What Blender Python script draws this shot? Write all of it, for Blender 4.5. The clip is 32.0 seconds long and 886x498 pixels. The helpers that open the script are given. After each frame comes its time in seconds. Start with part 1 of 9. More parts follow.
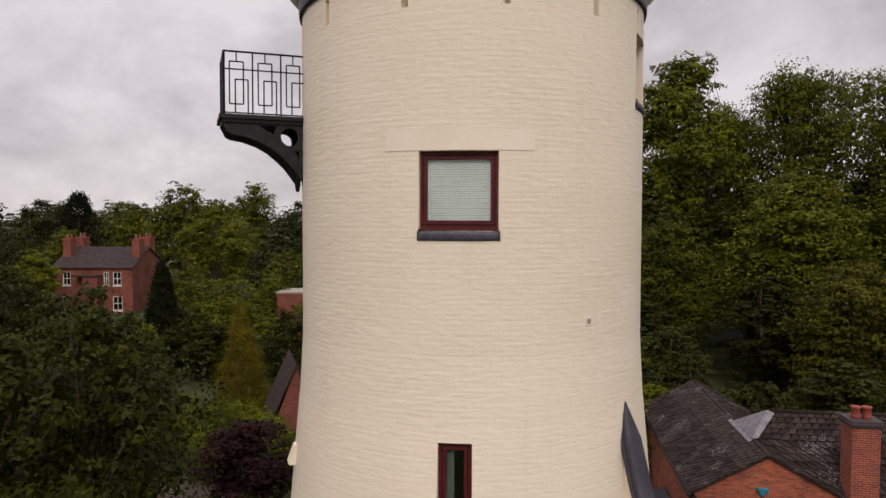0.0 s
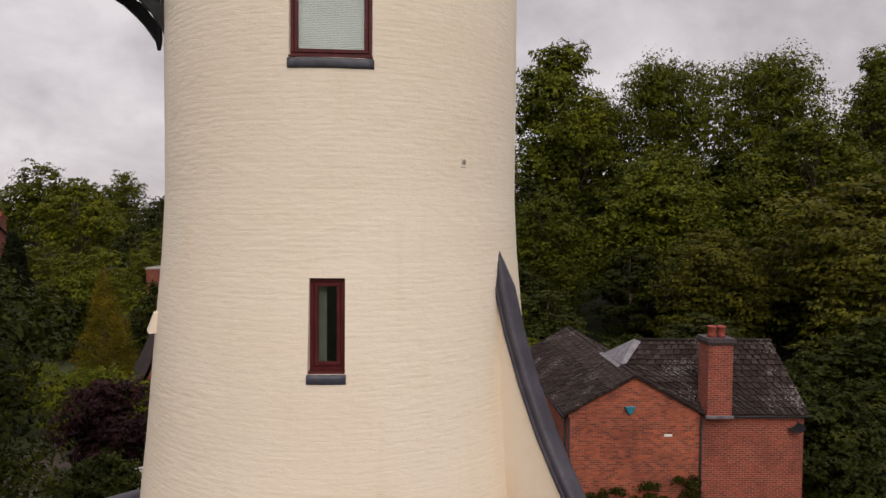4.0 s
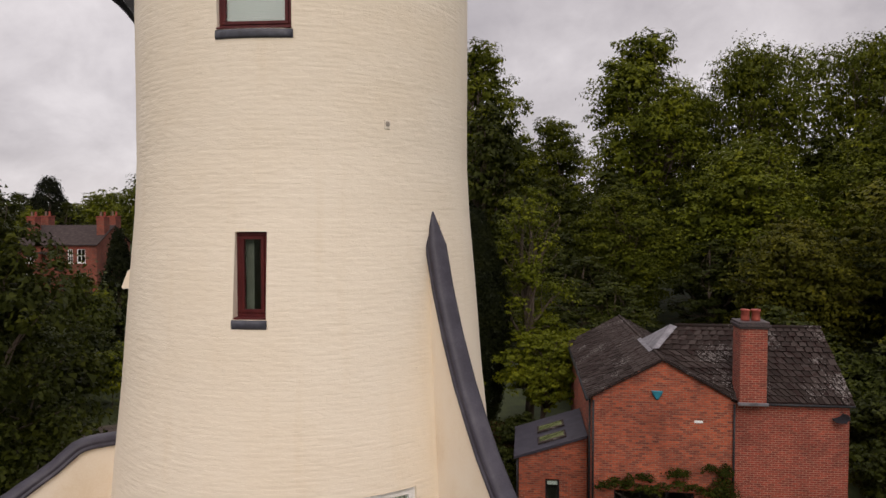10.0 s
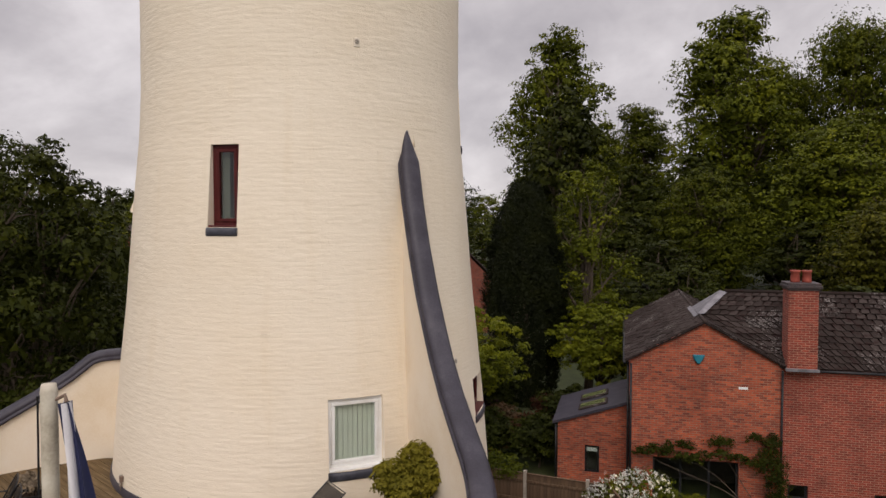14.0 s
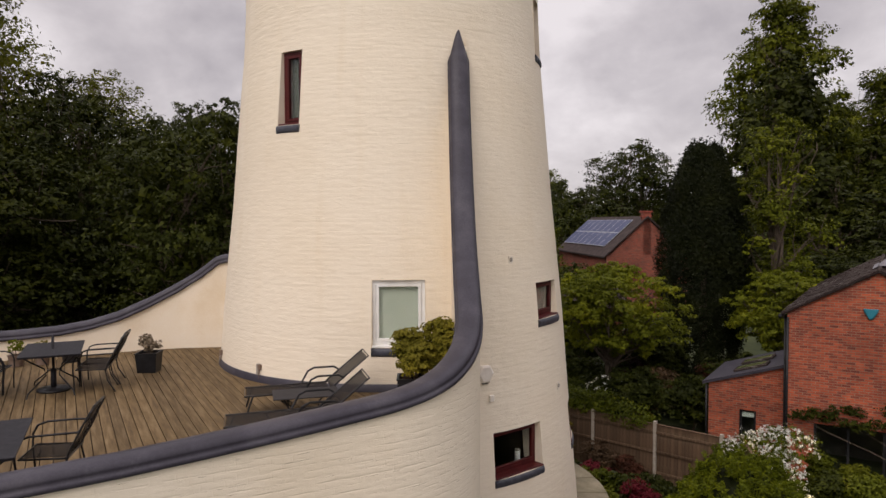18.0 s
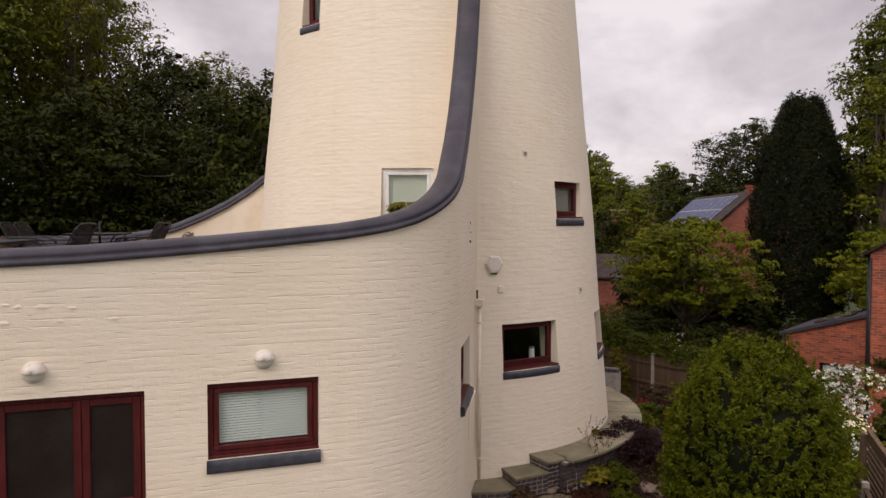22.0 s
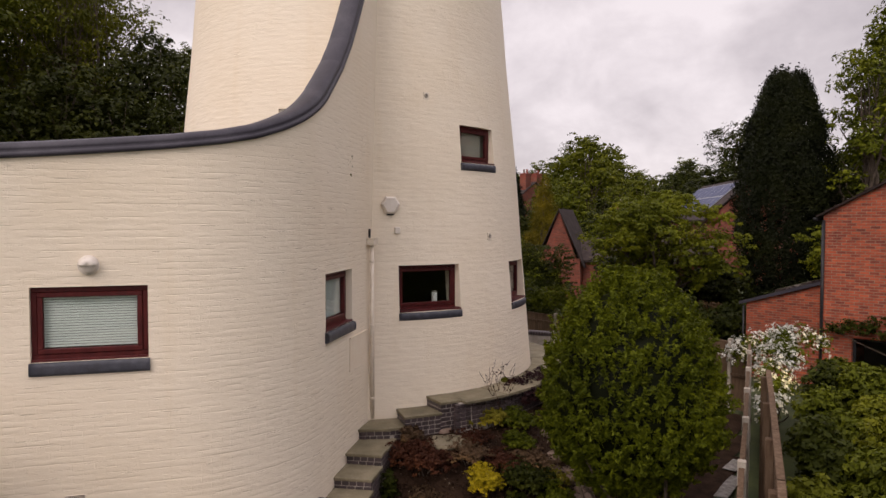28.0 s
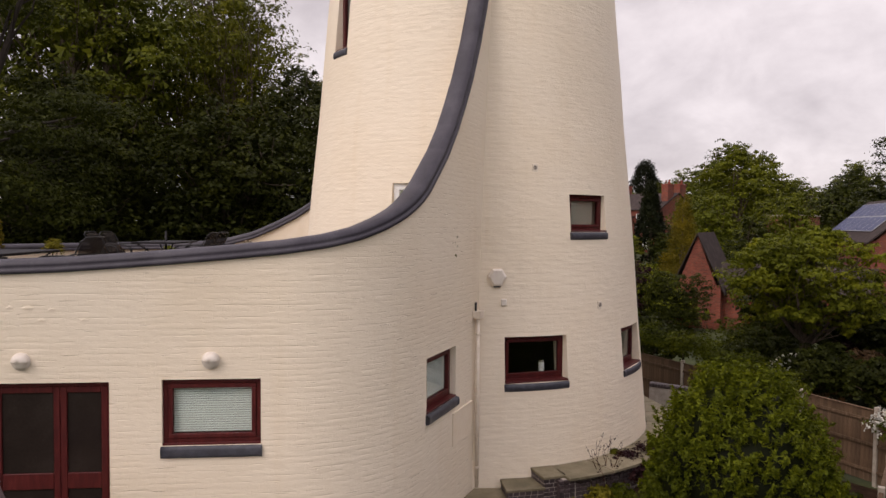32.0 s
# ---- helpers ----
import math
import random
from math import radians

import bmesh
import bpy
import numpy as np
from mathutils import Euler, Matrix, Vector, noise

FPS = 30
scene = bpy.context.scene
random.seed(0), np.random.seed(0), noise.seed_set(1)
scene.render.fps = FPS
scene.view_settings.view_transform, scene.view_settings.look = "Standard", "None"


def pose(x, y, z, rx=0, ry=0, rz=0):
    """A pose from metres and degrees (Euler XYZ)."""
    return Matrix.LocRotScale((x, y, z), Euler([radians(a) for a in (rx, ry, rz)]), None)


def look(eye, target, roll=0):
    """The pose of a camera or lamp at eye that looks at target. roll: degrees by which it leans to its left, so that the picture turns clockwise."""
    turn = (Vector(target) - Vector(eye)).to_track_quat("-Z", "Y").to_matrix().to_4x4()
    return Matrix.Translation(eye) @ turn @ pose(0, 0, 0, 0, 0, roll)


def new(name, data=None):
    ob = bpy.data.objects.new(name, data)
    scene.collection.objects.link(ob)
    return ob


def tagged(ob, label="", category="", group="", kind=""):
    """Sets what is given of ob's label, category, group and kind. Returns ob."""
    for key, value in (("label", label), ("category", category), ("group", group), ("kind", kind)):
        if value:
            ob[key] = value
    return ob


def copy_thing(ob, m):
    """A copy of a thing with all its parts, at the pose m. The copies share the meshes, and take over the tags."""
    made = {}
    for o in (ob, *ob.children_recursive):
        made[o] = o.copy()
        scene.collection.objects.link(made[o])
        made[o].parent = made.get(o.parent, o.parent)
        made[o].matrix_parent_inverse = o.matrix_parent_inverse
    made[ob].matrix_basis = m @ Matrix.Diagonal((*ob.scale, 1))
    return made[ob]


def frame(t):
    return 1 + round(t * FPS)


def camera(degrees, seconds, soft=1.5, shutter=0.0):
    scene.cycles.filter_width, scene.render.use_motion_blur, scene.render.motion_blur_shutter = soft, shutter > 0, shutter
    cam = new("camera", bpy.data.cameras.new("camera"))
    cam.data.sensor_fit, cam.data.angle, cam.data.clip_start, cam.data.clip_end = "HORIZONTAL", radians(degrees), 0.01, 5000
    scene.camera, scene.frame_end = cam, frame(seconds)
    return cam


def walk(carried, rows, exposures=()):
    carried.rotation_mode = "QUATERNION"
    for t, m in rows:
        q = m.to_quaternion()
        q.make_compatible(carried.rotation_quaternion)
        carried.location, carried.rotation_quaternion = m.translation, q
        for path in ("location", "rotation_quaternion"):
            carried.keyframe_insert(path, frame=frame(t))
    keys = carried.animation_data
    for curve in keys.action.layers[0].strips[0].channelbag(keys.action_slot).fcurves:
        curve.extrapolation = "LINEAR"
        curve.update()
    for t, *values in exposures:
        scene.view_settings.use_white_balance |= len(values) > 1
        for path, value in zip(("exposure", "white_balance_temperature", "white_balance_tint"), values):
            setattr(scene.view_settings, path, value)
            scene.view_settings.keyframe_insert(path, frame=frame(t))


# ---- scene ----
cam = camera(65.0, 32.0)
METRES, EYE, TILT, LEAN, TURN = 19.0, 13.0, -2.3, -0.15, 0.0
ROWS = [
    (0.0, 0.0, 0.0, 0.0, 0.0, 0.0, -0.0),
    (0.5, 0.0002, -0.0003, -0.0202, -0.04, 0.0, -0.0),
    (1.0, 0.0013, 0.0016, -0.0434, -0.08, 0.01, -0.01),
    (1.5, 0.0032, 0.0033, -0.0641, -0.13, -0.02, -0.05),
    (2.0, 0.004, 0.0067, -0.0825, -0.16, -0.04, -0.06),
    (2.5, 0.0058, 0.0091, -0.1007, -0.2, -0.06, -0.08),
    (3.0, 0.0067, 0.0105, -0.1153, -0.26, -0.08, -0.12),
    (3.5, 0.0093, 0.0107, -0.1231, -3.39, -0.11, -0.14),
    (4.0, 0.0088, 0.0114, -0.1271, -9.49, -0.06, 0.02),
    (4.5, 0.0094, 0.0111, -0.1351, -10.37, -0.05, 0.11),
    (6.5, 0.0411, -0.0023, -0.1496, -10.12, 0.01, 0.28),
    (7.0, 0.0594, -0.0076, -0.1503, -8.55, 0.06, 0.3),
    (7.5, 0.075, -0.0121, -0.1521, -6.51, 0.07, 0.26),
    (8.0, 0.0917, -0.0167, -0.1537, -4.66, 0.1, 0.23),
    (8.5, 0.1059, -0.02, -0.1552, -3.75, 0.09, 0.21),
    (9.0, 0.1231, -0.0232, -0.1582, -3.19, 0.09, 0.17),
    (9.5, 0.1382, -0.0259, -0.1611, -2.25, 0.1, 0.18),
    (10.0, 0.1543, -0.0281, -0.1646, -0.95, 0.1, 0.16),
    (10.5, 0.1677, -0.0293, -0.1679, -0.37, 0.11, 0.13),
    (11.0, 0.1829, -0.0304, -0.1713, 0.49, 0.1, 0.09),
    (11.5, 0.1962, -0.0313, -0.1736, 1.25, 0.08, 0.03),
    (12.0, 0.2105, -0.0319, -0.1867, 2.43, 0.12, 0.02),
    (12.5, 0.2223, -0.0314, -0.2, 3.5, 0.11, -0.04),
    (13.0, 0.2363, -0.031, -0.2145, 4.62, 0.12, -0.07),
    (13.5, 0.2487, -0.0314, -0.2261, 5.64, 0.11, -0.12),
    (14.0, 0.2647, -0.0311, -0.2391, 6.89, 0.11, -0.15),
    (14.5, 0.2811, -0.0302, -0.2503, 8.04, 0.11, -0.18),
    (16.5, 0.3674, -0.0172, -0.2978, 16.19, 0.08, -0.38),
    (17.0, 0.3889, -0.013, -0.3106, 19.06, 0.06, -0.44),
    (17.5, 0.4061, -0.0079, -0.3213, 21.84, -0.04, -0.59),
    (18.0, 0.4243, -0.0023, -0.3354, 25.3, -0.05, -0.69),
    (18.5, 0.4395, 0.002, -0.3472, 28.21, -0.12, -0.84),
    (19.0, 0.4531, 0.0078, -0.3618, 31.1, -0.17, -0.94),
    (19.5, 0.4639, 0.0127, -0.3729, 33.1, -0.23, -1.04),
    (20.0, 0.4752, 0.0179, -0.3863, 33.98, -0.27, -1.15),
    (20.5, 0.4838, 0.0231, -0.3958, 34.26, -0.31, -1.21),
    (21.0, 0.4935, 0.0294, -0.408, 34.46, -0.27, -1.27),
    (21.5, 0.5021, 0.0353, -0.4187, 34.6, -0.28, -1.28),
    (22.0, 0.5123, 0.0413, -0.4351, 34.66, -0.28, -1.29),
    (22.5, 0.5204, 0.047, -0.448, 34.62, -0.28, -1.34),
    (23.0, 0.524, 0.05, -0.4573, 34.58, -0.27, -1.37),
    (23.5, 0.5245, 0.0502, -0.4657, 34.56, -0.29, -1.39),
    (24.0, 0.5253, 0.052, -0.476, 34.53, -0.3, -1.39),
    (24.5, 0.5295, 0.056, -0.4839, 34.52, -0.31, -1.41),
    (25.0, 0.5356, 0.0613, -0.4905, 34.51, -0.31, -1.41),
    (25.5, 0.5425, 0.0663, -0.4944, 34.49, -0.3, -1.41),
    (26.0, 0.551, 0.0724, -0.4961, 34.48, -0.3, -1.42),
    (26.5, 0.5606, 0.0797, -0.4972, 34.45, -0.29, -1.41),
    (28.5, 0.6246, 0.1225, -0.4788, 40.05, -0.4, -1.32),
    (29.0, 0.6347, 0.127, -0.4685, 47.16, -0.53, -1.47),
    (29.5, 0.6383, 0.1278, -0.459, 48.29, -0.53, -1.67),
    (30.0, 0.6376, 0.1268, -0.4503, 48.26, -0.51, -1.78),
    (30.5, 0.6362, 0.1259, -0.4425, 48.25, -0.49, -1.87),
    (31.0, 0.6356, 0.1253, -0.4357, 48.24, -0.47, -1.95),
    (31.5, 0.6362, 0.1247, -0.4289, 48.23, -0.46, -2.01),
    (32.0, 0.6372, 0.1243, -0.4215, 48.23, -0.45, -2.08),
]
walk(cam, [(t, pose(0, 0, EYE, TILT, LEAN, TURN) @ pose(METRES * x, METRES * y, METRES * z, 90 + pitch, roll, yaw)) for t, x, y, z, yaw, pitch, roll in ROWS],
     exposures=((0.0, -0.22, 6650, 16.5), (8.0, -0.19, 6650, 15.5), (14.0, -0.14, 6600, 14.5), (19.0, -0.08, 6650, 16), (24.0, 0.0, 6700, 18.5), (32.0, 0.03, 6750, 19.5)))

# ---------------------------------------------------------------- light
SUN_AZ, SUN_EL = radians(180), radians(40)
world = bpy.data.worlds.new("overcast_sky")
scene.world = world
world.use_nodes = True
wn, wl = world.node_tree.nodes, world.node_tree.links
wn.clear()


def wnode(kind, **kw):
    n = wn.new(kind)
    for k, v in kw.items():
        n.inputs[k].default_value = v
    return n


w_out = wn.new("ShaderNodeOutputWorld")
w_bg = wnode("ShaderNodeBackground", Strength=1.0)
w_sky = wn.new("ShaderNodeTexSky")
w_sky.sky_type, w_sky.sun_disc = "NISHITA", False
w_sky.sun_elevation, w_sky.sun_rotation = SUN_EL, SUN_AZ
w_co = wn.new("ShaderNodeTexCoord")
w_sep = wn.new("ShaderNodeSeparateXYZ")
wl.new(w_co.outputs["Generated"], w_sep.inputs[0])
# clouds lie on a flat layer overhead: divide the direction by its height
w_h = wn.new("ShaderNodeMath"); w_h.operation = "MAXIMUM"; w_h.inputs[1].default_value = 0.0
wl.new(w_sep.outputs["Z"], w_h.inputs[0])
w_add = wn.new("ShaderNodeMath"); w_add.operation = "ADD"; w_add.inputs[1].default_value = 0.75
wl.new(w_h.outputs[0], w_add.inputs[0])
w_div = wn.new("ShaderNodeVectorMath"); w_div.operation = "DIVIDE"
w_comb = wn.new("ShaderNodeCombineXYZ")
for k in range(3):
    wl.new(w_add.outputs[0], w_comb.inputs[k])
wl.new(w_co.outputs["Generated"], w_div.inputs[0])
wl.new(w_comb.outputs[0], w_div.inputs[1])
w_big = wnode("ShaderNodeTexNoise", Scale=3.0, Detail=7.0, Roughness=0.52, Distortion=0.25)
w_fine = wnode("ShaderNodeTexNoise", Scale=8.5, Detail=7.0, Roughness=0.58, Distortion=0.3)
wl.new(w_div.outputs[0], w_big.inputs["Vector"])
wl.new(w_div.outputs[0], w_fine.inputs["Vector"])
w_sum = wn.new("ShaderNodeMath"); w_sum.operation = "MULTIPLY_ADD"; w_sum.inputs[1].default_value = 0.35
wl.new(w_fine.outputs["Fac"], w_sum.inputs[0]); wl.new(w_big.outputs["Fac"], w_sum.inputs[2])
w_ramp = wn.new("ShaderNodeValToRGB")
w_ramp.color_ramp.elements[0].position, w_ramp.color_ramp.elements[0].color = 0.50, (0.50, 0.478, 0.50, 1)
w_ramp.color_ramp.elements[1].position, w_ramp.color_ramp.elements[1].color = 0.82, (0.90, 0.875, 0.885, 1)
e = w_ramp.color_ramp.elements.new(0.64); e.color = (0.655, 0.63, 0.645, 1)
wl.new(w_sum.outputs[0], w_ramp.inputs[0])
# an overcast sky is brightest overhead
w_zen = wn.new("ShaderNodeMapRange")
w_zen.inputs["From Min"].default_value, w_zen.inputs["From Max"].default_value = 0.3, 0.95
w_zen.inputs["To Min"].default_value, w_zen.inputs["To Max"].default_value = 1.0, 2.3
wl.new(w_sep.outputs["Z"], w_zen.inputs["Value"])
w_mul = wn.new("ShaderNodeVectorMath"); w_mul.operation = "SCALE"
wl.new(w_ramp.outputs[0], w_mul.inputs[0]); wl.new(w_zen.outputs[0], w_mul.inputs["Scale"])
w_scl = wn.new("ShaderNodeVectorMath"); w_scl.operation = "SCALE"; w_scl.inputs["Scale"].default_value = 0.08
wl.new(w_sky.outputs[0], w_scl.inputs[0])
w_mix = wn.new("ShaderNodeMix"); w_mix.data_type = "RGBA"; w_mix.inputs["Factor"].default_value = 0.93
wl.new(w_scl.outputs[0], w_mix.inputs["A"]); wl.new(w_mul.outputs[0], w_mix.inputs["B"])
wl.new(w_mix.outputs["Result"], w_bg.inputs["Color"])
wl.new(w_bg.outputs[0], w_out.inputs[0])

sun_data = bpy.data.lights.new("sun", "SUN")
sun_data.energy, sun_data.angle, sun_data.color = 1.5, radians(35), (1.0, 0.93, 0.84)
sun = new("sun", sun_data)
_d = Vector((math.sin(SUN_AZ) * math.cos(SUN_EL), math.cos(SUN_AZ) * math.cos(SUN_EL), math.sin(SUN_EL)))
sun.matrix_world = look(_d * 60 + Vector((0, 10, 0)), (0, 10, 0))


# ---------------------------------------------------------------- materials
def mat_new(name):
    m = bpy.data.materials.new(name)
    m.use_nodes = True
    nt = m.node_tree
    return m, nt.nodes, nt.links, nt.nodes["Principled BSDF"]


def ramp_node(n, stops):
    r = n.new("ShaderNodeValToRGB")
    el = r.color_ramp.elements
    while len(el) > 1:
        el.remove(el[-1])
    el[0].position, el[0].color = stops[0][0], (*stops[0][1], 1)
    for p, c in stops[1:]:
        x = el.new(p)
        x.color = (*c, 1)
    return r


def noise_node(n, l, scale, detail=4.0, rough=0.55, vec=None, dist=0.0):
    t = n.new("ShaderNodeTexNoise")
    t.inputs["Scale"].default_value, t.inputs["Detail"].default_value = scale, detail
    t.inputs["Roughness"].default_value, t.inputs["Distortion"].default_value = rough, dist
    if vec is not None:
        l.new(vec, t.inputs["Vector"])
    return t


def mapping(n, l, scale=(1, 1, 1), source="Object"):
    c = n.new("ShaderNodeTexCoord")
    m = n.new("ShaderNodeMapping")
    m.inputs["Scale"].default_value = scale
    l.new(c.outputs[source], m.inputs["Vector"])
    return m.outputs[0]


def mixc(n, l, fac, a, b, blend="MIX"):
    m = n.new("ShaderNodeMix")
    m.data_type, m.blend_type = "RGBA", blend
    for sock, v in (("Factor", fac), ("A", a), ("B", b)):
        if hasattr(v, "is_linked"):
            l.new(v, m.inputs[sock])
        else:
            m.inputs[sock].default_value = v if sock == "Factor" else (*v, 1)
    return m.outputs["Result"]


def bump(n, l, bs, height, strength, distance, prev=None):
    b = n.new("ShaderNodeBump")
    b.inputs["Strength"].default_value, b.inputs["Distance"].default_value = strength, distance
    l.new(height, b.inputs["Height"])
    if prev is not None:
        l.new(prev, b.inputs["Normal"])
    l.new(b.outputs[0], bs.inputs["Normal"])
    return b.outputs[0]


def worn(name, base, dark, light, rough=0.6, metal=0.0, scale=6.0, grain=60.0, bumps=0.15, stretch=(1, 1, 1), objvar=0.0):
    """A general surface: two scales of colour variation and a fine relief."""
    m, n, l, bs = mat_new(name)
    v = mapping(n, l, stretch)
    a = noise_node(n, l, scale, 5, 0.6, v)
    b = noise_node(n, l, grain, 3, 0.6, v)
    r = ramp_node(n, [(0.28, dark), (0.5, base), (0.74, light)])
    add = n.new("ShaderNodeMath"); add.operation = "MULTIPLY_ADD"; add.inputs[1].default_value = 0.3
    l.new(b.outputs["Fac"], add.inputs[0])
    sub = n.new("ShaderNodeMath"); sub.operation = "SUBTRACT"; sub.inputs[1].default_value = 0.15
    l.new(a.outputs["Fac"], sub.inputs[0])
    l.new(sub.outputs[0], add.inputs[2])
    l.new(add.outputs[0], r.inputs[0])
    col = r.outputs[0]
    if objvar:
        oi = n.new("ShaderNodeObjectInfo")
        mr = n.new("ShaderNodeMapRange")
        mr.inputs["To Min"].default_value, mr.inputs["To Max"].default_value = 1 - objvar, 1 + objvar
        l.new(oi.outputs["Random"], mr.inputs["Value"])
        hs = n.new("ShaderNodeHueSaturation")
        l.new(mr.outputs[0], hs.inputs["Value"]); l.new(col, hs.inputs["Color"])
        col = hs.outputs[0]
    l.new(col, bs.inputs["Base Color"])
    bs.inputs["Roughness"].default_value, bs.inputs["Metallic"].default_value = rough, metal
    if bumps:
        bump(n, l, bs, add.outputs[0], bumps, 0.01)
    return m


def painted_brick(name, base, stain, pale, crack_at=0.60, lump=0.24, rows=0.2):
    """Masonry paint over brickwork; the map gives metres along and up the wall."""
    m, n, l, bs = mat_new(name)
    uv = mapping(n, l, (1, 1, 1), "UV")
    long_v = mapping(n, l, (2.0, 6.0, 1), "UV")
    big = noise_node(n, l, 0.35, 5, 0.6, uv)
    streak = noise_node(n, l, 2.2, 5, 0.62, long_v, 0.4)
    drip = noise_node(n, l, 1.0, 4, 0.6, mapping(n, l, (3.0, 0.25, 1), "UV"))
    fine = noise_node(n, l, 45, 4, 0.6, uv)
    c1 = ramp_node(n, [(0.30, stain), (0.52, base), (0.75, pale)])
    l.new(big.outputs["Fac"], c1.inputs[0])
    c2 = ramp_node(n, [(0.30, tuple(x * 0.955 for x in base)), (0.5, base), (0.72, tuple(min(0.9, x * 1.03) for x in base))])
    l.new(streak.outputs["Fac"], c2.inputs[0])
    c3 = ramp_node(n, [(0.56, base), (0.78, stain)])
    l.new(drip.outputs["Fac"], c3.inputs[0])
    col = mixc(n, l, 0.5, c1.outputs[0], c2.outputs[0])
    col = mixc(n, l, 0.3, col, c3.outputs[0])
    # pin holes and chips in the joints
    pit = noise_node(n, l, 9.0, 3, 0.5, mapping(n, l, (0.6, 2.6, 1), "UV"))
    pr = ramp_node(n, [(0.70, (0, 0, 0)), (0.78, (1, 1, 1))])
    l.new(pit.outputs["Fac"], pr.inputs[0])
    col = mixc(n, l, mix_scaled(n, l, pr.outputs[0], 0.35), col, tuple(x * 0.55 for x in stain))
    l.new(col, bs.inputs["Base Color"])
    bs.inputs["Roughness"].default_value = 0.62
    bs.inputs["Specular IOR Level"].default_value = 0.3
    br = n.new("ShaderNodeTexBrick")
    br.inputs["Scale"].default_value = 1.0
    br.inputs["Brick Width"].default_value, br.inputs["Row Height"].default_value = 0.23, 0.075
    br.inputs["Mortar Size"].default_value, br.inputs["Mortar Smooth"].default_value = 0.011, 0.8
    br.inputs["Color1"].default_value, br.inputs["Color2"].default_value = (0.70, 0.70, 0.70, 1), (1, 1, 1, 1)
    br.inputs["Mortar"].default_value = (0.66, 0.66, 0.66, 1)
    warp = noise_node(n, l, 3.4, 4, 0.65, uv)
    wv = n.new("ShaderNodeVectorMath"); wv.operation = "SCALE"; wv.inputs["Scale"].default_value = 0.060
    l.new(warp.outputs["Color"], wv.inputs[0])
    av = n.new("ShaderNodeVectorMath"); av.operation = "ADD"
    l.new(uv, av.inputs[0]); l.new(wv.outputs[0], av.inputs[1])
    l.new(av.outputs[0], br.inputs["Vector"])
    # thick paint hides most joints: show them in patches only
    patch_ = noise_node(n, l, 1.3, 4, 0.6, uv)
    pm = ramp_node(n, [(0.36, (0.22, 0.22, 0.22)), (0.62, (1, 1, 1))])
    l.new(patch_.outputs["Fac"], pm.inputs[0])
    h1 = n.new("ShaderNodeMath"); h1.operation = "MULTIPLY"
    l.new(br.outputs["Color"], h1.inputs[0]); l.new(pm.outputs[0], h1.inputs[1])
    # short horizontal cracks where the joints have opened
    rowb = n.new("ShaderNodeTexBrick")
    rowb.inputs["Scale"].default_value = 1.0
    rowb.inputs["Brick Width"].default_value, rowb.inputs["Row Height"].default_value = 40.0, 0.075
    rowb.inputs["Mortar Size"].default_value, rowb.inputs["Mortar Smooth"].default_value = 0.0045, 0.3
    l.new(av.outputs[0], rowb.inputs["Vector"])
    where = noise_node(n, l, 1.0, 4, 0.65, mapping(n, l, (2.3, 10.0, 1), "UV"))
    wr = ramp_node(n, [(crack_at, (0, 0, 0)), (crack_at + 0.08, (1, 1, 1))])
    l.new(where.outputs["Fac"], wr.inputs[0])
    crack = n.new("ShaderNodeMath"); crack.operation = "MULTIPLY"
    l.new(rowb.outputs["Fac"], crack.inputs[0]); l.new(wr.outputs[0], crack.inputs[1])
    cr = ramp_node(n, [(0.1, (0, 0, 0)), (0.9, (1, 1, 1))])
    l.new(crack.outputs[0], cr.inputs[0])
    col2 = mixc(n, l, mix_scaled(n, l, cr.outputs[0], 0.30), col, tuple(x * 0.45 for x in stain))
    l.new(col2, bs.inputs["Base Color"])
    inv = n.new("ShaderNodeInvert")
    l.new(cr.outputs[0], inv.inputs["Color"])
    # the course joints, soft and open in short stretches
    wv2 = n.new("ShaderNodeVectorMath"); wv2.operation = "SCALE"; wv2.inputs["Scale"].default_value = 0.022
    l.new(warp.outputs["Color"], wv2.inputs[0])
    av2 = n.new("ShaderNodeVectorMath"); av2.operation = "ADD"
    l.new(uv, av2.inputs[0]); l.new(wv2.outputs[0], av2.inputs[1])
    soft_row = n.new("ShaderNodeTexBrick")
    soft_row.inputs["Scale"].default_value = 1.0
    soft_row.inputs["Brick Width"].default_value, soft_row.inputs["Row Height"].default_value = 40.0, 0.075
    soft_row.inputs["Mortar Size"].default_value, soft_row.inputs["Mortar Smooth"].default_value = 0.014, 1.0
    l.new(av2.outputs[0], soft_row.inputs["Vector"])
    part_of = noise_node(n, l, 1.0, 4, 0.65, mapping(n, l, (4.6, 13.0, 1), "UV"))
    por = ramp_node(n, [(0.46, (0, 0, 0)), (0.60, (1, 1, 1))])
    l.new(part_of.outputs["Fac"], por.inputs[0])
    sj = n.new("ShaderNodeMath"); sj.operation = "MULTIPLY"
    l.new(soft_row.outputs["Fac"], sj.inputs[0]); l.new(por.outputs[0], sj.inputs[1])
    sinv = n.new("ShaderNodeInvert")
    l.new(sj.outputs[0], sinv.inputs["Color"])
    lumps = noise_node(n, l, 1.0, 5, 0.66, mapping(n, l, (5.0, 13.3, 1), "UV"))
    p = bump(n, l, bs, h1.outputs[0], 0.42, 0.010)
    p = bump(n, l, bs, sinv.outputs[0], rows, 0.010, p)
    p = bump(n, l, bs, lumps.outputs["Fac"], lump, 0.020, p)
    p = bump(n, l, bs, streak.outputs["Fac"], 0.10, 0.02, p)
    p = bump(n, l, bs, inv.outputs[0], 0.8, 0.008, p)
    bump(n, l, bs, fine.outputs["Fac"], 0.14, 0.005, p)
    return m


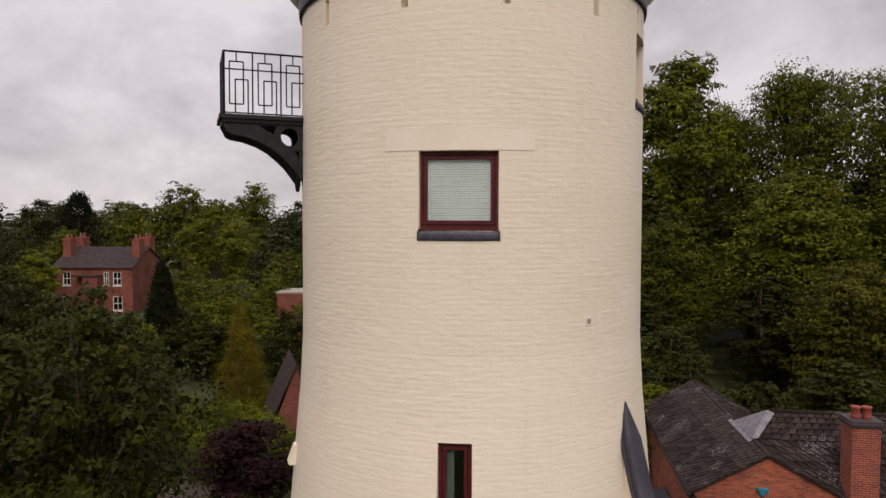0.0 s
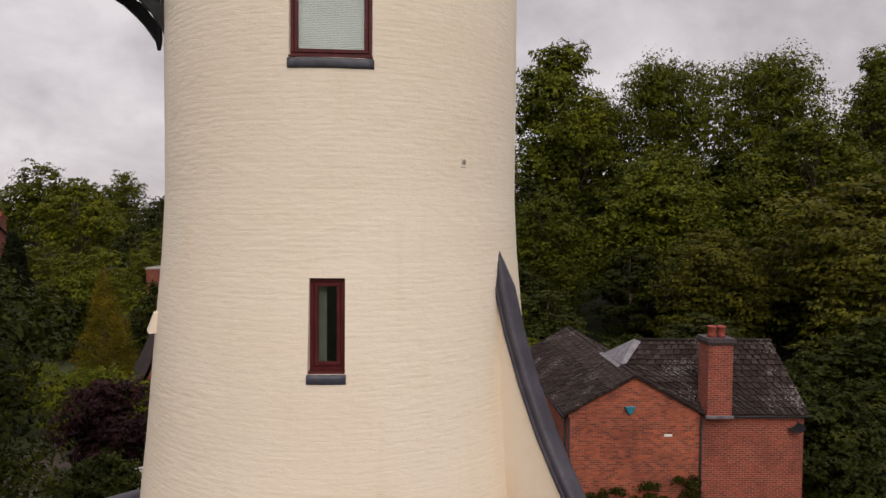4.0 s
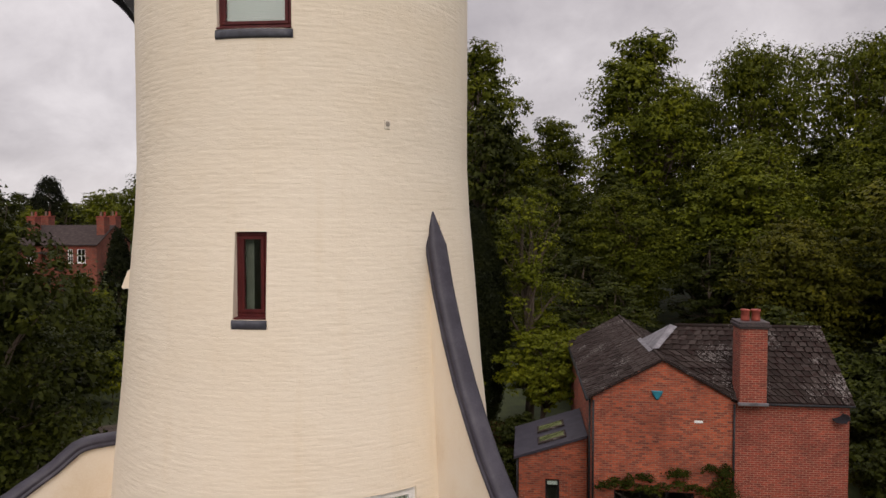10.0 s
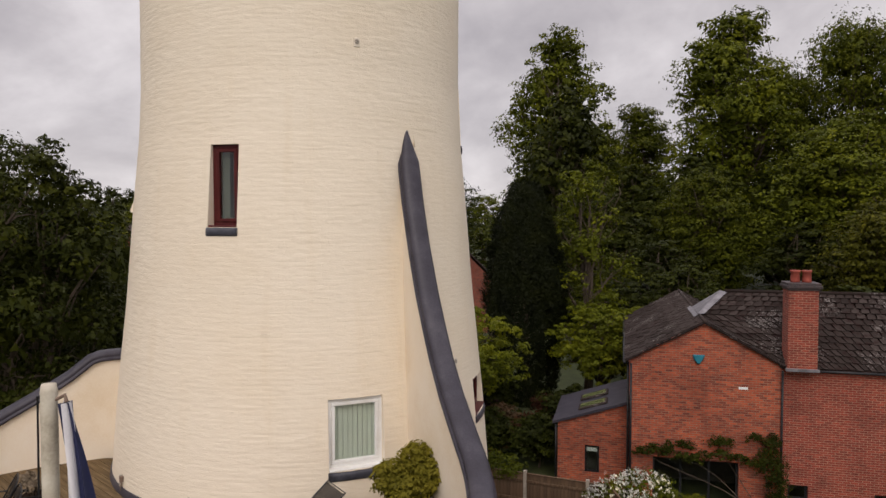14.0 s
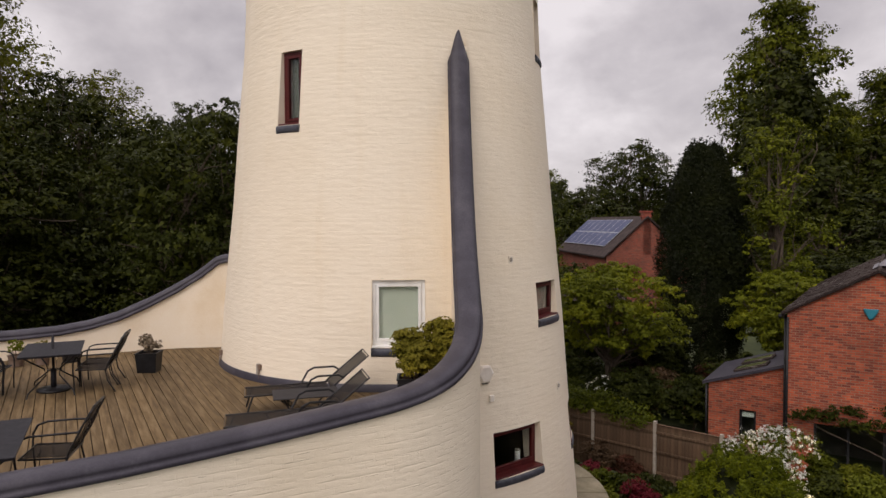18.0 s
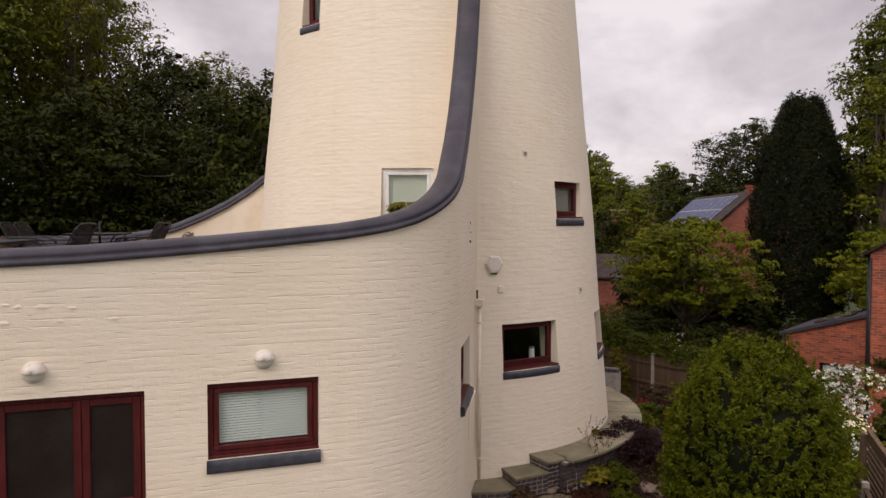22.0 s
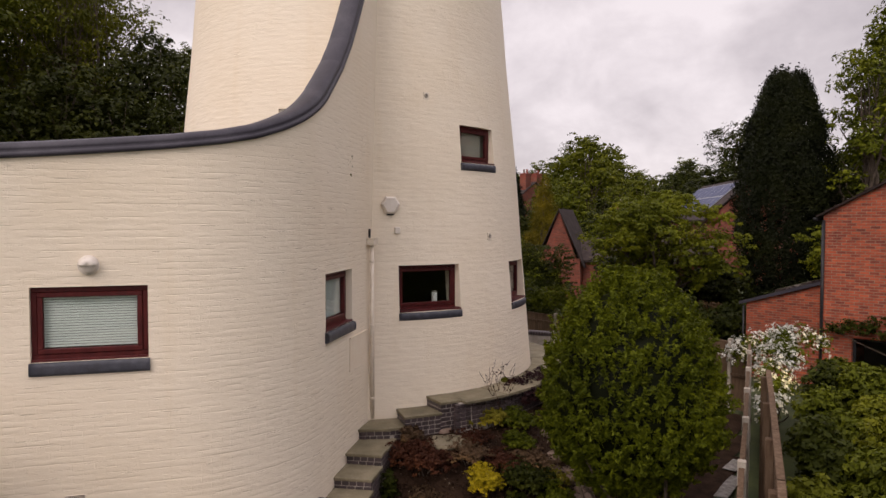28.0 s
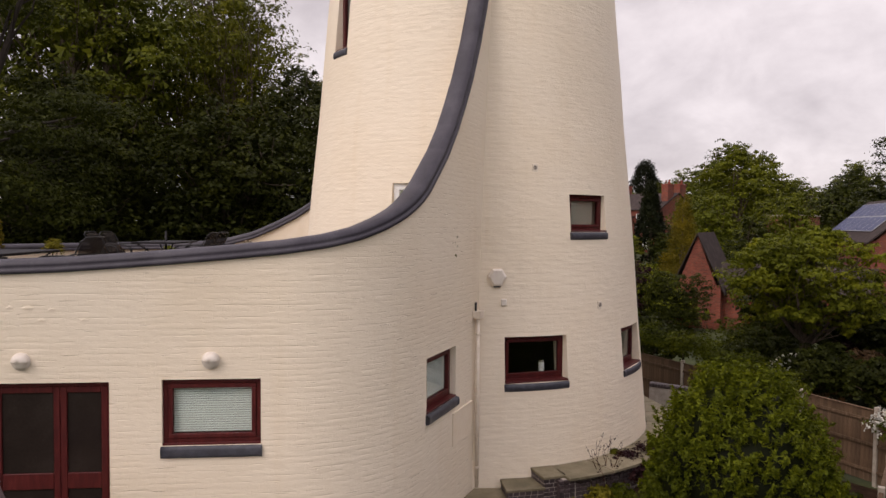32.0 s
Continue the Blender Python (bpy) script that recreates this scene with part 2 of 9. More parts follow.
def mix_scaled(n, l, sock, k):
    s = n.new("ShaderNodeMath"); s.operation = "MULTIPLY"; s.inputs[1].default_value = k
    l.new(sock, s.inputs[0])
    return s.outputs[0]


def brick_mat(name, c1, c2, mortar, w=0.225, h=0.075):
    """Red facing brick, mapped in metres by UV."""
    m, n, l, bs = mat_new(name)
    uv = mapping(n, l, (1, 1, 1), "UV")
    br = n.new("ShaderNodeTexBrick")
    br.inputs["Scale"].default_value = 1.0
    br.inputs["Brick Width"].default_value, br.inputs["Row Height"].default_value = w, h
    br.inputs["Mortar Size"].default_value, br.inputs["Mortar Smooth"].default_value = 0.010, 0.3
    br.inputs["Bias"].default_value = 0.0
    br.inputs["Color1"].default_value, br.inputs["Color2"].default_value = (*c1, 1), (*c2, 1)
    br.inputs["Mortar"].default_value = (*mortar, 1)
    l.new(uv, br.inputs["Vector"])
    big = noise_node(n, l, 0.55, 5, 0.65, uv)
    r = ramp_node(n, [(0.3, (0.5, 0.47, 0.46)), (0.5, (1, 1, 1)), (0.72, (1.35, 1.35, 1.25))])
    l.new(big.outputs["Fac"], r.inputs[0])
    rowv = noise_node(n, l, 1.0, 3, 0.6, mapping(n, l, (4.4, 13.3, 1), "UV"))
    r2 = ramp_node(n, [(0.3, (0.7, 0.66, 0.64)), (0.5, (1, 1, 1)), (0.7, (1.35, 1.3, 1.2))])
    l.new(rowv.outputs["Fac"], r2.inputs[0])
    col = mixc(n, l, 0.8, br.outputs["Color"], r.outputs[0], "MULTIPLY")
    col = mixc(n, l, 0.7, col, r2.outputs[0], "MULTIPLY")
    l.new(col, bs.inputs["Base Color"])
    bs.inputs["Roughness"].default_value = 0.85
    inv = n.new("ShaderNodeInvert")
    l.new(br.outputs["Fac"], inv.inputs["Color"])
    bump(n, l, bs, inv.outputs[0], 0.5, 0.008)
    return m


def slate_mat(name):
    """Near-black slate with brown moss along its tails and scattered pale lichen."""
    m, n, l, bs = mat_new(name)
    v = mapping(n, l)
    oi = n.new("ShaderNodeObjectInfo")
    base = ramp_node(n, [(0.0, (0.022, 0.016, 0.014)), (0.5, (0.035, 0.026, 0.023)), (1.0, (0.052, 0.040, 0.036))])
    l.new(oi.outputs["Random"], base.inputs[0])
    moss = noise_node(n, l, 4.5, 4, 0.65, v)
    mr = ramp_node(n, [(0.52, (0, 0, 0)), (0.62, (1, 1, 1))])
    l.new(moss.outputs["Fac"], mr.inputs[0])
    col = mixc(n, l, mix_scaled(n, l, mr.outputs[0], 0.7), base.outputs[0], (0.022, 0.010, 0.009))
    where = noise_node(n, l, 0.8, 2, 0.5, v)
    fleck = noise_node(n, l, 15.0, 3, 0.6, v)
    mu = n.new("ShaderNodeMath"); mu.operation = "MULTIPLY"
    l.new(where.outputs["Fac"], mu.inputs[0]); l.new(fleck.outputs["Fac"], mu.inputs[1])
    fr = ramp_node(n, [(0.335, (0, 0, 0)), (0.375, (1, 1, 1))])
    l.new(mu.outputs[0], fr.inputs[0])
    col = mixc(n, l, mix_scaled(n, l, fr.outputs[0], 0.75), col, (0.20, 0.18, 0.17))
    l.new(col, bs.inputs["Base Color"])
    bs.inputs["Roughness"].default_value = 0.9
    bs.inputs["Specular IOR Level"].default_value = 0.1
    bump(n, l, bs, moss.outputs["Fac"], 0.4, 0.015)
    return m


def leaf_mat(name, dark, mid, light, trans=0.25, rough=0.55):
    m, n, l, bs = mat_new(name)
    g = n.new("ShaderNodeNewGeometry")
    oi = n.new("ShaderNodeObjectInfo")
    lo = tuple(0.4 * a + 0.6 * b for a, b in zip(dark, mid))
    hi = tuple(0.32 * a + 0.68 * b for a, b in zip(light, mid))
    r = ramp_node(n, [(0.0, lo), (0.5, mid), (1.0, hi)])
    l.new(g.outputs["Random Per Island"], r.inputs[0])
    v = noise_node(n, l, 0.55, 4, 0.62, mapping(n, l, (1, 1, 1)))
    r2 = ramp_node(n, [(0.34, (0.42, 0.46, 0.45)), (0.5, (1.0, 1.02, 1.0)), (0.66, (1.8, 1.65, 1.05))])
    l.new(v.outputs["Fac"], r2.inputs[0])
    col = mixc(n, l, 0.75, r.outputs[0], r2.outputs[0], "MULTIPLY")
    mr = n.new("ShaderNodeMapRange")
    mr.inputs["To Min"].default_value, mr.inputs["To Max"].default_value = 0.8, 1.2
    l.new(oi.outputs["Random"], mr.inputs["Value"])
    hs = n.new("ShaderNodeHueSaturation")
    l.new(mr.outputs[0], hs.inputs["Value"]); l.new(col, hs.inputs["Color"])
    l.new(hs.outputs[0], bs.inputs["Base Color"])
    bs.inputs["Roughness"].default_value = rough
    bs.inputs["Specular IOR Level"].default_value = 0.08
    tr = n.new("ShaderNodeBsdfTranslucent")
    l.new(hs.outputs[0], tr.inputs["Color"])
    mx = n.new("ShaderNodeMixShader"); mx.inputs[0].default_value = trans
    l.new(bs.outputs[0], mx.inputs[1]); l.new(tr.outputs[0], mx.inputs[2])
    l.new(mx.outputs[0], n["Material Output"].inputs["Surface"])
    return m


def glass_mat(name, tint=(0.90, 0.93, 0.92)):
    m, n, l, bs = mat_new(name)
    t = n.new("ShaderNodeBsdfTransparent"); t.inputs[0].default_value = (*tint, 1)
    g = n.new("ShaderNodeBsdfGlossy"); g.inputs["Roughness"].default_value = 0.01
    lw = n.new("ShaderNodeLayerWeight")
    lw.inputs["Blend"].default_value = 0.5
    pw = n.new("ShaderNodeMath"); pw.operation = "POWER"; pw.inputs[1].default_value = 5.0
    l.new(lw.outputs["Facing"], pw.inputs[0])
    f = n.new("ShaderNodeMath"); f.operation = "MULTIPLY_ADD"; f.inputs[1].default_value, f.inputs[2].default_value = 0.94, 0.04
    l.new(pw.outputs[0], f.inputs[0])
    mx = n.new("ShaderNodeMixShader")
    l.new(f.outputs[0], mx.inputs[0]); l.new(t.outputs[0], mx.inputs[1]); l.new(g.outputs[0], mx.inputs[2])
    l.new(mx.outputs[0], n["Material Output"].inputs["Surface"])
    return m


M = {}
M["cream"] = painted_brick("cream_masonry_paint", (0.80, 0.71, 0.572), (0.72, 0.60, 0.43), (0.84, 0.77, 0.65), 0.66, 0.46, 0.22)
M["cream_annex"] = painted_brick("cream_masonry_paint_with_open_joints", (0.80, 0.71, 0.572), (0.72, 0.60, 0.43), (0.84, 0.77, 0.65), 0.575, 0.36, 0.42)
M["render"] = worn("cream_smooth_render", (0.80, 0.70, 0.56), (0.73, 0.61, 0.45), (0.83, 0.75, 0.63), 0.7, scale=0.9, grain=30, bumps=0.08)
M["plainpaint"] = worn("cream_paint_on_smooth_render", (0.78, 0.69, 0.555), (0.74, 0.64, 0.50), (0.81, 0.73, 0.61), 0.65, scale=1.5, grain=30, bumps=0.06)
M["coping"] = worn("dark_grey_coping_paint", (0.038, 0.034, 0.047), (0.026, 0.023, 0.032), (0.062, 0.057, 0.070), 0.5, scale=2.5, grain=40, bumps=0.2)
M["sill"] = worn("dark_blue_brick_paint", (0.045, 0.047, 0.062), (0.03, 0.03, 0.04), (0.075, 0.078, 0.095), 0.5, scale=9, grain=60, bumps=0.4)
M["mahogany"] = worn("mahogany_stain", (0.072, 0.0100, 0.0100), (0.048, 0.0065, 0.007), (0.105, 0.018, 0.016), 0.45, scale=3, grain=40, bumps=0.12, stretch=(6, 6, 1))
M["white"] = worn("white_plastic_frame", (0.8, 0.8, 0.78), (0.72, 0.71, 0.67), (0.84, 0.84, 0.83), 0.35, scale=4, grain=50, bumps=0.03)
M["cream_plastic"] = worn("cream_painted_plastic", (0.72, 0.64, 0.53), (0.62, 0.53, 0.42), (0.78, 0.71, 0.6), 0.5, scale=7, grain=60, bumps=0.08)
M["lampwhite"] = worn("off_white_lamp_plastic", (0.70, 0.64, 0.57), (0.6, 0.53, 0.46), (0.76, 0.71, 0.65), 0.4, scale=6, grain=60, bumps=0.05)
M["black"] = worn("black_painted_iron", (0.010, 0.010, 0.012), (0.006, 0.006, 0.007), (0.024, 0.022, 0.024), 0.45, scale=8, grain=70, bumps=0.25)
M["blackplastic"] = worn("black_plastic", (0.018, 0.018, 0.02), (0.012, 0.012, 0.013), (0.03, 0.03, 0.033), 0.4, scale=6, grain=60, bumps=0.08)
M["blind"] = worn("pale_blind_slat", (0.80, 0.83, 0.79), (0.74, 0.78, 0.74), (0.84, 0.86, 0.83), 0.5, scale=2, grain=30, bumps=0.02)
M["vblind"] = worn("pale_green_fabric_blind", (0.78, 0.81, 0.70), (0.72, 0.76, 0.64), (0.82, 0.84, 0.75), 0.8, scale=2, grain=80, bumps=0.05)
M["curtain"] = worn("grey_green_curtain", (0.12, 0.13, 0.10), (0.09, 0.10, 0.08), (0.16, 0.17, 0.135), 0.85, scale=3, grain=60, bumps=0.1)
M["roller"] = worn("pale_brown_roller_blind", (0.42, 0.37, 0.31), (0.36, 0.31, 0.26), (0.48, 0.43, 0.37), 0.8, scale=3, grain=60, bumps=0.05)
M["glass"] = glass_mat("window_glass")
M["obscured"] = worn("brown_tinted_obscured_glass", (0.022, 0.016, 0.014), (0.014, 0.010, 0.009), (0.034, 0.027, 0.024), 0.22, scale=1.2, grain=30, bumps=0.03)
# low base colour stands in for the lack of light indoors
M["dark_room"] = worn("painted_dim_room_lining", (0.10, 0.09, 0.08), (0.07, 0.065, 0.06), (0.14, 0.13, 0.12), 0.9, scale=2, grain=20, bumps=0.05)
M["deck"] = worn("weathered_deck_board", (0.125, 0.082, 0.038), (0.07, 0.045, 0.021), (0.20, 0.142, 0.078), 0.75, scale=2.2, grain=26, bumps=0.35, stretch=(0.7, 7, 7), objvar=0.16)
# near-black red-brown: painted shade between deck boards, shade and moss between slates
M["underdeck"] = worn("dark_gap_shade_and_moss", (0.030, 0.014, 0.011), (0.018, 0.008, 0.007), (0.045, 0.024, 0.019), 0.95)
M["table"] = worn("dark_grey_metal_mesh_furniture", (0.018, 0.017, 0.021), (0.012, 0.012, 0.014), (0.030, 0.029, 0.034), 0.6, metal=0.0, scale=12, grain=140, bumps=0.25)
M["sling"] = worn("grey_brown_sling_fabric", (0.026, 0.022, 0.020), (0.018, 0.015, 0.014), (0.042, 0.036, 0.033), 0.85, scale=8, grain=160, bumps=0.3)
M["brick"] = brick_mat("red_house_brick", (0.43, 0.088, 0.036), (0.17, 0.036, 0.022), (0.24, 0.14, 0.095))
M["brick_new"] = brick_mat("darker_red_house_brick", (0.29, 0.048, 0.027), (0.17, 0.030, 0.018), (0.32, 0.17, 0.12))
M["brick_far"] = brick_mat("far_red_brick", (0.27, 0.060, 0.034), (0.155, 0.037, 0.023), (0.16, 0.09, 0.065))
M["slate"] = slate_mat("lichened_roof_slate")
M["tile_far"] = worn("brown_clay_roof_tile", (0.042, 0.030, 0.028), (0.026, 0.019, 0.018), (0.07, 0.052, 0.048), 0.9, scale=2.5, grain=22, bumps=0.3)
M["lead"] = worn("grey_lead_flashing", (0.17, 0.16, 0.175), (0.11, 0.105, 0.115), (0.26, 0.25, 0.265), 0.6, metal=0.2, scale=4, grain=30, bumps=0.2)
M["terracotta"] = worn("terracotta_chimney_pot", (0.26, 0.05, 0.032), (0.18, 0.035, 0.024), (0.34, 0.08, 0.05), 0.8, scale=6, grain=50, bumps=0.2)
M["bluebrick"] = worn("blue_engineering_brick", (0.060, 0.043, 0.045), (0.036, 0.029, 0.034), (0.10, 0.066, 0.062), 0.5, scale=9, grain=70, bumps=0.25, objvar=0.3)
M["mortar"] = worn("grey_mortar", (0.36, 0.32, 0.28), (0.27, 0.24, 0.2), (0.45, 0.41, 0.37), 0.95, scale=8, grain=80, bumps=0.3)
M["slab"] = worn("mossy_paving_slab", (0.175, 0.148, 0.092), (0.11, 0.096, 0.056), (0.25, 0.215, 0.145), 0.85, scale=2.5, grain=35, bumps=0.3, objvar=0.1)
M["fence"] = worn("weathered_fence_timber", (0.100, 0.063, 0.039), (0.06, 0.036, 0.022), (0.155, 0.108, 0.072), 0.85, scale=3, grain=30, bumps=0.35, stretch=(5, 5, 0.6), objvar=0.2)
M["concrete"] = worn("concrete_post", (0.33, 0.29, 0.24), (0.24, 0.21, 0.17), (0.42, 0.38, 0.33), 0.9, scale=6, grain=60, bumps=0.3)
M["polepaint"] = worn("weathered_cream_pole_paint", (0.48, 0.43, 0.34), (0.30, 0.26, 0.20), (0.60, 0.56, 0.47), 0.7, scale=5, grain=60, bumps=0.3)
M["soil"] = worn("dark_garden_soil", (0.028, 0.016, 0.010), (0.014, 0.008, 0.005), (0.052, 0.031, 0.020), 0.95, scale=3.5, grain=30, bumps=0.9)
M["stone"] = worn("rockery_stone", (0.17, 0.115, 0.085), (0.10, 0.07, 0.055), (0.26, 0.19, 0.15), 0.9, scale=5, grain=40, bumps=0.5)
M["trunk"] = worn("brown_bark", (0.085, 0.062, 0.045), (0.045, 0.033, 0.025), (0.15, 0.115, 0.085), 0.95, scale=5, grain=30, bumps=0.8, stretch=(4, 4, 0.8))
M["darkbark"] = worn("dark_brown_bark", (0.022, 0.016, 0.012), (0.012, 0.009, 0.007), (0.04, 0.03, 0.023), 0.95, scale=5, grain=30, bumps=0.8, stretch=(4, 4, 0.8))
M["gravel"] = worn("pale_gravel", (0.22, 0.20, 0.18), (0.12, 0.11, 0.10), (0.36, 0.34, 0.32), 0.95, scale=9, grain=60, bumps=0.9)
M["solar"] = worn("blue_solar_cell", (0.035, 0.045, 0.11), (0.028, 0.036, 0.09), (0.05, 0.062, 0.14), 0.55, scale=2, grain=30, bumps=0.0)
# opaque glass: the reflected greenery is painted as mottled green base colour
M["roofglass"] = worn("rooflight_glass_with_painted_green_reflection", (0.10, 0.115, 0.05), (0.05, 0.06, 0.03), (0.2, 0.21, 0.11), 0.15, scale=3, grain=20, bumps=0.0)
M["alu"] = worn("pale_aluminium", (0.40, 0.41, 0.44), (0.33, 0.34, 0.37), (0.48, 0.49, 0.52), 0.5, metal=0.3, scale=6, grain=50, bumps=0.05)
M["teal"] = worn("teal_alarm_plastic", (0.01, 0.16, 0.22), (0.008, 0.12, 0.17), (0.02, 0.2, 0.27), 0.4, scale=4, grain=40, bumps=0.02)
M["grass"] = worn("rough_grass", (0.035, 0.046, 0.010), (0.018, 0.025, 0.006), (0.062, 0.075, 0.018), 0.95, scale=0.8, grain=18, bumps=0.9)
M["asphalt"] = worn("grey_brown_drive", (0.075, 0.056, 0.045), (0.05, 0.037, 0.03), (0.11, 0.085, 0.07), 0.95, scale=1.5, grain=30, bumps=0.4)
for k, v in (("mahogany", 0.25), ("coping", 0.35), ("table", 0.2), ("obscured", 0.15), ("tile_far", 0.2), ("solar", 0.3), ("deck", 0.2), ("sling", 0.12), ("blackplastic", 0.25), ("black", 0.3), ("fence", 0.15), ("soil", 0.08)):
    M[k].node_tree.nodes["Principled BSDF"].inputs["Specular IOR Level"].default_value = v
# woven mesh lets a third of the light through
_t = M["sling"].node_tree
_o, _b = _t.nodes["Material Output"], _t.nodes["Principled BSDF"]
_c = _t.nodes.new("ShaderNodeBsdfTransparent")
_m = _t.nodes.new("ShaderNodeMixShader"); _m.inputs[0].default_value = 0.34
_t.links.new(_b.outputs[0], _m.inputs[1]); _t.links.new(_c.outputs[0], _m.inputs[2]); _t.links.new(_m.outputs[0], _o.inputs["Surface"])
LEAF = {
    "wood": leaf_mat("woodland_leaf", (0.026, 0.033, 0.0026), (0.066, 0.077, 0.005), (0.140, 0.148, 0.009), 0.16),
    "dark": leaf_mat("dark_leaf", (0.011, 0.0145, 0.0022), (0.026, 0.032, 0.0035), (0.060, 0.066, 0.007), 0.14),
    "fresh": leaf_mat("fresh_green_leaf", (0.038, 0.042, 0.003), (0.09, 0.096, 0.006), (0.175, 0.172, 0.012), 0.18),
    "lime": leaf_mat("yellow_green_leaf", (0.06, 0.075, 0.005), (0.13, 0.148, 0.009), (0.23, 0.24, 0.02), 0.3),
    "spring": leaf_mat("spring_green_leaf", (0.045, 0.054, 0.004), (0.098, 0.110, 0.007), (0.175, 0.180, 0.013), 0.22),
    "olive": leaf_mat("olive_green_leaf", (0.024, 0.026, 0.0025), (0.058, 0.058, 0.0045), (0.115, 0.110, 0.008), 0.15),
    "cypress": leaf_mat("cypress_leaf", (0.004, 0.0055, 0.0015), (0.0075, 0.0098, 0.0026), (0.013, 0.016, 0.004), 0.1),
    "gold": leaf_mat("golden_conifer_leaf", (0.06, 0.048, 0.005), (0.135, 0.105, 0.008), (0.25, 0.195, 0.016), 0.25),
    "privet": leaf_mat("clipped_bush_leaf", (0.026, 0.034, 0.002), (0.066, 0.08, 0.004), (0.14, 0.15, 0.009), 0.25),
    "yew": leaf_mat("dense_yellow_green_needle_leaf", (0.018, 0.026, 0.0018), (0.064, 0.078, 0.0036), (0.19, 0.20, 0.010), 0.18),
    "crimson": leaf_mat("crimson_shrub_leaf", (0.06, 0.006, 0.010), (0.13, 0.012, 0.020), (0.22, 0.03, 0.04), 0.25),
    "purple": leaf_mat("purple_leaf", (0.010, 0.005, 0.006), (0.024, 0.009, 0.011), (0.05, 0.018, 0.02), 0.2),
    "red": leaf_mat("red_shrub_leaf", (0.035, 0.012, 0.007), (0.068, 0.024, 0.014), (0.115, 0.05, 0.028), 0.25),
    "heather": leaf_mat("brown_heather_leaf", (0.06, 0.032, 0.018), (0.11, 0.066, 0.038), (0.19, 0.13, 0.075), 0.2),
    "yellow": leaf_mat("bright_yellow_leaf", (0.22, 0.16, 0.006), (0.38, 0.29, 0.011), (0.52, 0.42, 0.03), 0.3),
    "aucuba": leaf_mat("mottled_yellow_green_leaf", (0.07, 0.068, 0.007), (0.18, 0.155, 0.017), (0.33, 0.28, 0.042), 0.25),
    "blossom": leaf_mat("white_petal", (0.55, 0.53, 0.47), (0.72, 0.70, 0.65), (0.82, 0.81, 0.78), 0.3),
    "bark": leaf_mat("bark_chip", (0.018, 0.009, 0.006), (0.04, 0.021, 0.013), (0.09, 0.055, 0.036), 0.1),
    "dry": leaf_mat("dry_stem", (0.14, 0.10, 0.07), (0.24, 0.185, 0.13), (0.36, 0.29, 0.22), 0.1),
}


# ---------------------------------------------------------------- building blocks
def link_mesh(name, me, material, parent=None, label=""):
    ob = new(name, me)
    if material is not None and not me.materials:
        me.materials.append(material)
    if parent is not None:
        ob.parent = parent
    if label:
        tagged(ob, label)
    return ob


def part(name, bm, material, parent=None, label="", smooth=False):
    me = bpy.data.meshes.new(name)
    bm.normal_update()
    bm.to_mesh(me)
    bm.free()
    if smooth:
        me.polygons.foreach_set("use_smooth", [True] * len(me.polygons))
    return link_mesh(name, me, material, parent, label)


def thing(name, m, label, category, group="", kind=""):
    ob = new(name)
    ob.empty_display_size = 0.2
    ob.matrix_world = m
    return tagged(ob, label, category, group, kind)


def bx(bm, x0, x1, y0, y1, z0, z1, bev=0.0, m=None):
    """A box by its bounds, with bevelled edges."""
    t = Matrix.Translation(((x0 + x1) / 2, (y0 + y1) / 2, (z0 + z1) / 2)) @ Matrix.Diagonal((x1 - x0, y1 - y0, z1 - z0, 1))
    vs = bmesh.ops.create_cube(bm, size=1, matrix=t)["verts"]
    if bev:
        es = list({e for v in vs for e in v.link_edges})
        r = bmesh.ops.bevel(bm, geom=es, offset=bev, segments=1, affect="EDGES", clamp_overlap=True)
        vs = list({v for f in r["faces"] for v in f.verts} | {v for v in vs if v.is_valid})
    if m is not None:
        bmesh.ops.transform(bm, matrix=m, verts=vs)
    return bm


def tube(bm, pts, r, n=8, cap=True, closed=False):
    """A round bar along a run of points; r is one radius or one for each point."""
    pts = [Vector(p) for p in pts]
    rs = list(r) if hasattr(r, "__len__") else [r] * len(pts)
    rings, up = [], Vector((0.31, 0.17, 0.94))
    for i, p in enumerate(pts):
        a = pts[i - 1] if (i or closed) else pts[i]
        b = pts[(i + 1) % len(pts)] if (i < len(pts) - 1 or closed) else pts[i]
        d = (b - a).normalized()
        u = d.cross(up)
        u = u.normalized() if u.length > 1e-4 else d.orthogonal().normalized()
        v = d.cross(u).normalized()
        rings.append([bm.verts.new(p + rs[i] * (math.cos(2 * math.pi * k / n) * u + math.sin(2 * math.pi * k / n) * v)) for k in range(n)])
    pairs = list(zip(rings, rings[1:])) + ([(rings[-1], rings[0])] if closed else [])
    for a, b in pairs:
        for k in range(n):
            bm.faces.new((a[k], a[(k + 1) % n], b[(k + 1) % n], b[k]))
    if cap and not closed:
        bm.faces.new(rings[0][::-1])
        bm.faces.new(rings[-1])
    return bm


def lathe(bm, prof, n=24, m=None, cap=True):
    rings = []
    for r, z in prof:
        rings.append([bm.verts.new((r * math.cos(2 * math.pi * k / n), r * math.sin(2 * math.pi * k / n), z)) for k in range(n)])
    for a, b in zip(rings, rings[1:]):
        for k in range(n):
            bm.faces.new((a[k], a[(k + 1) % n], b[(k + 1) % n], b[k]))
    if cap:
        bm.faces.new(rings[0][::-1])
        bm.faces.new(rings[-1])
    if m is not None:
        bmesh.ops.transform(bm, matrix=m, verts=[v for q in rings for v in q])
    return bm


